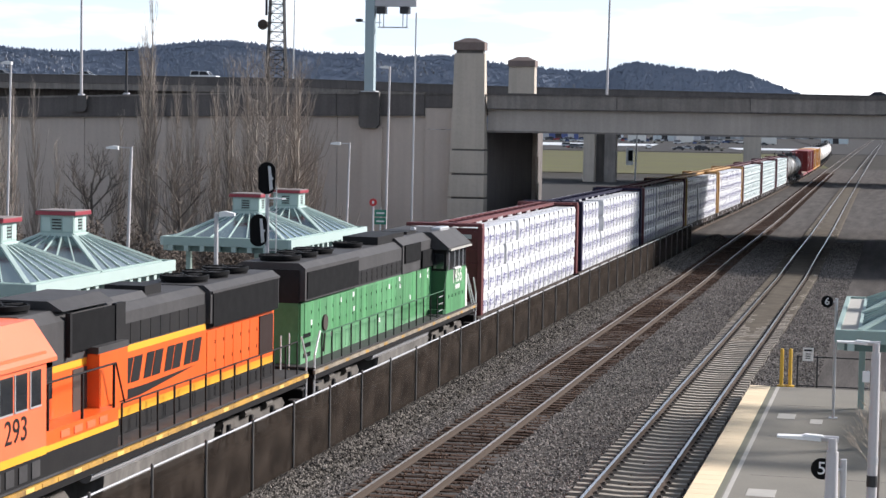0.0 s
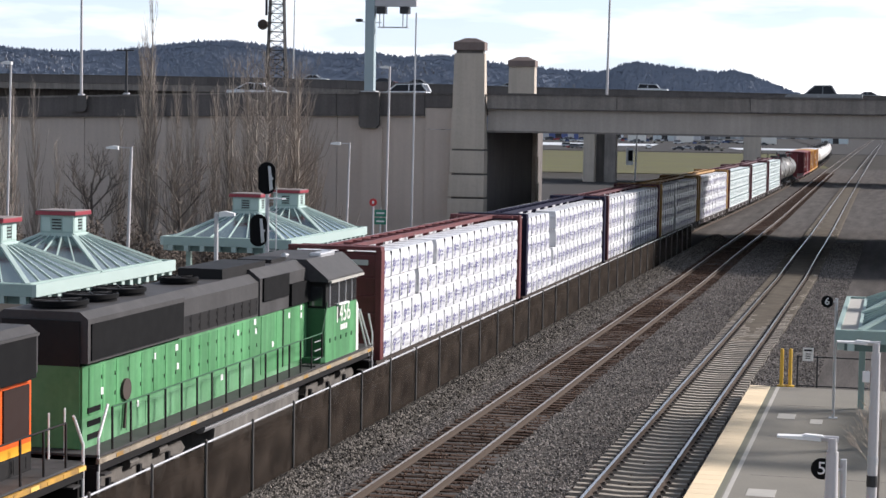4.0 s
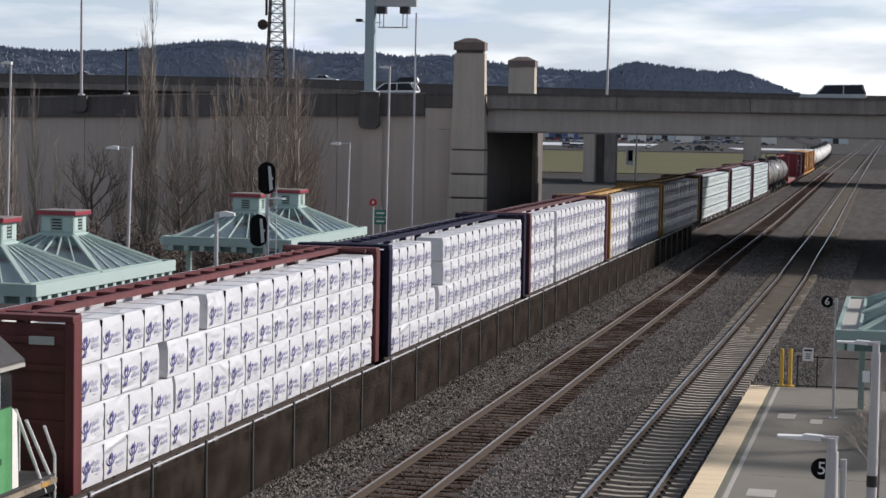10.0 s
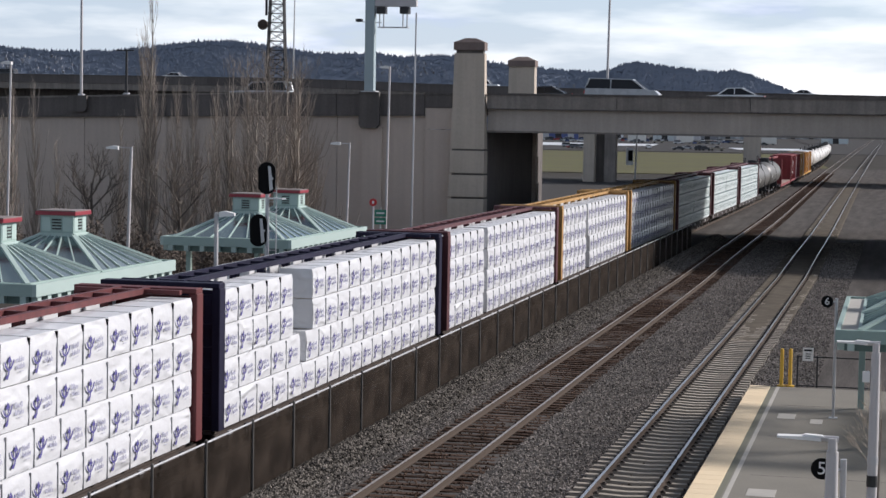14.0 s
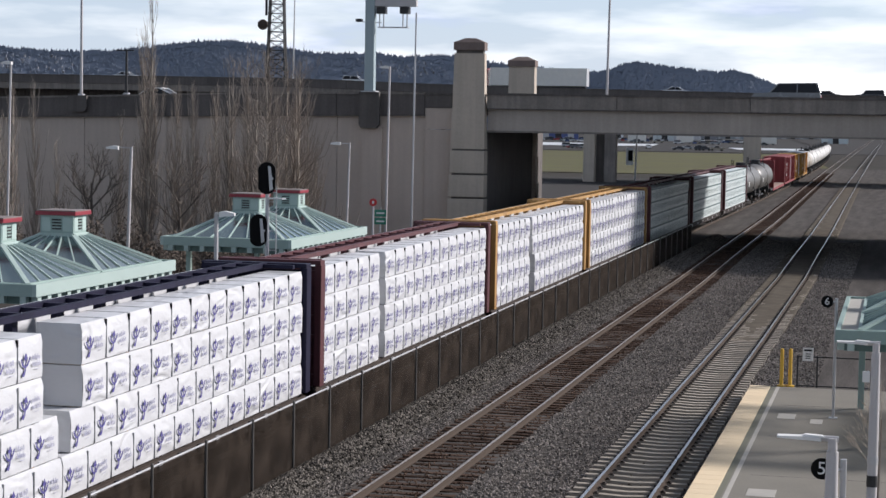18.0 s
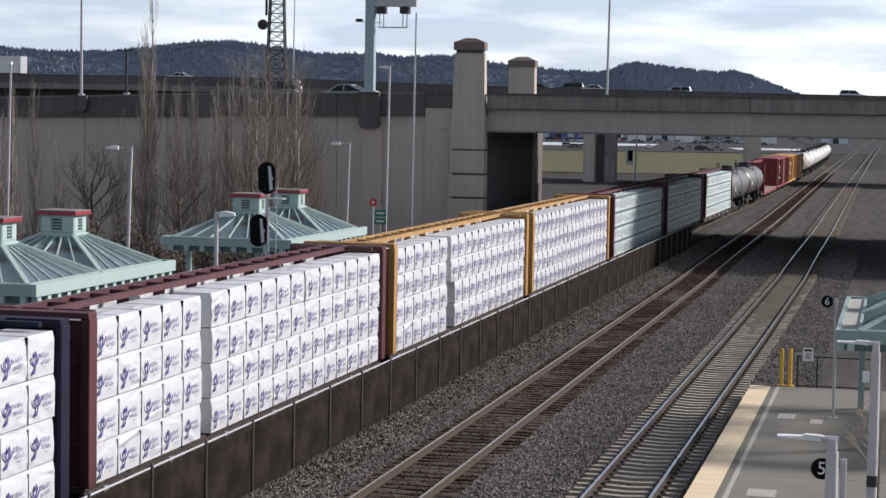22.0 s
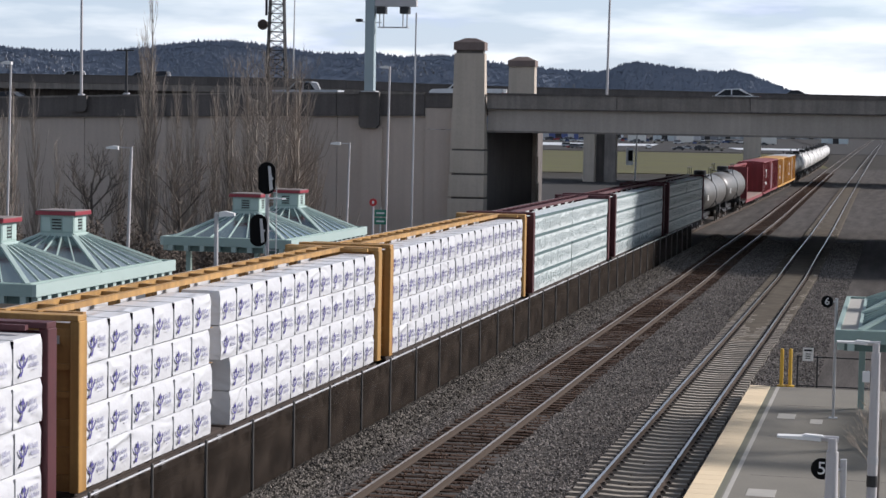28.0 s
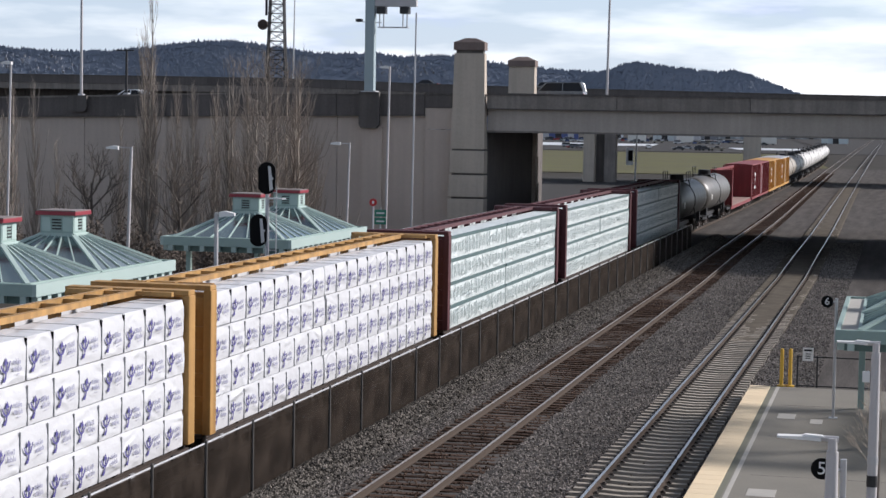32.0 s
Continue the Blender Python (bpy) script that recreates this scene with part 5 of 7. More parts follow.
part("dish_arm", Geo().bar((-3.0, -0.8, 29.5), (-1.6, -1.0, 29.5), 0.2), DARKSTEEL, rt)
for a in (31.5, 33.0):
    part("antenna", Geo().box(-2.5, -2.0, -1, -0.6, a, a + 2.2), DARKSTEEL, rt)
part("whip", Geo().tube((3.6, 0, 10), (3.9, 0, 46), 0.2, 0.12, 6), GALV, rt)


def conifer(u, d, h, seed):
    r = random.Random(seed)
    e = thing("conifer", vpose(u, d, 5.0), "dark distant conifer beyond the highway", "tree", "conifers beyond the highway")
    part("trunk", Geo().tube((0, 0, -6), (0, 0, h * 0.9), 0.3, 0.05, 6), BARK, e)
    g = Geo()
    for k in range(60):
        f = k / 60
        a = r.uniform(0, 6.28)
        ln = h * 0.26 * (1 - f) * r.uniform(0.6, 1.1) + 0.1
        z = h * (0.02 + 0.96 * f)
        p, q = Vector((0, 0, z)), Vector((math.cos(a) * ln, math.sin(a) * ln, z - ln * 0.35))
        g.tube(p, q, ln * 0.22, 0.02, 4)
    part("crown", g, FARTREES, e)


conifer(-77.0, 395, 12.5, 1)
conifer(-67.5, 395, 13.5, 2)
conifer(-72.0, 400, 8.5, 3)

# ------------------------------------------------------------------ train
def wheelset(e, y, r=0.46):
    ax = part("wheelset", Geo().tube((-0.85, y, r), (0.85, y, r), 0.08, n=8), RUST, e)
    for sx in (-1, 1):
        part("wheel", Geo().lathe([(r + 0.025, sx * 0.68), (r + 0.02, sx * 0.70), (r, sx * 0.71), (r, sx * 0.80), (r * 0.75, sx * 0.80), (r * 0.7, sx * 0.76), (r * 0.3, sx * 0.76), (r * 0.25, sx * 0.82)], 18, (0, y, r), "x"), WHEEL, ax)
    return ax


def freight_truck(e, y):
    for d in (-0.85, 0.85):
        wheelset(e, y + d)
    for sx in (-1, 1):
        x = sx * 1.0
        f = part("side_frame", Geo().prism([(y - 1.25, 0.42), (y - 0.95, 0.62), (y - 0.35, 0.72), (y + 0.35, 0.72), (y + 0.95, 0.62), (y + 1.25, 0.42), (y + 1.0, 0.34), (y + 0.4, 0.28), (y - 0.4, 0.28), (y - 1.0, 0.34)], "x", x - 0.07, x + 0.07), RUST, e)
        for d in (-0.85, 0.85):
            part("axle_box", Geo().box(x + (0.02 if sx > 0 else -0.14), x + (0.14 if sx > 0 else -0.02), y + d - 0.13, y + d + 0.13, 0.33, 0.58), RUST, f)
        for d in (-0.14, 0.0, 0.14):
            part("spring", Geo().tube((x, y + d, 0.34), (x, y + d, 0.62), 0.055, n=8), DARKSTEEL, f)
    part("bolster", Geo().box(-1.0, 1.0, y - 0.2, y + 0.2, 0.55, 0.85), RUST, e)


def coupler(e, y, s, z=0.85):
    part("coupler", Geo().box(-0.12, 0.12, min(y, y + s * 0.75), max(y, y + s * 0.75), z - 0.12, z + 0.12).box(-0.2, 0.1, min(y + s * 0.55, y + s * 0.8), max(y + s * 0.55, y + s * 0.8), z - 0.16, z + 0.16), RUST, e)
    part("brake_hose", Geo().tube((0.3, y, z), (0.33, y + s * 0.35, z - 0.4), 0.03, n=6), BLACKMATTE, e)


LOAD = 21.95


def printed_meshes():
    """A printed figure: a bent stalk with two raised arms and an arrow head; and blocks of unreadable print."""
    g = Geo()
    x0, x1 = 0.016, 0.022
    for pts in ([(-0.135, -0.235), (-0.055, -0.245), (0.0, -0.17), (0.025, -0.06), (-0.015, -0.045), (-0.045, -0.14), (-0.13, -0.195)],
                [(-0.01, -0.09), (0.09, -0.055), (0.165, 0.03), (0.20, 0.115), (0.165, 0.11), (0.125, 0.045), (0.06, -0.015), (-0.01, -0.05)],
                [(0.0, -0.09), (-0.005, -0.05), (-0.07, -0.03), (-0.125, 0.025), (-0.165, 0.095), (-0.20, 0.09), (-0.15, -0.02), (-0.08, -0.07)],
                [(-0.01, -0.02), (0.025, -0.015), (0.03, 0.07), (0.095, 0.085), (0.015, 0.2), (-0.075, 0.085), (-0.01, 0.07)]):
        g.prism(pts, "x", x0, x1)
    mark = g.mesh("printed_mark", INDIGO)
    texts = []
    for v in range(3):
        r = random.Random(v + 3)
        g = Geo()
        for a, b, zz, hh in ((-0.19, 0.16, 0.07, 0.07), (-0.17, 0.19, -0.06, 0.07)):
            u = a
            while u < b:
                w = r.uniform(0.014, 0.036)
                g.box(x0, x1 - 0.002, u, u + w, zz - hh * 0.5, zz + hh * r.choice((0.5, 0.5, 1.0)))
                u += w + 0.024
        g.box(x0, x1 - 0.002, -0.05, 0.14, -0.155, -0.145)
        texts.append(g)
    return mark, texts


MARK_ME, TEXT_ME = printed_meshes()


def centre_beam(name, a, paint, label, darkplate=None):
    """A centre-partition flatcar; a: where its load begins along the train."""
    c = a + LOAD / 2
    h = LOAD / 2
    e = thing(name, pose(TRAIN_X, c, 0), label, "railway car", "lumber flatcars of the freight train")
    for sx in (-1, 1):
        part("side_sill", Geo().box(sx * 1.38 - 0.05, sx * 1.38 + 0.05, -h - 0.4, h + 0.4, 0.58, 0.855), RUST, e)
        for k in range(18):
            y = -h + 0.6 + k * (LOAD - 1.2) / 17
            part("winch" if k % 2 else "stake_pocket", Geo().box(sx * 1.455 - 0.022, sx * 1.455 + 0.022, y - 0.11, y + 0.11, 0.66, 0.84), DARKSTEEL if k % 3 else GALV, e)
    part("deck", Geo().box(-1.34, 1.34, -h - 0.4, h + 0.4, 0.86, 0.93), RUST, e, "worn dark deck")
    part("centre_sill", Geo().box(-0.3, 0.3, -h - 0.55, h + 0.55, 0.45, 0.858), RUST, e)
    for sy in (-1, 1):
        y0 = sy * (h + 0.06)
        ya, yb = min(y0, y0 + sy * 0.40), max(y0, y0 + sy * 0.40)
        bk = part("bulkhead", Geo().box(-1.34, 1.34, (ya + yb) / 2 - 0.04, (ya + yb) / 2 + 0.04, 0.96, 4.36), paint, e)
        for sx in (-1, 1):
            part("corner_post", Geo().box(sx * 1.45 - 0.10, sx * 1.45 + 0.10, ya, yb, 0.96, 4.42, 0.015), paint, bk)
            part("gusset", Geo().prism([(sx * 1.35, 4.25), (sx * 1.35, 3.75), (sx * 0.85, 4.25)], "y", (ya + yb) / 2 - 0.12, (ya + yb) / 2 + 0.12), paint, bk)
        part("top_beam", Geo().box(-1.53, 1.53, ya - 0.01, yb + 0.01, 4.42, 4.54, 0.012), paint, bk)
        for k in range(6):
            z = 1.25 + k * 0.56
            part("rib", Geo().box(-1.34, 1.34, (ya + yb) / 2 - 0.13, (ya + yb) / 2 + 0.13, z - 0.06, z + 0.06), paint, bk)
        for k in range(8):
            part("rung", Geo().bar((1.53, (ya + yb) / 2 - 0.15, 1.15 + k * 0.38), (1.53, (ya + yb) / 2 + 0.15, 1.15 + k * 0.38), 0.022), GALV if k < 4 else paint, bk)
        coupler(e, sy * (h + 0.1), sy)
        freight_truck(e, sy * (h - 1.9))
    # placards on the bulkhead that faces forward
    y0 = -h - 0.31
    part("placard", Geo().box(0.55, 1.1, y0 - 0.095, y0 - 0.09, 3.95, 4.12), mat("car_plate", (0.5, 0.48, 0.45), 0.7) if "car_plate" not in bpy.data.materials else bpy.data.materials["car_plate"], e)
    for k in range(3):
        part("stencil_bar", Geo().box(0.5, 1.0 - k * 0.1, y0 + 0.045, y0 + 0.05 - 0.001, 3.05 - k * 0.12, 3.09 - k * 0.12), bpy.data.materials["car_plate"], e)
    # centre partition and its ladder-like top
    for sx in (-1, 1):
        part("top_chord", Geo().box(sx * 0.36 - 0.07, sx * 0.36 + 0.07, -h + 0.05, h - 0.05, 4.42, 4.55), paint, e)
    for k in range(20):
        y = -h + 0.5 + k * (LOAD - 1.0) / 19
        part("cross_piece", Geo().box(-0.29, 0.29, y - 0.06, y + 0.06, 4.43, 4.53), paint, e)
        if k % 2 == 0:
            part("partition_post", Geo().box(-0.1, 0.1, y - 0.12, y + 0.12, 0.96, 4.42), paint, e)
    for sy in (-1, 1):
        part("end_chord", Geo().box(-1.3, 1.3, sy * (h - 0.35) - 0.07, sy * (h - 0.35) + 0.07, 4.43, 4.53), paint, e)
    RIDERS.append((e, c, LOAD))
    return e


def wrapped(geo, x0, x1, y0, y1, z0, z1, seed, top):
    """A wrapped bundle: rippled outer face and top, plain elsewhere."""
    nu = max(4, int((y1 - y0) / 0.4))

    def bulge(i, j, nu_, nv_):
        k = 0.0
        if j == nv_:
            return -0.028
        if 0 < j < nv_:
            k = 0.010 + 0.018 * noise.noise(Vector((i * 0.37 + seed, j * 0.8, seed * 1.7)))
        return k

    grid(geo, (x1, y0, z0), (0, y1 - y0, 0), (0, 0, z1 - z0), nu, 5, lambda i, j: bulge(i, j, nu, 5))
    grid(geo, (x1 - 0.028, y0, z1), (0, y1 - y0, 0), (x0 - x1 + 0.028, 0, 0), nu, 2, lambda i, j: 0.012 * noise.noise(Vector((i * 0.5, j, seed))) if j < 2 and j > 0 else 0.0)
    zs = z1 - (z1 - z0) / 5
    geo.add([(x, y, z) for y in (y0, y1) for x, z in ((x0, z0), (x1, z0), (x1, zs), (x1 - 0.028, z1), (x0, z1))], [(0, 1, 2, 3, 4), (9, 8, 7, 6, 5), (5, 0, 4, 9), (0, 5, 6, 1)])


def lumber_load(a, cuts, kind, label, seed):
    """Bundles stacked in four tiers on both sides. cuts: for each tier from the top, its gaps as (from, to) along the load."""
    c, h = a + LOAD / 2, LOAD / 2
    e = thing("lumber_load", pose(TRAIN_X, c, 0), label, "lumber", "wrapped lumber loads")
    r = random.Random(seed)
    base, tier = 0.955, 0.85
    white = kind == "white"
    for t in range(4):
        z1 = base + tier * (4 - t) - 0.02
        z0 = z1 - tier + 0.022
        edges, y = [], 0.0
        for g0, g1 in cuts[t]:
            edges.append((y, g0))
            y = g1
        edges.append((y, LOAD))
        for b0, b1 in edges:
            for side in (1, -1):
                jig = r.uniform(-0.02, 0.02)
                g = Geo()
                wrapped(g, 0.44, 1.44 + jig, b0 - h + 0.02, b1 - h - 0.02, z0, z1, r.uniform(0, 50), t == 0)
                if side < 0:
                    g.v = [(-x, yy, z) for x, yy, z in g.v]
                bundle = part("lumber_pack", g, WHITE if white else WRAPGREEN, e, "white plastic-wrapped bundle" if white else "pale green-white wrapped bundle", smooth=True)
                if side < 0:
                    continue
                xf = 1.44 + jig + 0.024
                step = 1.2 if white else 0.62
                n = max(1, round((b1 - b0) / step))
                bars, straps, print_ = Geo(), Geo(), Geo()
                for k in range(n):
                    y = b0 - h + (k + 0.5) * (b1 - b0) / n
                    if white:
                        zc = (z0 + z1) / 2 - 0.05 + r.uniform(-0.04, 0.03)
                        sh = r.uniform(-0.32, -0.24)
                        o = part("printed_mark", MARK_ME, None, bundle)
                        o.location = (xf, y + sh, zc)
                        o.rotation_euler = (radians(r.uniform(-6, 6)), 0, 0)
                        if y + sh + 0.70 < b1 - h:
                            tilt = r.uniform(-0.09, 0.09)
                            tg = TEXT_ME[k % 3]
                            print_.add([(px + xf, py * 0.95 + y + sh + 0.46, pz + py * tilt + zc + 0.0) for px, py, pz in tg.v], tg.f)
                        ys = y - 0.5 * (b1 - b0) / n
                        if k:
                            straps.box(xf - 0.03, xf + 0.008, ys - 0.005, ys + 0.005, z0, z1 - 0.06)
                            if t == 0:
                                part("edge_clip", Geo().box(xf - 0.05, xf + 0.006, ys - 0.013, ys + 0.013, z1 - 0.15, z1 - 0.012), BLACKMATTE, bundle)
                                straps.box(0.44, xf, ys - 0.007, ys + 0.007, z1 + 0.003, z1 + 0.011)
                    else:
                        for w in range(2):
                            y2 = y + (w - 0.5) * 0.26
                            hh = r.uniform(0.12, 0.30)
                            zc = (z0 + z1) / 2 + r.uniform(-0.05, 0.02)
                            bars.box(xf + 0.012, xf + 0.018, y2 - 0.035, y2 + 0.035, zc - hh, zc + hh)
                if print_.v:
                    tagged(part("printed_text", print_, INKGREY, bundle, "grey unreadable print"), kind="stuff")
                if white:
                    if straps.v:
                        tagged(part("strapping", straps, STRAP, bundle, "thin dark strapping"), kind="stuff")
                else:
                    tagged(part("printed_text", bars, INKPALE, bundle, "faint printed bars"), kind="stuff")
                    part("top_band", Geo().box(xf - 0.04, xf + 0.006, b0 - h + 0.02, b1 - h - 0.02, z1 - 0.11, z1 + 0.012), INKGREEN, bundle, "dark green band")
        if t < 3:
            for k in range(10):
                y = -h + 0.6 + k * (LOAD - 1.2) / 9
                part("spacer", Geo().box(0.5, 1.4, y - 0.04, y + 0.04, z0 - 0.021, z0 - 0.001), WOOD, e)
    for k in range(14):
        y = -h + 0.5 + k * (LOAD - 1.0) / 13
        part("bearer", Geo().box(0.45, 1.43, y - 0.05, y + 0.05, 0.931, 0.968), RUST, e)
    RIDERS.append((e, c, LOAD))


INKPALE = mat("pale_grey_ink", (0.33, 0.41, 0.41), 0.5, scale=3, fine=20, amount=0.3, bump=0.0)
CARS = [
    (73.4, CARRED, "dark red centre-beam flatcar with ladder-like top", "white", [[(6.82, 7.26)], [(4.26, 4.74)], [(5.2, 5.24)], [(5.0, 5.04)]]),
    (97.4, CARNAVY, "dark navy centre-beam flatcar with ladder-like top", "white", [[(5.54, 7.36)], [(5.54, 7.36)], [(6.3, 6.85)], [(6.4, 6.44)]]),
    (121.2, CARMAROON, "maroon centre-beam flatcar with ladder-like top", "white", [[(6.2, 6.87), (14.2, 14.24)], [(6.2, 6.87), (14.2, 14.24)], [(6.2, 6.87)], [(6.2, 6.87)]]),
    (145.1, CAROCHRE, "ochre yellow centre-beam flatcar with ladder-like top", "white", [[(7.25, 7.95)], [(7.25, 7.95)], [(7.4, 8.7)], [(7.4, 8.7)]]),
]
REAR_CARS = [
    (169.0, CAROCHRE, "ochre yellow centre-beam flatcar with ladder-like top", "white", [[(9.0, 9.05), (14.6, 14.65)], [(9.2, 9.25)], [(8.8, 8.85)], [(9.1, 9.15)]]),
    (193.5, CARMAROON, "maroon centre-beam flatcar with pale green load", "green", [[(10.3, 10.4)], [(10.3, 10.4)], [(10.3, 10.4)], [(10.3, 10.4)]]),
    (218.4, CARMAROON, "maroon centre-beam flatcar with pale green load", "green", [[(11.0, 11.1)], [(11.0, 11.1)], [(11.0, 11.1)], [(11.0, 11.1)]]),
    (243.6, CARMAROON, "maroon centre-beam flatcar with pale green load", "green", [[(10.8, 10.9)], [(10.8, 10.9)], [(10.8, 10.9)], [(10.8, 10.9)]]),
]
for i, (a, paint, lab, kind, cuts) in enumerate(CARS + REAR_CARS):
    centre_beam("lumber_flatcar", a, paint, lab)
    lumber_load(a, cuts, kind, "white plastic-wrapped lumber printed with indigo marks" if kind == "white" else "pale green-white wrapped lumber with dark bands", 100 + i)


def tank_car(a, n, paint, label, r=1.5):
    h, c = n / 2, a + n / 2
    e = thing("tank_car", pose(TRAIN_X, c, 0), label, "railway car", "tank cars of the freight train")
    zc = 1.15 + r
    part("tank", Geo().lathe([(0.05, -h + 0.6), (r * 0.55, -h + 0.68), (r * 0.85, -h + 0.9), (r, -h + 1.35), (r, h - 1.35), (r * 0.85, h - 0.9), (r * 0.55, h - 0.68), (0.05, h - 0.6)], 32, (0, 0, zc), "y"), paint, e, smooth=True)
    part("band", Geo().lathe([(r + 0.004, -0.15), (r + 0.03, -0.15), (r + 0.03, 0.15), (r + 0.004, 0.15)], 32, (0, 0, zc), "y"), DARKSTEEL, e, "dark strap round the tank")
    part("dome", Geo().lathe([(0.55, zc + r - 0.1), (0.55, zc + r + 0.45), (0.5, zc + r + 0.5), (0.1, zc + r + 0.52)], 16), DARKSTEEL, e, "dark valve dome")
    part("walkway", Geo().box(-0.9, 0.9, -1.3, 1.3, zc + r + 0.02, zc + r + 0.08), DARKSTEEL, e)
    for sx in (-1, 1):
        for y in (-1.3, 0, 1.3):
            part("rail_post", Geo().bar((sx * 0.9, y, zc + r + 0.05), (sx * 0.9, y, zc + r + 0.75), 0.05), DARKSTEEL, e)
        part("guard_rail", Geo().bar((sx * 0.9, -1.3, zc + r + 0.75), (sx * 0.9, 1.3, zc + r + 0.75), 0.05), DARKSTEEL, e)
        part("side_step", Geo().bar((sx * 0.95, -0.2, zc + r + 0.1), (sx * (r + 0.15), -0.2, 0.9), 0.04), DARKSTEEL, e)
        part("side_step", Geo().bar((sx * 0.95, 0.2, zc + r + 0.1), (sx * (r + 0.15), 0.2, 0.9), 0.04), DARKSTEEL, e)
        part("side_sill", Geo().box(sx * 1.4 - 0.06, sx * 1.4 + 0.06, -h + 0.4, -h + 3.6, 0.85, 1.02), DARKSTEEL, e)
        part("side_sill", Geo().box(sx * 1.4 - 0.06, sx * 1.4 + 0.06, h - 3.6, h - 0.4, 0.85, 1.02), DARKSTEEL, e)
    part("placard", Geo().box(r - 0.02, r + 0.035, -h + 2.2, -h + 2.7, zc - 0.35, zc + 0.1), SIGNWHITE, e, "white placard")
    for sy in (-1, 1):
        part("end_deck", Geo().box(-1.4, 1.4, min(sy * (h - 1.4), sy * (h - 0.2)), max(sy * (h - 1.4), sy * (h - 0.2)), 0.9, 1.0), DARKSTEEL, e)
        part("end_rail", Geo().bar((-1.3, sy * (h - 0.25), 1.9), (1.3, sy * (h - 0.25), 1.9), 0.05), DARKSTEEL, e)
        part("saddle", Geo().box(-1.1, 1.1, sy * (h - 2.6) - 0.3, sy * (h - 2.6) + 0.3, 0.8, 1.55), DARKSTEEL, e)
        freight_truck(e, sy * (h - 2.3))
        coupler(e, sy * (h - 0.25), sy)
    part("centre_sill", Geo().box(-0.25, 0.25, -h + 0.3, h - 0.3, 0.55, 0.85), DARKSTEEL, e)
    RIDERS.append((e, c, n))


def box_car(a, n, paint, label, doors, height=4.55):
    h, c = n / 2, a + n / 2
    e = thing("boxcar", pose(TRAIN_X, c, 0), label, "railway car", "boxcars of the freight train")
    part("body", Geo().box(-1.42, 1.42, -h + 0.4, h - 0.4, 1.05, height - 0.15), paint, e)
    part("roof", Geo().prism([(-1.47, height - 0.15), (1.47, height - 0.15), (1.45, height - 0.05), (0, height + 0.03), (-1.45, height - 0.05)], "y", -h + 0.35, h - 0.35), GALV if doors % 2 else paint, e)
    m = int(n / 0.95)
    for sx in (-1, 1):
        for k in range(m + 1):
            y = -h + 0.5 + k * (n - 1.0) / m
            if abs(y) < 1.7:
                continue
            part("side_rib", Geo().box(min(sx * 1.42, sx * 1.50), max(sx * 1.42, sx * 1.50), y - 0.05, y + 0.05, 1.06, height - 0.16), paint, e)
        part("door", Geo().box(min(sx * 1.425, sx * 1.53), max(sx * 1.425, sx * 1.53), -1.55, 1.55, 1.12, height - 0.3), paint, e)
        for q in (-0.9, 0.0, 0.9):
            part("door_bar", Geo().box(min(sx * 1.532, sx * 1.56), max(sx * 1.532, sx * 1.56), q - 0.03, q + 0.03, 1.2, height - 0.4), GALV, e)
        part("side_sill", Geo().box(min(sx * 1.36, sx * 1.5), max(sx * 1.36, sx * 1.5), -h + 0.4, h - 0.4, 0.82, 1.04), paint, e)
    part("emblem", Geo().prism([(-h + 3.0, 3.6), (-h + 4.3, 3.6), (-h + 4.3, 3.4), (-h + 3.8, 2.6), (-h + 3.4, 2.6), (-h + 3.9, 3.35), (-h + 3.0, 3.35)], "x", 1.505, 1.512), SIGNWHITE, e, "pale painted emblem")
    part("text_bar", Geo().box(1.505, 1.512, -h + 3.0, -h + 4.4, 1.9, 2.2), SIGNWHITE, e)
    for sy in (-1, 1):
        freight_truck(e, sy * (h - 2.2))
        coupler(e, sy * (h - 0.35), sy)
        for k in range(7):
            part("ladder_rung", Geo().bar((1.52, sy * (h - 0.95), 1.3 + k * 0.42), (1.52, sy * (h - 0.5), 1.3 + k * 0.42), 0.03), GALV, e)
    RIDERS.append((e, c, n))


tank_car(267.0, 19.2, TANKGREY, "grimy grey tank car with a band and dome")
tank_car(286.5, 19.8, TANKGREY, "grimy grey tank car with a band and dome")


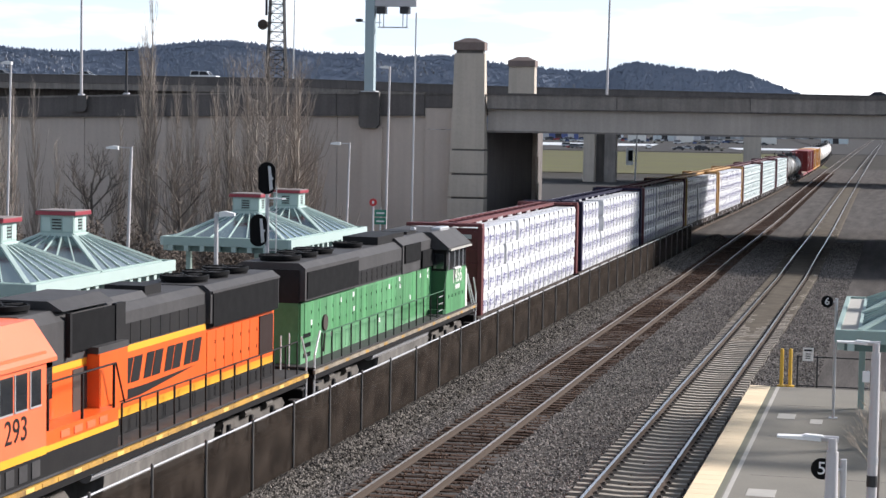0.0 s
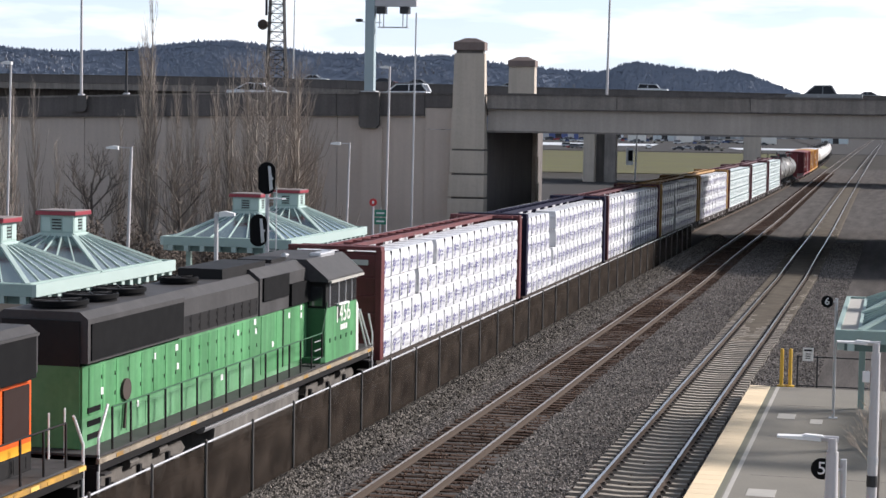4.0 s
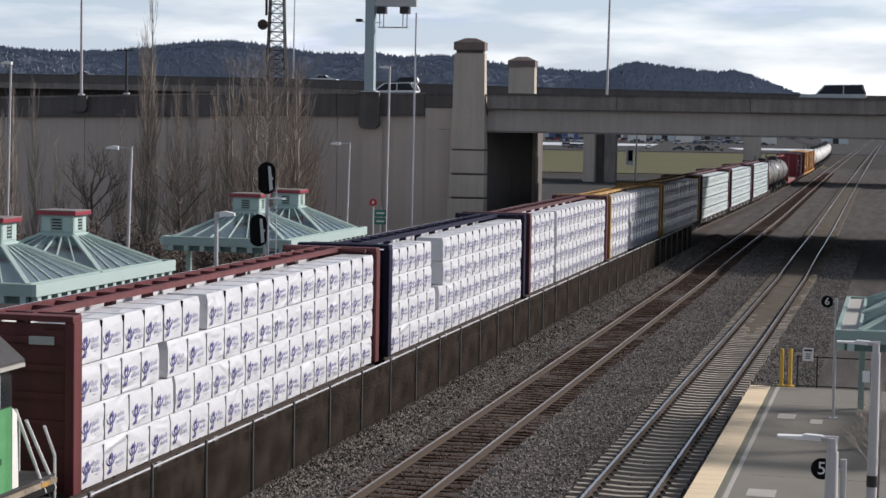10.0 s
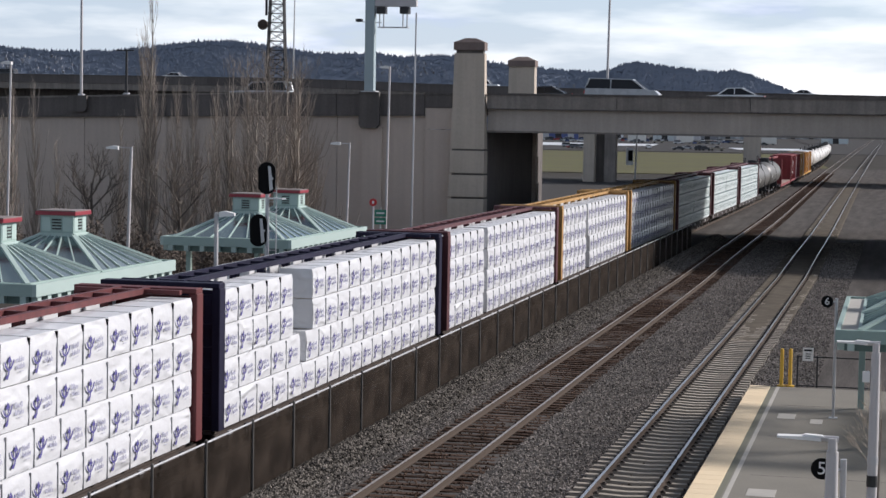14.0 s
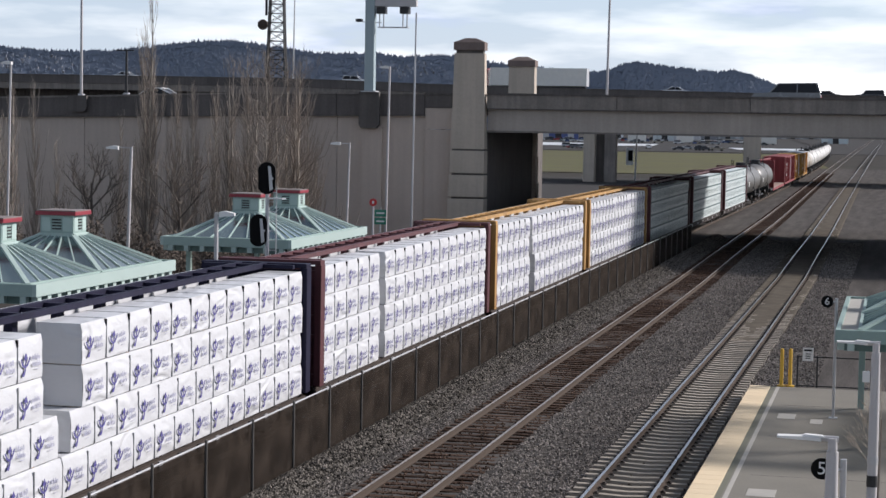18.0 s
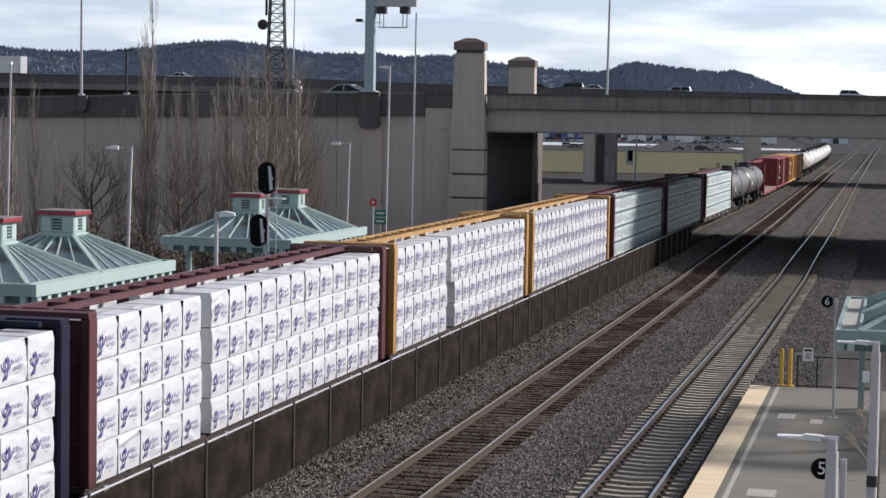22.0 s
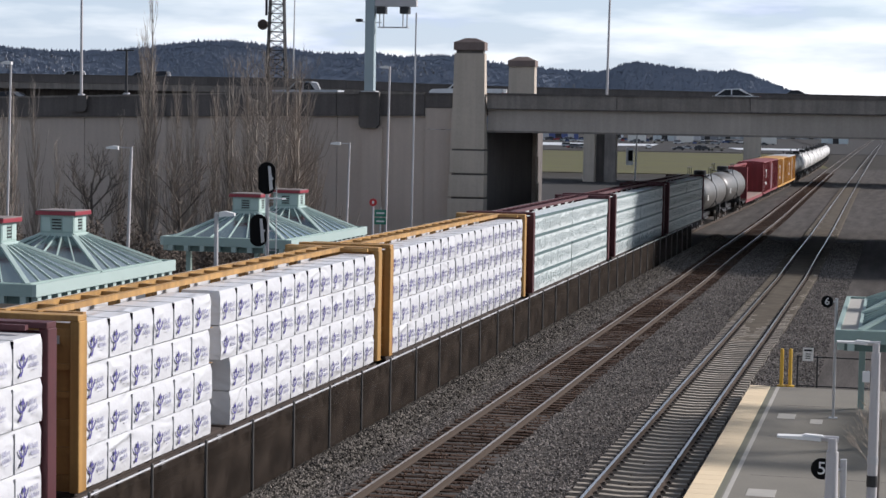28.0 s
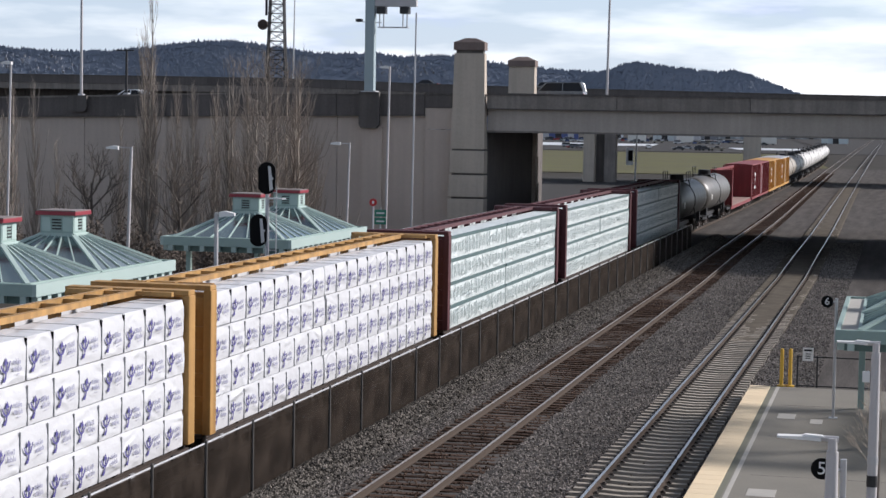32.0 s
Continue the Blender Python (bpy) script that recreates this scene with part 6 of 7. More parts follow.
def bulkhead_flat(a, n, paint, label):
    """An empty flatcar with a tall bulkhead at each end and a partition along its back."""
    h, c = n / 2, a + n / 2
    e = thing("bulkhead_flatcar", pose(TRAIN_X, c, 0), label, "railway car")
    part("deck", Geo().box(-1.4, 1.4, -h + 0.3, h - 0.3, 1.0, 1.12), mat("worn_deck", (0.27, 0.19, 0.16), 0.9, scale=2, fine=20, amount=0.6, stretch=(3, 0.3, 3)), e, "pale worn timber deck")
    part("centre_sill", Geo().box(-0.3, 0.3, -h + 0.3, h - 0.3, 0.5, 0.99), RUST, e)
    part("back_panel", Geo().box(-0.55, -0.45, -h + 0.8, h - 0.8, 1.13, 4.2), paint, e)
    part("top_chord", Geo().box(-0.65, -0.35, -h + 0.5, h - 0.5, 4.2, 4.42), paint, e)
    for k in range(9):
        y = -h + 1.2 + k * (n - 2.4) / 8
        part("partition_post", Geo().box(-0.449, -0.33, y - 0.09, y + 0.09, 1.13, 4.19), paint, e)
    for z, w in ((3.5, 1.5), (2.9, 1.0), (2.1, 1.2)):
        part("text_bar", Geo().box(-0.449, -0.44, 1.0 - w, 1.0 + w * 0.4, z, z + 0.22), SIGNWHITE, e)
    for sx in (-1, 1):
        part("side_sill", Geo().box(sx * 1.4 - 0.06, sx * 1.4 + 0.06, -h + 0.3, h - 0.3, 0.72, 0.99), paint, e)
    for sy in (-1, 1):
        bk = part("bulkhead", Geo().box(-1.42, 1.42, sy * (h - 0.5) - 0.1, sy * (h - 0.5) + 0.1, 1.13, 4.4), paint, e)
        for sx in (-1, 1):
            part("corner_post", Geo().box(sx * 1.47 - 0.045, sx * 1.47 + 0.045, sy * (h - 0.5) - 0.25, sy * (h - 0.5) + 0.25, 1.0, 4.42), paint, bk)
        freight_truck(e, sy * (h - 2.2))
        coupler(e, sy * (h - 0.35), sy)
    RIDERS.append((e, c, n))


bulkhead_flat(306.6, 23.0, BOXRED, "empty dark red bulkhead flatcar with a pale deck")
box_car(329.9, 25.2, BOXRED, "dark red boxcar with a pale painted emblem", 0)
box_car(355.4, 20.6, BOXYELLOW, "ochre yellow boxcar with white door edges", 2)
box_car(376.3, 20.6, BOXYELLOW, "ochre yellow boxcar with white door edges", 1)
tank_car(397.3, 21.0, mat("tank_tan", (0.42, 0.37, 0.30), 0.5, col2=(0.28, 0.24, 0.2), scale=0.5, fine=6, amount=0.7, bump=0.04, streak=0.25), "dull tan tank car with dark fittings")
for k in range(9):
    tank_car(418.7 + k * 21.4, 21.0, TANKWHITE, "off-white tank car with dark fittings")


# ------------------------------------------------------------------ locomotives
DIRTYWHITE = mat("dirty_white_paint", (0.40, 0.33, 0.24), 0.7, col2=(0.11, 0.09, 0.07), scale=1.5, fine=8, amount=1.0, bump=0.05)


def loco_truck(e, y):
    for d in (-1.7, 0.0, 1.7):
        wheelset(e, y + d, 0.5)
    for sx in (-1, 1):
        x = sx * 1.05
        f = part("truck_frame", Geo().prism([(y - 2.55, 0.75), (y - 2.3, 0.95), (y + 2.3, 0.95), (y + 2.55, 0.75), (y + 2.3, 0.62), (y + 1.2, 0.60), (y + 0.9, 0.5), (y - 0.9, 0.5), (y - 1.2, 0.60), (y - 2.3, 0.62)], "x", x - 0.08, x + 0.08), TRUCKGREY, e)
        for d in (-1.7, 0.0, 1.7):
            part("axle_box", Geo().box(min(x, x + sx * 0.22), max(x, x + sx * 0.22), y + d - 0.18, y + d + 0.18, 0.34, 0.72, 0.02), TRUCKGREY, f)
            part("coil_spring", Geo().tube((x + sx * 0.1, y + d - 0.32, 0.55), (x + sx * 0.1, y + d - 0.32, 0.85), 0.08, n=8), DARKSTEEL, f)
        for d in (-0.85, 0.85):
            part("brake_cylinder", Geo().tube((x + sx * 0.12, y + d - 0.25, 0.98), (x + sx * 0.12, y + d + 0.25, 0.98), 0.12, n=10), TRUCKGREY, f)
        part("sand_pipe", Geo().bar((x + sx * 0.1, y - 2.4, 0.9), (x + sx * 0.1, y - 2.75, 0.25), 0.04), DARKSTEEL, f)


def fan(e, y, z, r=0.62):
    f = part("roof_fan", Geo().lathe([(r - 0.04, z), (r - 0.04, z + 0.07), (r, z + 0.08), (r, z + 0.17), (r - 0.05, z + 0.18), (r - 0.07, z + 0.11)], 20, (0, y, 0)), BLACKMATTE, e, "black round roof fan", smooth=True)
    part("fan_grille", Geo().lathe([(0.05, z + 0.135), (r - 0.07, z + 0.135), (r - 0.07, z + 0.145), (0.05, z + 0.145)], 20, (0, y, 0)), LOCOGREY, f)
    for k in range(3):
        a = k * math.pi / 3
        part("grille_bar", Geo().bar((math.cos(a) * (r - 0.06), y + math.sin(a) * (r - 0.06), z + 0.175), (-math.cos(a) * (r - 0.06), y - math.sin(a) * (r - 0.06), z + 0.175), 0.03), LOCOBLACK, f)


def loco_base(name, a, b, o, label, sill, rails, tankgap):
    """Frame, walkway, tank, trucks and handrails; a, b: its ends along the train, o: its own origin."""
    e = thing(name, pose(TRAIN_X, o, 0), label, "locomotive")
    ya, yb = a - o, b - o
    part("underframe", Geo().box(-0.8, 0.8, ya + 0.3, yb - 0.3, 0.95, 1.29), LOCOBLACK, e)
    part("floor_plate", Geo().box(-1.44, 1.44, ya + 0.3, yb - 0.3, 1.29, 1.335), LOCOBLACK, e)
    part("walkway", Geo().box(-1.52, 1.52, ya + 0.25, yb - 0.25, 1.51, 1.56), LOCOGREY, e, "dark grey tread-plate walkway")
    for sx in (-1, 1):
        part("sill", Geo().box(sx * 1.50 - 0.04, sx * 1.50 + 0.04, ya + 0.25, yb - 0.25, 1.375, 1.48), SILLYELLOW if sill is YELLOW else sill, e)
        part("sill_channel", Geo().box(sx * 1.48 - 0.04, sx * 1.48 + 0.04, ya + 0.25, yb - 0.25, 1.22, 1.375), LOCOBLACK, e)
        n = int((yb - ya) / 0.72)
        for k in range(n):
            y = ya + 0.4 + k * 0.72
            part("sill_mark", Geo().box(sx * 1.545 - 0.004, sx * 1.545 + 0.004, y, y + 0.36, 1.385, 1.47), (SILLYELLOW if sill is DIRTYWHITE else YELLOWPALE) if k % 3 == 1 else (SILLYELLOW if sill is YELLOW else sill), e)
    mid = (ya + yb) / 2
    part("fuel_tank", Geo().prism([(-1.35, 0.55), (-1.05, 0.28), (1.05, 0.28), (1.35, 0.55), (1.40, 1.018), (-1.40, 1.018)], "y", mid - 3.3, mid + 3.3), DUSTY, e, "dusty grey fuel tank")
    part("air_tank", Geo().tube((1.22, mid - 3.9, 1.12), (1.22, mid + 3.4, 1.12), 0.16, n=12), GALV, e)
    for s in (-1, 1):
        loco_truck(e, mid + s * ((yb - ya) / 2 - 3.6))
        ye = ya if s < 0 else yb
        coupler(e, ye - s * 0.3, s, 0.9)
        part("pilot", Geo().box(-1.45, 1.45, min(ye - s * 0.42, ye - s * 0.3), max(ye - s * 0.42, ye - s * 0.3), 0.35, 1.28), LOCOBLACK, e)
        for sx in (-1, 1):
            for k in range(3):
                part("step", Geo().box(sx * 1.35 - 0.2, sx * 1.35 + 0.2, min(ye - s * 0.85, ye - s * 0.5), max(ye - s * 0.85, ye - s * 0.5), 0.45 + k * 0.32, 0.49 + k * 0.32), LOCOGREY, e)
            part("grab_iron", Geo().tube((sx * 1.5, ye - s * 0.28, 0.6), (sx * 1.5, ye - s * 0.28, 1.9), 0.032, n=6).tube((sx * 1.5, ye - s * 0.28, 1.9), (sx * 1.5, ye - s * 0.75, 2.55), 0.032, n=6), SIGNWHITE, e, "white grab iron")
            part("grab_iron", Geo().tube((sx * 0.75, ye - s * 0.28, 1.2), (sx * 0.75, ye - s * 0.28, 2.5), 0.022, n=6), SIGNWHITE, e, "white grab iron")
    for r0, r1 in rails:
        n = max(1, round((r1 - r0) / 0.98))
        for sx in (-1, 1):
            part("handrail", Geo().tube((sx * 1.47, r0 - o, 2.45), (sx * 1.47, r1 - o, 2.45), 0.02, n=6), LOCOBLACK if sill is YELLOW else GREENDARK, e)
            for k in range(n + 1):
                y = r0 - o + k * (r1 - r0) / n
                part("stanchion", Geo().bar((sx * 1.48, y, 1.4), (sx * 1.47, y, 2.45), 0.05, 0.035), LOCOBLACK, e)
    return e


def doors(e, y0, y1, z0, z1, w, x, material, latch, skip=()):
    n = round((y1 - y0) / w)
    for k in range(n):
        if k in skip:
            continue
        ya, yb = y0 + k * (y1 - y0) / n + 0.012, y0 + (k + 1) * (y1 - y0) / n - 0.012
        for sx in (-1, 1):
            d = part("hood_door", Geo().box(min(sx * x, sx * (x + 0.018)), max(sx * x, sx * (x + 0.018)), ya, yb, z0, z1, 0.006), material, e)
            if sx > 0 and latch:
                for zz in (z0 + (z1 - z0) * 0.3, z0 + (z1 - z0) * 0.72):
                    part("latch", Geo().box(x + 0.018, x + 0.03, yb - 0.08, yb - 0.05, zz - 0.045, zz + 0.045), LOCOBLACK, d)


def roof_prism(e, name, y0, y1, x, z0, z1, ch, material):
    return part(name, Geo().prism([(-x, z0), (x, z0), (x, z1 - ch), (x - ch * 1.3, z1), (-x + ch * 1.3, z1), (-x, z1 - ch)], "y", y0, y1), material, e)


SILLYELLOW = mat("grimy_yellow_sill", (0.60, 0.33, 0.05), 0.6, col2=(0.16, 0.10, 0.05), scale=1.8, fine=10, amount=1.0, bump=0.05)
YELLOWPALE = mat("pale_yellow_marking", (0.85, 0.55, 0.16), 0.4, scale=1.5, fine=14, amount=0.4)


def orange_locomotive():
    a, b, o = 29.6, 50.75, 40.0
    e = loco_base("locomotive", a, b, o, "orange and black diesel locomotive with yellow stripes", YELLOW, [(37.6, 49.7)], 0)
    Y = lambda s: s - o
    X = 0.93
    part("hood_base", Geo().box(-X, X, Y(34.3), Y(49.28), 1.56, 1.94), LOCOBLACK, e)
    part("lower_stripe", Geo().box(-X - 0.002, X + 0.002, Y(37.35), Y(49.28), 1.94, 2.13), YELLOW, e, "yellow stripe")
    part("hood_panel", Geo().box(-X, X, Y(37.35), Y(49.28), 2.13, 3.34), ORANGE, e, "orange hood side")
    part("hood_panel", Geo().box(-X, X, Y(34.3), Y(37.35), 1.94, 3.34), ORANGE, e, "orange hood side")
    part("upper_stripe", Geo().box(-X - 0.002, X + 0.002, Y(34.3), Y(44.05), 3.34, 3.49), YELLOW, e, "yellow stripe")
    part("hood_band", Geo().box(-X, X, Y(44.05), Y(49.28), 3.34, 3.49), LOCOBLACK, e)
    roof_prism(e, "hood_roof", Y(38.6), Y(44.05), X, 3.49, 4.40, 0.16, LOCOGREY)
    roof_prism(e, "hood_roof", Y(34.3), Y(38.6), X + 0.02, 3.49, 4.56, 0.2, LOCOGREY)
    roof_prism(e, "hood_roof", Y(44.05), Y(49.32), X + 0.12, 3.49, 4.42, 0.14, LOCOGREY)
    for sx in (-1, 1):
        part("radiator_screen", Geo().box(min(sx * (X + 0.12), sx * (X + 0.15)), max(sx * (X + 0.12), sx * (X + 0.15)), Y(44.2), Y(49.2), 3.40, 4.22), BLACKMATTE, e, "black radiator screen")
        part("radiator_trim", Geo().box(min(sx * (X + 0.12), sx * (X + 0.165)), max(sx * (X + 0.12), sx * (X + 0.165)), Y(44.1), Y(49.3), 4.22, 4.28), LOCOGREY, e)
        part("intake_screen", Geo().box(min(sx * (X + 0.02), sx * (X + 0.10)), max(sx * (X + 0.02), sx * (X + 0.10)), Y(36.0), Y(38.25), 3.68, 4.46), BLACKMATTE, e, "black intake screen")
        part("intake_frame", Geo().box(min(sx * (X + 0.02), sx * (X + 0.13)), max(sx * (X + 0.02), sx * (X + 0.13)), Y(35.9), Y(36.0), 3.60, 4.50), LOCOBLACK, e)
        part("intake_frame", Geo().box(min(sx * (X + 0.02), sx * (X + 0.13)), max(sx * (X + 0.02), sx * (X + 0.13)), Y(38.25), Y(38.75), 3.55, 4.50), LOCOBLACK, e)
        part("air_grille", Geo().box(min(sx * X, sx * (X + 0.03)), max(sx * X, sx * (X + 0.03)), Y(48.05), Y(49.15), 2.26, 3.28), mat("dark_grille", (0.030, 0.016, 0.013), 0.8, scale=3, fine=60, amount=0.6, spec=0.2) if "dark_grille" not in bpy.data.materials else bpy.data.materials["dark_grille"], e, "dark brown air grille")
        part("door_window", Geo().box(min(sx * X, sx * (X + 0.02)), max(sx * X, sx * (X + 0.02)), Y(34.5), Y(35.3), 2.85, 3.6), GLASS, e)
        bx_ = part("equipment_box", Geo().box(min(sx * 0.94, sx * 1.50), max(sx * 0.94, sx * 1.50), Y(33.85), Y(37.35), 1.56, 2.02), LOCOBLACK, e, "black equipment box with orange top band")
        part("box_band", Geo().box(min(sx * 0.94, sx * 1.503), max(sx * 0.94, sx * 1.503), Y(33.85), Y(37.35), 2.02, 2.14), YELLOW, bx_)
        part("box_top", Geo().box(min(sx * 0.94, sx * 1.50), max(sx * 0.94, sx * 1.50), Y(33.85), Y(37.35), 2.14, 2.42), ORANGE, bx_)
        for k in range(4):
            part("louvre", Geo().box(min(sx * 1.50, sx * 1.515), max(sx * 1.50, sx * 1.515), Y(34.5) + k * 0.62, Y(34.9) + k * 0.62, 2.2, 2.34), SIGNALRED, bx_)
        for s0 in (34.0, 35.6, 37.2):
            part("stanchion", Geo().bar((sx * 1.46, Y(s0), 2.4), (sx * 1.46, Y(s0), 3.35), 0.05, 0.035), LOCOBLACK, e)
        part("handrail", Geo().tube((sx * 1.46, Y(33.9), 3.35), (sx * 1.46, Y(37.3), 3.35), 0.022, n=6).tube((sx * 1.46, Y(37.3), 3.35), (sx * 1.47, Y(37.75), 2.45), 0.022, n=6), LOCOBLACK, e)
    part("box_above", Geo().box(0.93, 1.22, Y(37.0), Y(38.5), 2.42, 3.56), ORANGE, e, "orange cabinet beside the hood")
    part("box_above_top", Geo().box(0.93, 1.22, Y(36.95), Y(38.55), 3.56, 3.70), LOCOGREY, e)
    # Flat dark plate that stands in for a recess in shade.
    part("hood_recess", Geo().box(0.931, 0.945, Y(36.3), Y(37.0), 2.42, 3.3), RUST, e)
    doors(e, Y(38.7), Y(44.0), 3.52, 3.98, 0.62, X, LOCOBLACK, False)
    doors(e, Y(44.1), Y(47.9), 2.2, 3.28, 0.62, X, ORANGE, True)
    doors(e, Y(38.8), Y(44.0), 1.6, 1.9, 0.9, X, LOCOBLACK, False)
    doors(e, Y(44.1), Y(49.1), 1.6, 1.9, 0.62, X, LOCOBLACK, True)
    # painted wordmark as plain slanted shapes, and the wedge under it
    for k in range(4):
        y = Y(38.85) + k * 1.24
        for q, w in ((0.0, 0.44), (0.50, 0.48)):
            part("painted_mark", Geo().prism([(y + q, 2.64), (y + q + w, 2.64), (y + q + w + 0.22, 3.2), (y + q + 0.22, 3.2)], "x", X + 0.002, X + 0.010), LOCOBLACK, e, "black slanted painted bar")
    part("painted_wedge", Geo().prism([(Y(38.8), 2.52), (Y(38.75), 2.28), (Y(39.9), 2.30), (Y(43.3), 2.56), (Y(40.2), 2.50)], "x", X + 0.002, X + 0.010), LOCOBLACK, e, "black painted wedge")
    # cab
    cab = part("cab", Geo().box(-1.50, 1.50, Y(30.9), Y(33.85), 2.16, 4.0), SIGNALRED, e, "red-orange cab")
    part("cab_stripe", Geo().box(-1.502, 1.502, Y(30.5), Y(33.852), 2.0, 2.16), YELLOW, cab)
    part("cab_skirt", Geo().box(-1.50, 1.50, Y(30.5), Y(33.85), 1.56, 2.0), LOCOBLACK, cab)
    part("cab_roof", Geo().prism([(-1.56, 3.78), (1.56, 3.78), (1.56, 3.86), (1.05, 4.55), (-1.05, 4.55), (-1.56, 3.86)], "y", Y(30.7), Y(34.2)), SIGNALRED, cab, "red-orange sloped cab roof")
    for s0, s1 in ((31.0, 31.75), (31.85, 32.4), (32.5, 33.0), (33.15, 33.6)):
        w = part("cab_window", Geo().box(1.501, 1.512, Y(s0), Y(s1), 3.0, 3.68), GLASS, cab)
        part("window_frame", Geo().box(1.501, 1.52, Y(s0) - 0.035, Y(s0), 2.97, 3.70).box(1.501, 1.52, Y(s0), Y(s1), 2.965, 3.0), GALV, w)
    for k in range(5):
        part("skirt_louvre", Geo().box(1.50, 1.52, Y(31.0) + k * 0.55, Y(31.35) + k * 0.55, 1.62, 1.94), LOCOGREY, cab)
    lettering("road_number", "293", 0.66, LOCOBLACK, cab, side_face(1.506, Y(32.55), 2.62))
    part("nose", Geo().box(-1.3, 1.3, Y(29.95), Y(30.9), 1.56, 3.2, 0.1), ORANGE, e)
    for s0, rr in ((45.0, 0.62), (46.5, 0.62), (48.0, 0.62)):
        fan(e, Y(s0), 4.41, rr)
    fan(e, Y(35.0), 4.55, 0.55)
    part("exhaust_box", Geo().box(-0.5, 0.5, Y(41.2), Y(42.2), 4.39, 4.62), LOCOBLACK, e)
    part("roof_hatch", Geo().prism([(-0.7, 4.39), (0.7, 4.39), (0.55, 4.55), (-0.55, 4.55)], "y", Y(38.8), Y(40.9)), LOCOGREY, e)
    part("roof_hatch", Geo().prism([(-0.95, 4.54), (0.95, 4.54), (0.6, 4.74), (-0.6, 4.74)], "y", Y(35.8), Y(38.4)), LOCOGREY, e)
    RIDERS.append((e, o, 20))


def green_locomotive():
    a, b, o = 50.95, 72.45, 62.0
    e = loco_base("locomotive", a, b, o, "faded green and black diesel locomotive, cab at its rear", DIRTYWHITE, [(52.0, 66.9)], 0)
    Y = lambda s: s - o
    X = 0.93
    part("hood_base", Geo().box(-X, X, Y(51.7), Y(67.2), 1.56, 2.2), GREENFADE, e, "faded green hood foot")
    part("hood_panel", Geo().box(-X, X, Y(51.7), Y(67.2), 2.2, 3.30), GREEN, e, "green hood side")
    part("hood_end", Geo().box(-X + 0.05, X - 0.05, Y(51.66), Y(51.7), 1.58, 3.30), GREEN, e)
    part("hood_end_top", Geo().box(-X + 0.05, X - 0.05, Y(51.66), Y(51.7), 3.30, 4.25), LOCOBLACK, e)
    roof_prism(e, "hood_roof", Y(57.2), Y(62.9), X, 3.30, 4.40, 0.2, LOCOGREY)
    roof_prism(e, "hood_roof", Y(51.7), Y(57.2), X + 0.12, 3.36, 4.44, 0.15, LOCOGREY)
    roof_prism(e, "hood_roof", Y(62.9), Y(67.2), X + 0.04, 3.30, 4.52, 0.24, LOCOGREY)
    for sx in (-1, 1):
        part("radiator_screen", Geo().box(min(sx * (X + 0.12), sx * (X + 0.15)), max(sx * (X + 0.12), sx * (X + 0.15)), Y(51.85), Y(57.1), 3.42, 4.18), BLACKMATTE, e, "black radiator screen")
        part("intake_screen", Geo().box(min(sx * (X + 0.04), sx * (X + 0.09)), max(sx * (X + 0.04), sx * (X + 0.09)), Y(63.1), Y(65.25), 3.66, 4.28), BLACKMATTE, e, "black intake screen")
        part("intake_screen", Geo().box(min(sx * (X + 0.04), sx * (X + 0.12)), max(sx * (X + 0.04), sx * (X + 0.12)), Y(65.4), Y(67.15), 3.34, 3.95), BLACKMATTE, e, "black lower intake screen")
    doors(e, Y(52.0), Y(57.0), 2.24, 3.26, 0.72, X, GREEN, True)
    doors(e, Y(57.3), Y(62.8), 2.24, 3.26, 0.6, X, GREEN, True)
    doors(e, Y(57.3), Y(62.8), 3.36, 3.80, 0.6, X, LOCOBLACK, True)
    doors(e, Y(63.1), Y(66.9), 1.7, 3.26, 1.2, X, GREEN, False)
    doors(e, Y(54.0), Y(62.8), 1.62, 2.12, 1.1, X, GREENFADE, False)
    part("door_gap", Geo().box(X + 0.02, X + 0.03, Y(64.9), Y(64.98), 1.7, 3.28), BLACKMATTE, e)
    for s, z, w in ((52.6, 2.6, 0.16), (54.6, 2.05, 0.12), (56.9, 3.05, 0.2), (57.0, 2.6, 0.14), (61.2, 2.95, 0.16), (62.5, 3.1, 0.2), (62.6, 2.85, 0.16), (64.0, 2.35, 0.16), (65.4, 3.0, 0.18), (66.5, 3.12, 0.16), (66.5, 2.9, 0.16), (60.0, 1.95, 0.2), (55.6, 3.0, 0.1)):
        part("label_plate", Geo().box(X + 0.019, X + 0.024, Y(s), Y(s) + w * 0.8, z, z + 0.15), SIGNWHITE, e, "small white label")
    part("hose_coil", Geo().lathe([(0.16, 0.0), (0.24, 0.0), (0.24, 0.06), (0.16, 0.06)], 14, (X + 0.02, Y(53.9), 2.55), "x").bar((X + 0.05, Y(53.9), 2.3), (X + 0.05, Y(53.8), 1.7), 0.05), RUST, e, "coiled hose hanging on the hood")
    for k in range(3):
        part("end_vent", Geo().box(X, X + 0.02, Y(51.95), Y(52.6), 1.72 + k * 0.28, 1.84 + k * 0.28), BLACKMATTE, e)
    # cab
    cab = part("cab", Geo().box(-1.48, 1.48, Y(67.2), Y(70.35), 1.56, 3.12), GREEN, e, "green cab side")
    part("cab_upper", Geo().box(-1.48, 1.48, Y(67.2), Y(70.35), 3.12, 3.9), LOCOBLACK, cab, "black upper cab")
    part("cab_back", Geo().box(-1.46, 1.46, Y(67.14), Y(67.2), 1.56, 3.12), GREENDARK, cab)
    part("cab_roof", Geo().prism([(-1.62, 3.90), (1.62, 3.90), (1.62, 3.98), (0.95, 4.53), (-0.95, 4.53), (-1.62, 3.98)], "y", Y(66.95), Y(70.6)), LOCOGREY, cab, "dark grey sloped cab roof")
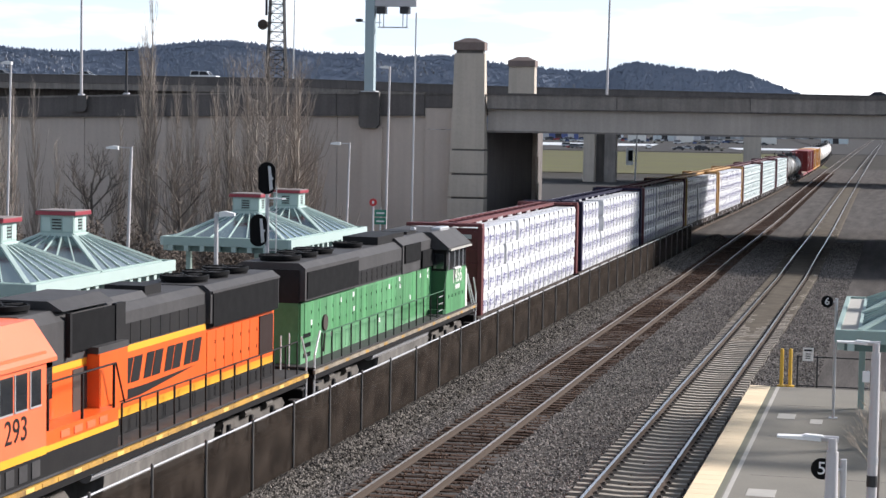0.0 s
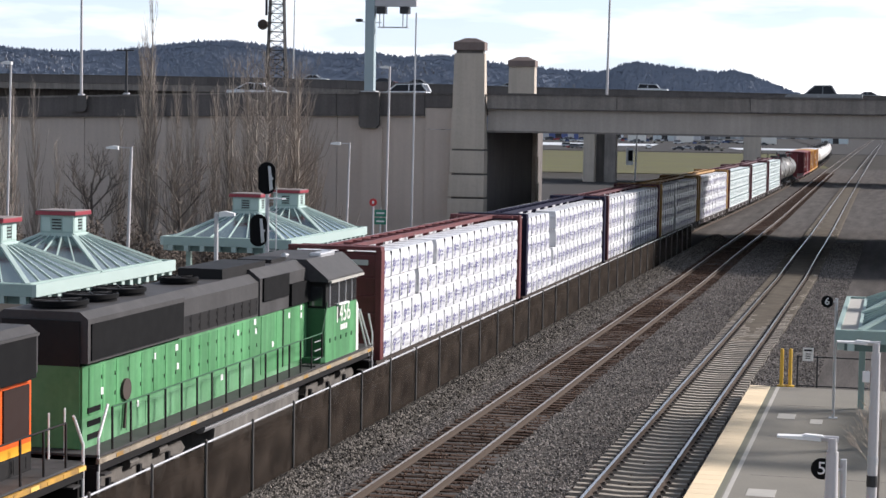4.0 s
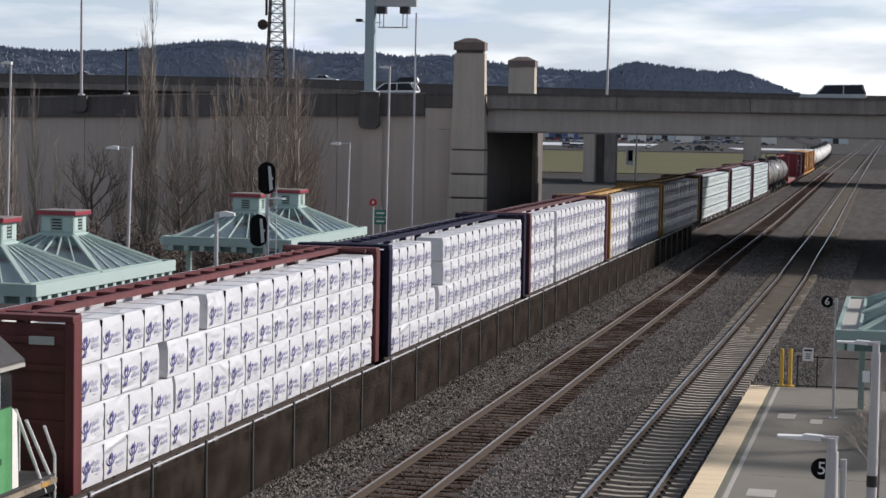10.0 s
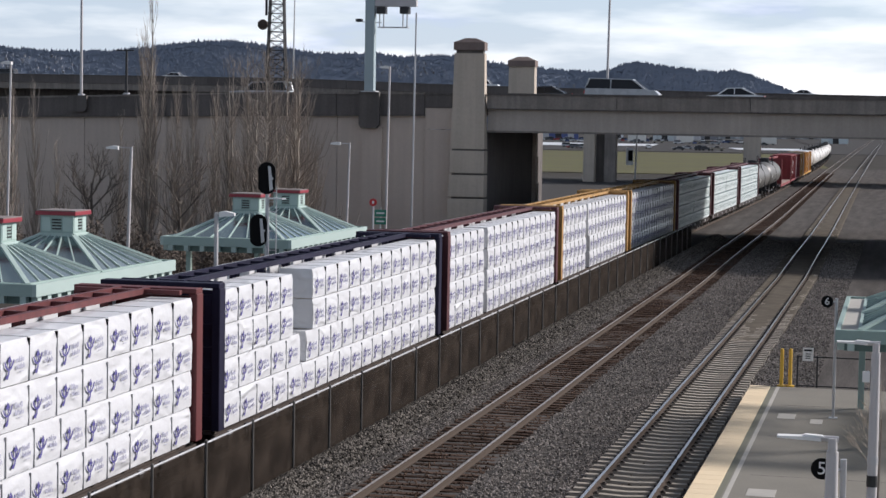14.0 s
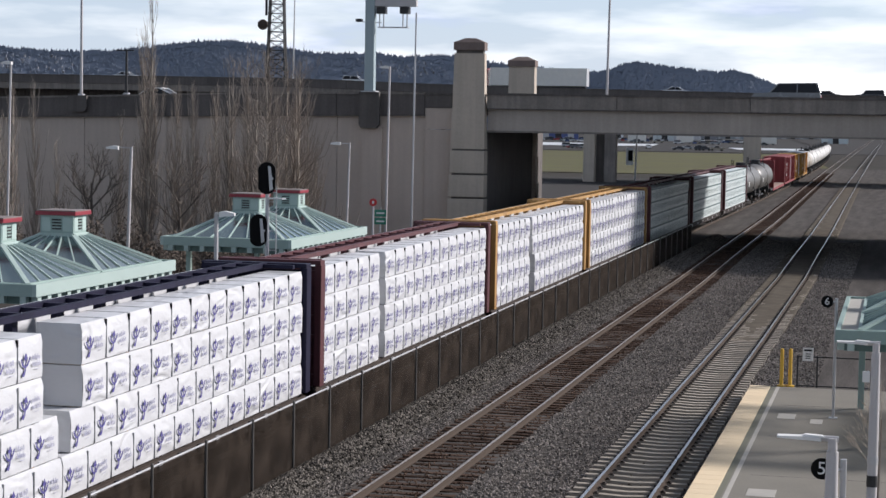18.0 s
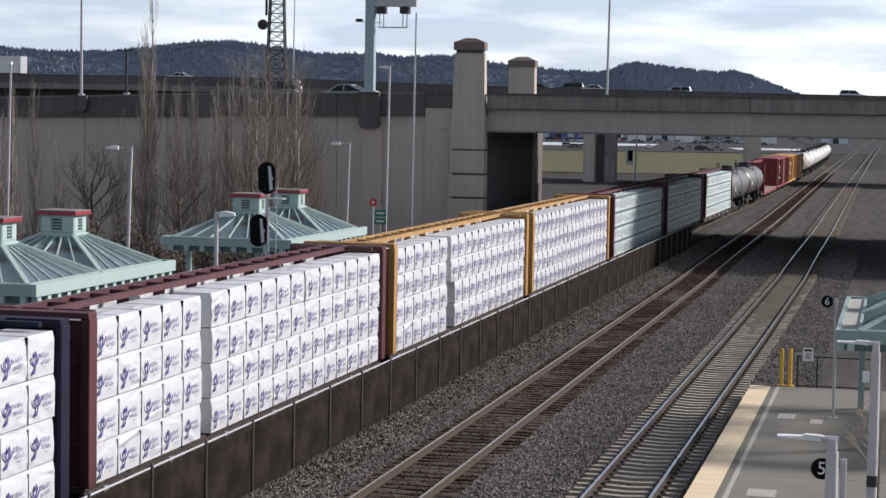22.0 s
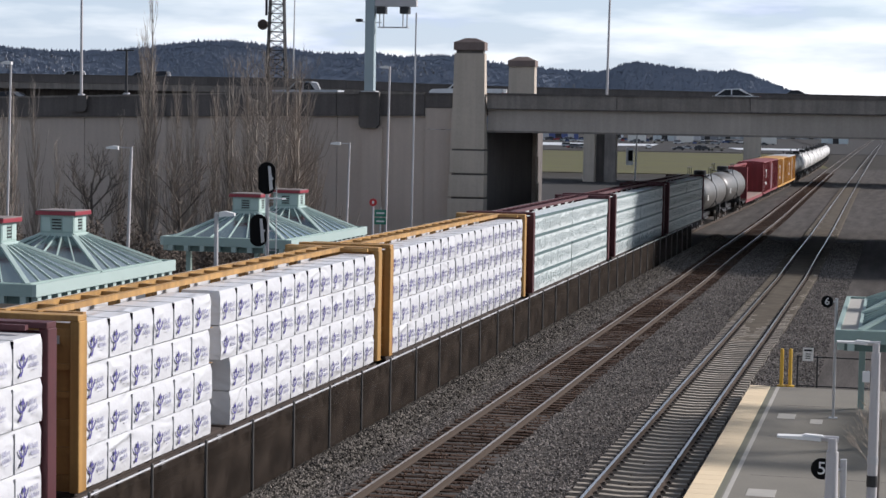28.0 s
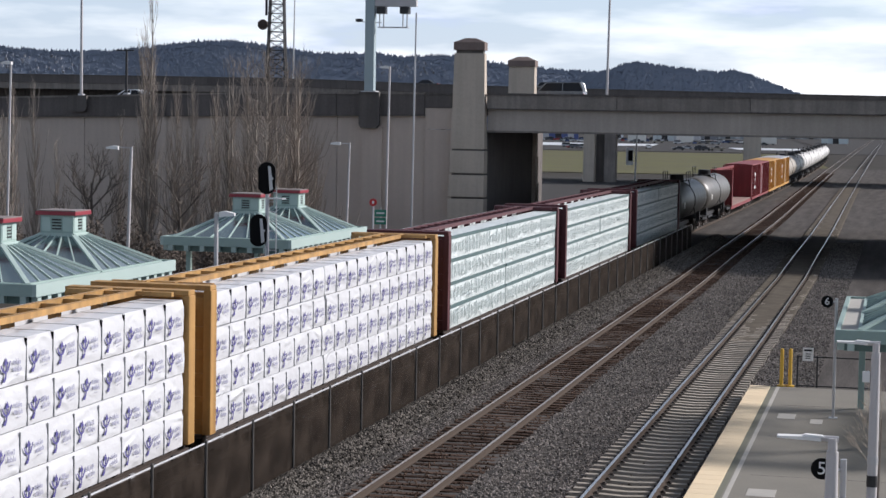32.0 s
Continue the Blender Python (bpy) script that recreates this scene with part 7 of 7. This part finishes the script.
    # The visor edge is paler than the roof.
    part("roof_edge", Geo().box(1.60, 1.68, Y(67.1), Y(70.5), 3.86, 3.93), PAINTLINE, cab, "pale visor edge")
    for s0, s1 in ((67.6, 68.35), (68.5, 69.1), (69.2, 69.75), (69.85, 70.25)):
        w = part("cab_window", Geo().box(1.481, 1.492, Y(s0), Y(s1), 3.18, 3.78), GLASS, cab)
        part("window_frame", Geo().box(1.481, 1.50, Y(s0) - 0.05, Y(s0), 3.15, 3.80), GALV, w)
    part("window_sill", Geo().box(1.48, 1.56, Y(68.3), Y(69.3), 3.12, 3.17), SIGNWHITE, cab)
    part("back_window", Geo().box(1.0, 1.4, Y(67.12), Y(67.139), 3.2, 3.75), GLASS, cab)
    part("vent_slot", Geo().box(1.481, 1.497, Y(68.42), Y(68.58), 2.72, 3.06), LOCOBLACK, cab)
    lettering("road_number", "1456", 0.78, WHITEPAINT, cab, side_face(1.486, Y(68.95), 2.84))
    for k in range(4):
        part("small_mark", Geo().box(1.481, 1.488, Y(68.7) + k * 0.18, Y(68.84) + k * 0.18, 2.36, 2.52), WHITEPAINT, cab, "small pale painted bar")
    part("battery_box", Geo().box(0.94, 1.50, Y(66.7), Y(67.14), 1.56, 1.75), GREENDARK, e)
    for k in range(5):
        part("cab_bolt", Geo().box(1.481, 1.495, Y(67.6) + k * 0.55, Y(67.72) + k * 0.55, 2.1, 2.22), GREENDARK, cab)
    part("nose", Geo().prism([(Y(70.35), 1.56), (Y(71.25), 1.56), (Y(71.15), 2.75), (Y(70.85), 3.1), (Y(70.35), 3.14)], "x", -1.05, 1.05), GREEN, e)
    part("nose_stripe", Geo().prism([(Y(70.36), 1.57), (Y(70.62), 1.57), (Y(70.55), 2.95), (Y(70.36), 3.1)], "x", 1.30, 1.49), WHITEPAINT, e, "white nose edge")
    part("step_well", Geo().box(1.05, 1.5, Y(66.2), Y(67.1), 1.565, 1.60), LOCOGREY, e)
    for k in range(3):
        part("cab_step", Geo().bar((1.44, Y(66.3), 1.75 + k * 0.25), (1.44, Y(66.95), 1.75 + k * 0.25), 0.03), GALV, e)
    part("handrail", Geo().tube((1.47, Y(66.9), 2.45), (1.50, Y(67.3), 3.3), 0.022, n=6), GREENDARK, e)
    for dy in (0.0, 0.45):
        part("grab_iron", Geo().tube((1.36, Y(70.75) + dy, 3.0 - dy * 0.6), (1.5, Y(71.75) + dy, 1.25), 0.035, n=6), SIGNWHITE, e, "white slanting grab iron")
    part("ac_unit", Geo().box(0.62, 0.98, Y(68.3), Y(69.7), 4.46, 4.62, 0.03), GALV, e, "pale grey roof unit")
    part("horn", Geo().tube((0.2, Y(67.6), 4.6), (0.2, Y(67.2), 4.6), 0.04, 0.08, 10), GALV, e)
    for s0 in (52.6, 54.2, 55.8):
        fan(e, Y(s0), 4.43)
    fan(e, Y(59.5), 4.39, 0.5)
    part("exhaust_box", Geo().box(-0.6, 0.6, Y(61.0), Y(64.4), 4.40, 4.66), LOCOBLACK, e, "black roof exhaust housing")
    part("roof_box", Geo().box(-0.5, 0.5, Y(65.2), Y(66.5), 4.50, 4.62), LOCOBLACK, e)
    RIDERS.append((e, o, 20))


orange_locomotive()
green_locomotive()

# ------------------------------------------------------------------ road vehicles
CARPAINT = {}


def paint_of(name, c):
    if name not in CARPAINT:
        CARPAINT[name] = mat("car_paint_" + name, c, 0.28, scale=1, fine=8, amount=0.15, bump=0.0, spec=0.6)
    return CARPAINT[name]


CARGLASS = mat("car_glass", (0.022, 0.024, 0.028), 0.35, 0.0, scale=1, fine=5, amount=0.4, bump=0.0, spec=0.25)
TYRE = mat("tyre", (0.02, 0.02, 0.02), 0.85, scale=4, fine=30, amount=0.3)
PAINTS = {"white": (0.72, 0.73, 0.74), "silver": (0.42, 0.44, 0.46), "dark": (0.05, 0.055, 0.065), "red": (0.32, 0.03, 0.03), "blue": (0.05, 0.09, 0.22), "grey": (0.19, 0.20, 0.21), "tan": (0.33, 0.29, 0.23)}
SHAPES = {  # side outlines, front towards +x: body, glass house
    "sedan": (4.7, [(-2.35, 0.35), (2.35, 0.35), (2.35, 0.62), (2.2, 0.78), (1.05, 0.92), (-1.6, 0.95), (-2.3, 0.9)], [(1.0, 0.92), (0.35, 1.38), (-0.75, 1.42), (-1.65, 0.95)]),
    "suv": (4.8, [(-2.4, 0.4), (2.4, 0.4), (2.4, 0.8), (2.2, 1.0), (1.15, 1.08), (-2.3, 1.1), (-2.4, 0.9)], [(1.1, 1.08), (0.55, 1.68), (-2.1, 1.74), (-2.33, 1.1)]),
    "van": (5.1, [(-2.5, 0.35), (2.5, 0.35), (2.5, 0.75), (2.25, 0.98), (1.55, 1.06), (-2.45, 1.08), (-2.5, 0.8)], [(1.6, 1.04), (0.75, 1.68), (-2.2, 1.74), (-2.46, 1.08)]),
    "pickup": (5.6, [(-2.8, 0.5), (2.8, 0.5), (2.8, 0.9), (2.6, 1.08), (1.35, 1.14), (-0.9, 1.14), (-0.9, 1.16), (-2.8, 1.16)], [(1.3, 1.14), (0.65, 1.72), (-0.55, 1.74), (-0.9, 1.14)]),
    "hatch": (4.2, [(-2.1, 0.38), (2.1, 0.38), (2.1, 0.68), (1.95, 0.86), (1.0, 0.98), (-2.05, 1.02), (-2.1, 0.8)], [(1.0, 0.96), (0.35, 1.5), (-1.75, 1.56), (-2.08, 1.0)]),
}


def road_car(kind, colour, m, label, group, fine=True):
    n, body, house = SHAPES[kind]
    e = thing("road_car", m, label, "car", group)
    p = paint_of(colour, PAINTS[colour])
    bd = part("body", Geo().prism(body, "y", -0.88, 0.88), p, e)
    top = [(x * 0.99, z) for x, z in house]
    zs = max(z for _, z in house)
    g = Geo()
    k = len(house)
    vs = [(x, -0.84 + (z > 1.2) * 0.14, z) for x, z in house] + [(x, 0.84 - (z > 1.2) * 0.14, z) for x, z in house]
    g.add(vs, [tuple(range(k))[::-1], tuple(range(k, 2 * k))] + [(i, (i + 1) % k, k + (i + 1) % k, k + i) for i in range(k)])
    part("cabin_glass", g, CARGLASS, e, "dark glazed cabin")
    (fx, fz), (rx, rz) = house[1], house[2]
    part("roof", Geo().add([(fx + 0.05, -0.71, fz - 0.01), (rx - 0.05, -0.71, rz - 0.01), (rx - 0.05, 0.71, rz - 0.01), (fx + 0.05, 0.71, fz - 0.01), (fx, -0.68, fz + 0.05), (rx, -0.68, rz + 0.05), (rx, 0.68, rz + 0.05), (fx, 0.68, fz + 0.05)], [(0, 3, 2, 1), (4, 5, 6, 7), (0, 1, 5, 4), (1, 2, 6, 5), (2, 3, 7, 6), (3, 0, 4, 7)]), p, e)
    for sy in (-1, 1):
        for i, j in ((0, 1), (2, 3)) if fine else ():
            (xa, za), (xb, zb) = house[i], house[j]
            part("pillar", Geo().bar((xa, sy * 0.84, za), (xb, sy * 0.71, zb), 0.09), p, e)
        if fine:
            part("pillar", Geo().bar(((fx + rx) / 2, sy * 0.85, 1.0), ((fx + rx) / 2, sy * 0.72, zs), 0.07), p, e)
        for x in (-n * 0.31, n * 0.31):
            w = part("wheel", Geo().lathe([(0.2, -0.1), (0.33, -0.1), (0.34, 0.0), (0.33, 0.1), (0.2, 0.1)], 16, (x, sy * 0.80, 0.33), "y"), TYRE, e)
            if fine:
                part("rim", Geo().lathe([(0.03, -0.11), (0.2, -0.11), (0.2, 0.11), (0.03, 0.11)], 12, (x, sy * 0.80, 0.33), "y"), GALV, w)
        if not fine:
            continue
        part("headlight", Geo().box(n / 2 - 0.2, n / 2 + 0.01, sy * 0.68 - 0.15, sy * 0.68 + 0.15, 0.62, 0.74), SIGNWHITE, e)
        part("tail_light", Geo().box(-n / 2 - 0.01, -n / 2 + 0.08, sy * 0.72 - 0.12, sy * 0.72 + 0.12, 0.72, 0.9), SIGNRED, e)
    return e


def semi_truck():
    e = thing("semi_truck", pose(0, 0, 0), "red tractor hauling a long white box trailer", "truck")
    red = paint_of("red", PAINTS["red"])
    part("cab", Geo().prism([(8.2, 0.7), (10.6, 0.7), (10.6, 1.9), (9.3, 2.1), (8.9, 2.9), (8.2, 3.0)], "y", -1.2, 1.2), red, e, "red tractor cab")
    part("sleeper", Geo().prism([(6.8, 0.9), (8.25, 0.9), (8.6, 2.9), (7.6, 3.85), (6.8, 3.95)], "y", -1.22, 1.22), red, e)
    part("windscreen", Geo().prism([(9.3, 2.12), (9.36, 2.16), (8.98, 2.9), (8.9, 2.88)], "y", -1.05, 1.05), GLASS, e)
    tr = part("trailer", Geo().box(-9.8, 6.35, -1.3, 1.3, 1.15, 4.1, 0.03), WHITEPAINT, e, "long white box trailer")
    for k in range(8):
        part("logo_bar", Geo().box(5.4 - k * 0.38, 5.7 - k * 0.38, -1.306, -1.302, 2.3 + k * 0.18, 2.65 + k * 0.18), DARKSTEEL, tr)
    part("door_frame", Geo().box(-9.86, -9.8, -1.3, 1.3, 1.15, 4.1), GALV, tr)
    part("chassis", Geo().box(-9.6, 10.2, -0.5, 0.5, 0.75, 1.12), DARKSTEEL, e)
    for x in (-8.6, -7.3, 5.0, 6.3, 9.6):
        for sy in (-1, 1):
            part("wheel", Geo().lathe([(0.3, -0.15), (0.5, -0.15), (0.52, 0), (0.5, 0.15), (0.3, 0.15)], 16, (x, sy * 1.05, 0.52), "y"), TYRE, e)
    return e


MOVERS = []


def drive(ob, lane, t0, px0, speed, z):
    """Keeps a constant speed along a lane at that distance along the tracks; px0: bearing at t0."""
    x0 = lane * math.tan(math.atan((px0 - 784) / F) - radians(YAW))
    rows = []
    for t in [2.0 * k for k in range(17)]:
        x = x0 + speed * (t - t0)
        rows.append((t, pose(x, lane, z(x), 0, 0, 0 if speed > 0 else 180)))
    MOVERS.append((ob, rows))


near_z = lambda x: max(wall_top(x) - 0.56, 3.0) + 0.002 if x < -26.5 else 9.852
far_z = lambda x: rise(x) - 0.748
HERE = pose(0, 0, 0)
NEARG, FARG = "cars on the near overpass", "cars on the far overpass"
TRAFFIC = [  # kind, colour, lane, seconds, bearing, speed, deck, label
    ("van", "silver", 133.0, 13.0, 677, 16.8, near_z, "silver minivan driving along the overpass"),
    ("sedan", "white", 143.5, 14.0, 1290, -11.2, near_z, "white sedan driving along the overpass"),
    ("sedan", "white", 148.0, 28.0, 1285, -12.0, near_z, "white sedan driving along the overpass"),
    ("pickup", "silver", 147.0, 25.0, 1357, -12.0, near_z, "silver pickup driving along the overpass"),
    ("hatch", "white", 143.5, 9.0, 950, -11.5, near_z, "white hatchback driving along the overpass"),
    ("suv", "silver", 143.5, 12.0, 945, -10.8, near_z, "silver sport utility car on the overpass"),
    ("hatch", "white", 147.0, 2.0, 1280, -12.5, near_z, "white hatchback driving along the overpass"),
    ("sedan", "white", 136.5, 6.0, 1255, 16.5, near_z, "white sedan driving along the overpass"),
    ("pickup", "grey", 147.0, 7.0, 590, -12.5, near_z, "grey pickup driving along the overpass"),
    ("suv", "grey", 140.2, 18.0, 1385, -9.6, near_z, "grey sport utility car on the overpass"),
    ("sedan", "silver", 143.5, 24.0, 95, -11.9, near_z, "silver sedan driving along the overpass"),
    ("pickup", "white", 143.5, 30.0, 85, -17.0, near_z, "white pickup driving along the overpass"),
    ("sedan", "dark", 147.0, 12.0, 1525, -12.0, near_z, "dark sedan driving along the overpass"),
    ("suv", "grey", 147.0, 30.0, 1545, -12.0, near_z, "grey sport utility car on the overpass"),
    ("sedan", "dark", 150.5, 23.0, 1520, -14.0, near_z, "dark sedan driving along the overpass"),
]
FAR_TRAFFIC = [
    ("suv", "white", 310.0, 0.0, 359, 18.8, far_z, "white sport utility car on the far overpass"),
    ("suv", "white", 310.0, 13.0, 596, 24.5, far_z, "white sport utility car on the far overpass"),
    ("sedan", "silver", 310.0, 0.0, 150, 18.5, far_z, "silver sedan on the far overpass"),
    ("sedan", "silver", 310.0, 2.0, 185, 18.5, far_z, "silver sedan on the far overpass"),
    ("sedan", "grey", 310.0, 2.0, 360, 18.5, far_z, "grey sedan on the far overpass"),
    ("sedan", "dark", 314.0, 2.0, 1095, -20.0, far_z, "dark sedan on the far overpass"),
    ("suv", "dark", 314.0, 7.0, 1290, -18.0, far_z, "dark sport utility car on the far overpass"),
    ("sedan", "white", 310.0, 13.0, 105, 21.0, far_z, "white sedan on the far overpass"),
    ("sedan", "white", 310.0, 10.0, 570, 19.5, far_z, "white sedan on the far overpass"),
    ("sedan", "white", 310.0, 18.0, 222, 20.0, far_z, "white sedan on the far overpass"),
    ("hatch", "white", 310.0, 18.0, 625, 20.0, far_z, "white hatchback on the far overpass"),
    ("sedan", "dark", 314.0, 19.0, 1322, -11.5, far_z, "dark sedan on the far overpass"),
    ("suv", "dark", 317.0, 19.0, 1395, -12.0, far_z, "dark sport utility car on the far overpass"),
    ("suv", "white", 325.0, 21.0, 1385, -18.0, far_z, "white sport utility car on the far overpass"),
    ("sedan", "silver", 314.0, 9.0, 355, -22.0, far_z, "silver sedan on the far overpass"),
    ("sedan", "white", 310.0, 23.0, 535, 21.5, far_z, "white sedan on the far overpass"),
    ("suv", "grey", 314.0, 31.0, 1120, -15.0, far_z, "grey sport utility car on the far overpass"),
    ("sedan", "dark", 314.0, 28.0, 1398, -15.0, far_z, "dark sedan on the far overpass"),
]
for kind, colour, lane, t0, px0, v, zf, lab in TRAFFIC + FAR_TRAFFIC:
    c = road_car(kind, colour, HERE, lab, NEARG if lane < 200 else FARG)
    drive(c, lane - 2.5 if lane < 200 else lane - 6.0, t0, px0, v, zf)
tk = semi_truck()
drive(tk, 314.0, 19.0, 672, -25.2, far_z)

# parked cars, sheds and lamp standards in the far lot
r9 = random.Random(21)
for k in range(80):
    u = r9.uniform(38, 160)
    d = r9.choice([700, 735, 930, 960, 1010, 1060, 1120])
    if conv(u, d)[0] > -55:
        continue
    road_car(r9.choice(["sedan", "suv", "van", "pickup", "hatch"]), r9.choice(["white", "silver", "dark", "blue", "grey", "white", "red", "tan"]), vpose(u, d, -0.6, r9.choice([0, 90, 180])), "parked car in the distant lot", "parked cars in the far lot", False)


def shed(u, d, w, h, dep, colour, label):
    e = thing("warehouse", vpose(u, d, -0.6), label, "building", "low buildings beyond the lot")
    m = mat("shed_wall", colour, 0.8, scale=0.2, fine=2, amount=0.3, bump=0.05)
    part("wall", Geo().box(-w / 2, w / 2, 0, dep, 0, h), m, e)
    part("roof", Geo().box(-w / 2 - 0.4, w / 2 + 0.4, -0.4, dep + 0.4, h, h + 0.5), ASPHALT, e)
    for k in range(int(w / 7)):
        x = -w / 2 + 3 + k * 7
        part("door", Geo().box(x, x + 3.4, -0.06, 0.0, 0, min(h - 1, 3.8)), GALV if k % 2 else DARKSTEEL, e)


for u, d, w, h, c in ((60, 1080, 30, 6.5, (0.10, 0.13, 0.30)), (105, 1250, 22, 7, (0.75, 0.76, 0.78)), (130, 1100, 18, 5.0, (0.62, 0.66, 0.66)), (165, 1250, 26, 7, (0.24, 0.25, 0.27)), (150, 1180, 14, 6, (0.70, 0.71, 0.72)), (200, 1350, 40, 7, (0.30, 0.32, 0.33)), (225, 1100, 12, 6, (0.66, 0.72, 0.72)), (20, 1300, 80, 8, (0.32, 0.33, 0.35)), (270, 1500, 90, 9, (0.28, 0.30, 0.32))):
    shed(u, d, w, h, 18, c, "low warehouse building beyond the parking lot")
for u, d, w, h in ((96, 960, 9.0, 4.4), (120, 960, 8.0, 4.0), (160, 950, 8.0, 5.4)):
    e = thing("trailer_box", vpose(u, d, -0.6), "white storage trailer parked beyond the grass", "trailer")
    part("body", Geo().box(-w / 2, w / 2, 0, 2.4, 0.6, h + 1.0, 0.03), WHITEPAINT, e)
    for x in (-w * 0.3, w * 0.3):
        part("wheel", Geo().lathe([(0.2, -0.1), (0.5, -0.1), (0.5, 0.1), (0.2, 0.1)], 12, (x, 0.3, 0.5), "y"), TYRE, e)
us_ = thing("utility_pole", vpose(31.0, 312.0, -0.7), "grey signal pole with a dark cabinet beside the road", "pole")
part("pole", Geo().tube((0, 0, 0), (0.2, 0, 8.5), 0.16, 0.12, 8), GALV, us_)
part("cabinet", Geo().box(-1.5, -0.4, -0.3, 0.3, 2.6, 5.4), GALV, us_)
part("signal_box", Geo().box(-1.2, -0.5, -0.5, -0.3, 3.3, 5.0), BLACKMATTE, us_)
part("cabinet_arm", Geo().bar((-0.5, 0, 3.0), (0.1, 0, 3.0), 0.12).bar((-0.5, 0, 5.0), (0.1, 0, 5.0), 0.12), GALV, us_)

# bare twigs of a street tree beside the platform lamp
tw = thing("bare_sapling", pose(-0.28, 43.3, 0.2), "bare thin sapling beside the platform lamp", "tree")
g = Geo()
r5 = random.Random(9)


def sprig(p, d, ln, w, depth):
    q = p + d * ln
    g.tube(p, q, w, w * 0.65, 4, cap=False)
    if depth < 4:
        for _ in range(3):
            nd = (d + Vector((r5.uniform(-0.6, 0.45), r5.uniform(-0.5, 0.5), r5.uniform(-0.15, 0.55)))).normalized()
            sprig(p.lerp(q, r5.uniform(0.45, 1)), nd, ln * 0.68, w * 0.55, depth + 1)


for k in range(5):
    sprig(Vector((0, 0, 0.5 + 0.28 * k)), Vector((-0.45 + 0.12 * k, 0.2 * math.sin(k * 2), 0.8)).normalized(), 0.62, 0.014, 0)
part("trunk", Geo().tube((0, 0, -0.02), (0.03, 0, 1.9), 0.03, 0.015, 6), BARK, tw)
part("twigs", g, PALEBARK, tw)

# ------------------------------------------------------------------ ties
wood_me = Geo().box(-1.28, 1.28, -0.115, 0.115, -0.36, -0.185, 0.015).mesh("tie", TIE_WOOD)
conc_g = Geo().add([(-1.28, -0.12, -0.36), (1.28, -0.12, -0.36), (1.28, 0.12, -0.36), (-1.28, 0.12, -0.36),
                    (-1.28, -0.10, -0.165), (-0.5, -0.10, -0.168), (0.0, -0.10, -0.19), (0.5, -0.10, -0.168), (1.28, -0.10, -0.165),
                    (-1.28, 0.10, -0.165), (-0.5, 0.10, -0.168), (0.0, 0.10, -0.19), (0.5, 0.10, -0.168), (1.28, 0.10, -0.165)],
                   [(3, 2, 1, 0), (0, 1, 8, 7, 6, 5, 4), (2, 3, 9, 10, 11, 12, 13), (0, 4, 9, 3), (1, 2, 13, 8), (4, 5, 10, 9), (5, 6, 11, 10), (6, 7, 12, 11), (7, 8, 13, 12)])
conc_me = conc_g.mesh("tie", TIE_CONC)
rt5 = random.Random(5)
for fx, t, me, step in ((mid_x, TRACKS[1], wood_me, 0.54), (right_x, TRACKS[2], conc_me, 0.61)):
    for k in range(270):
        s = 34 + k * step + rt5.uniform(-0.05, 0.05) * (me is wood_me)
        o = part("tie", me, None, t)
        o.location = (fx(s) + rt5.uniform(-0.03, 0.03), s, rt5.uniform(-0.012, 0.004) + (0.012 if me is conc_me else 0))
        o.rotation_euler = (0, 0, rt5.uniform(-0.012, 0.012) * (2.2 if me is wood_me else 1))
# spring clips and stained pads that hold the bright rails to their ties
clips = Geo()
for k in range(170):
    s = 34 + k * 0.61
    for off in (-0.7535, 0.7535):
        for sd in (-1, 1):
            u = right_x(s) + off + sd * 0.125
            clips.box(u - 0.062, u + 0.062, s - 0.09, s + 0.09, -0.158, -0.140)
            clips.box(u - 0.045, u + 0.03, s - 0.05, s + 0.05, -0.141, -0.105)
tagged(part("rail_clips", clips, CLIPIRON, TRACKS[2], "dark rusty spring clips and pads"), kind="stuff")
# the ties of the farther stretch, too small to pick apart
far_ties = Geo()
for k in range(360):
    s = 180.2 + k * 0.54
    far_ties.box(mid_x(s) - 1.28, mid_x(s) + 1.28, s - 0.115, s + 0.115, -0.36, -0.19)
tagged(part("far_ties", far_ties, TIE_WOOD, TRACKS[1]), kind="stuff")



def motions():
    for ob, s0, n in RIDERS:
        ride(ob, s0, n)
    for ob, rows in MOVERS:
        walk(ob, rows)


motions()
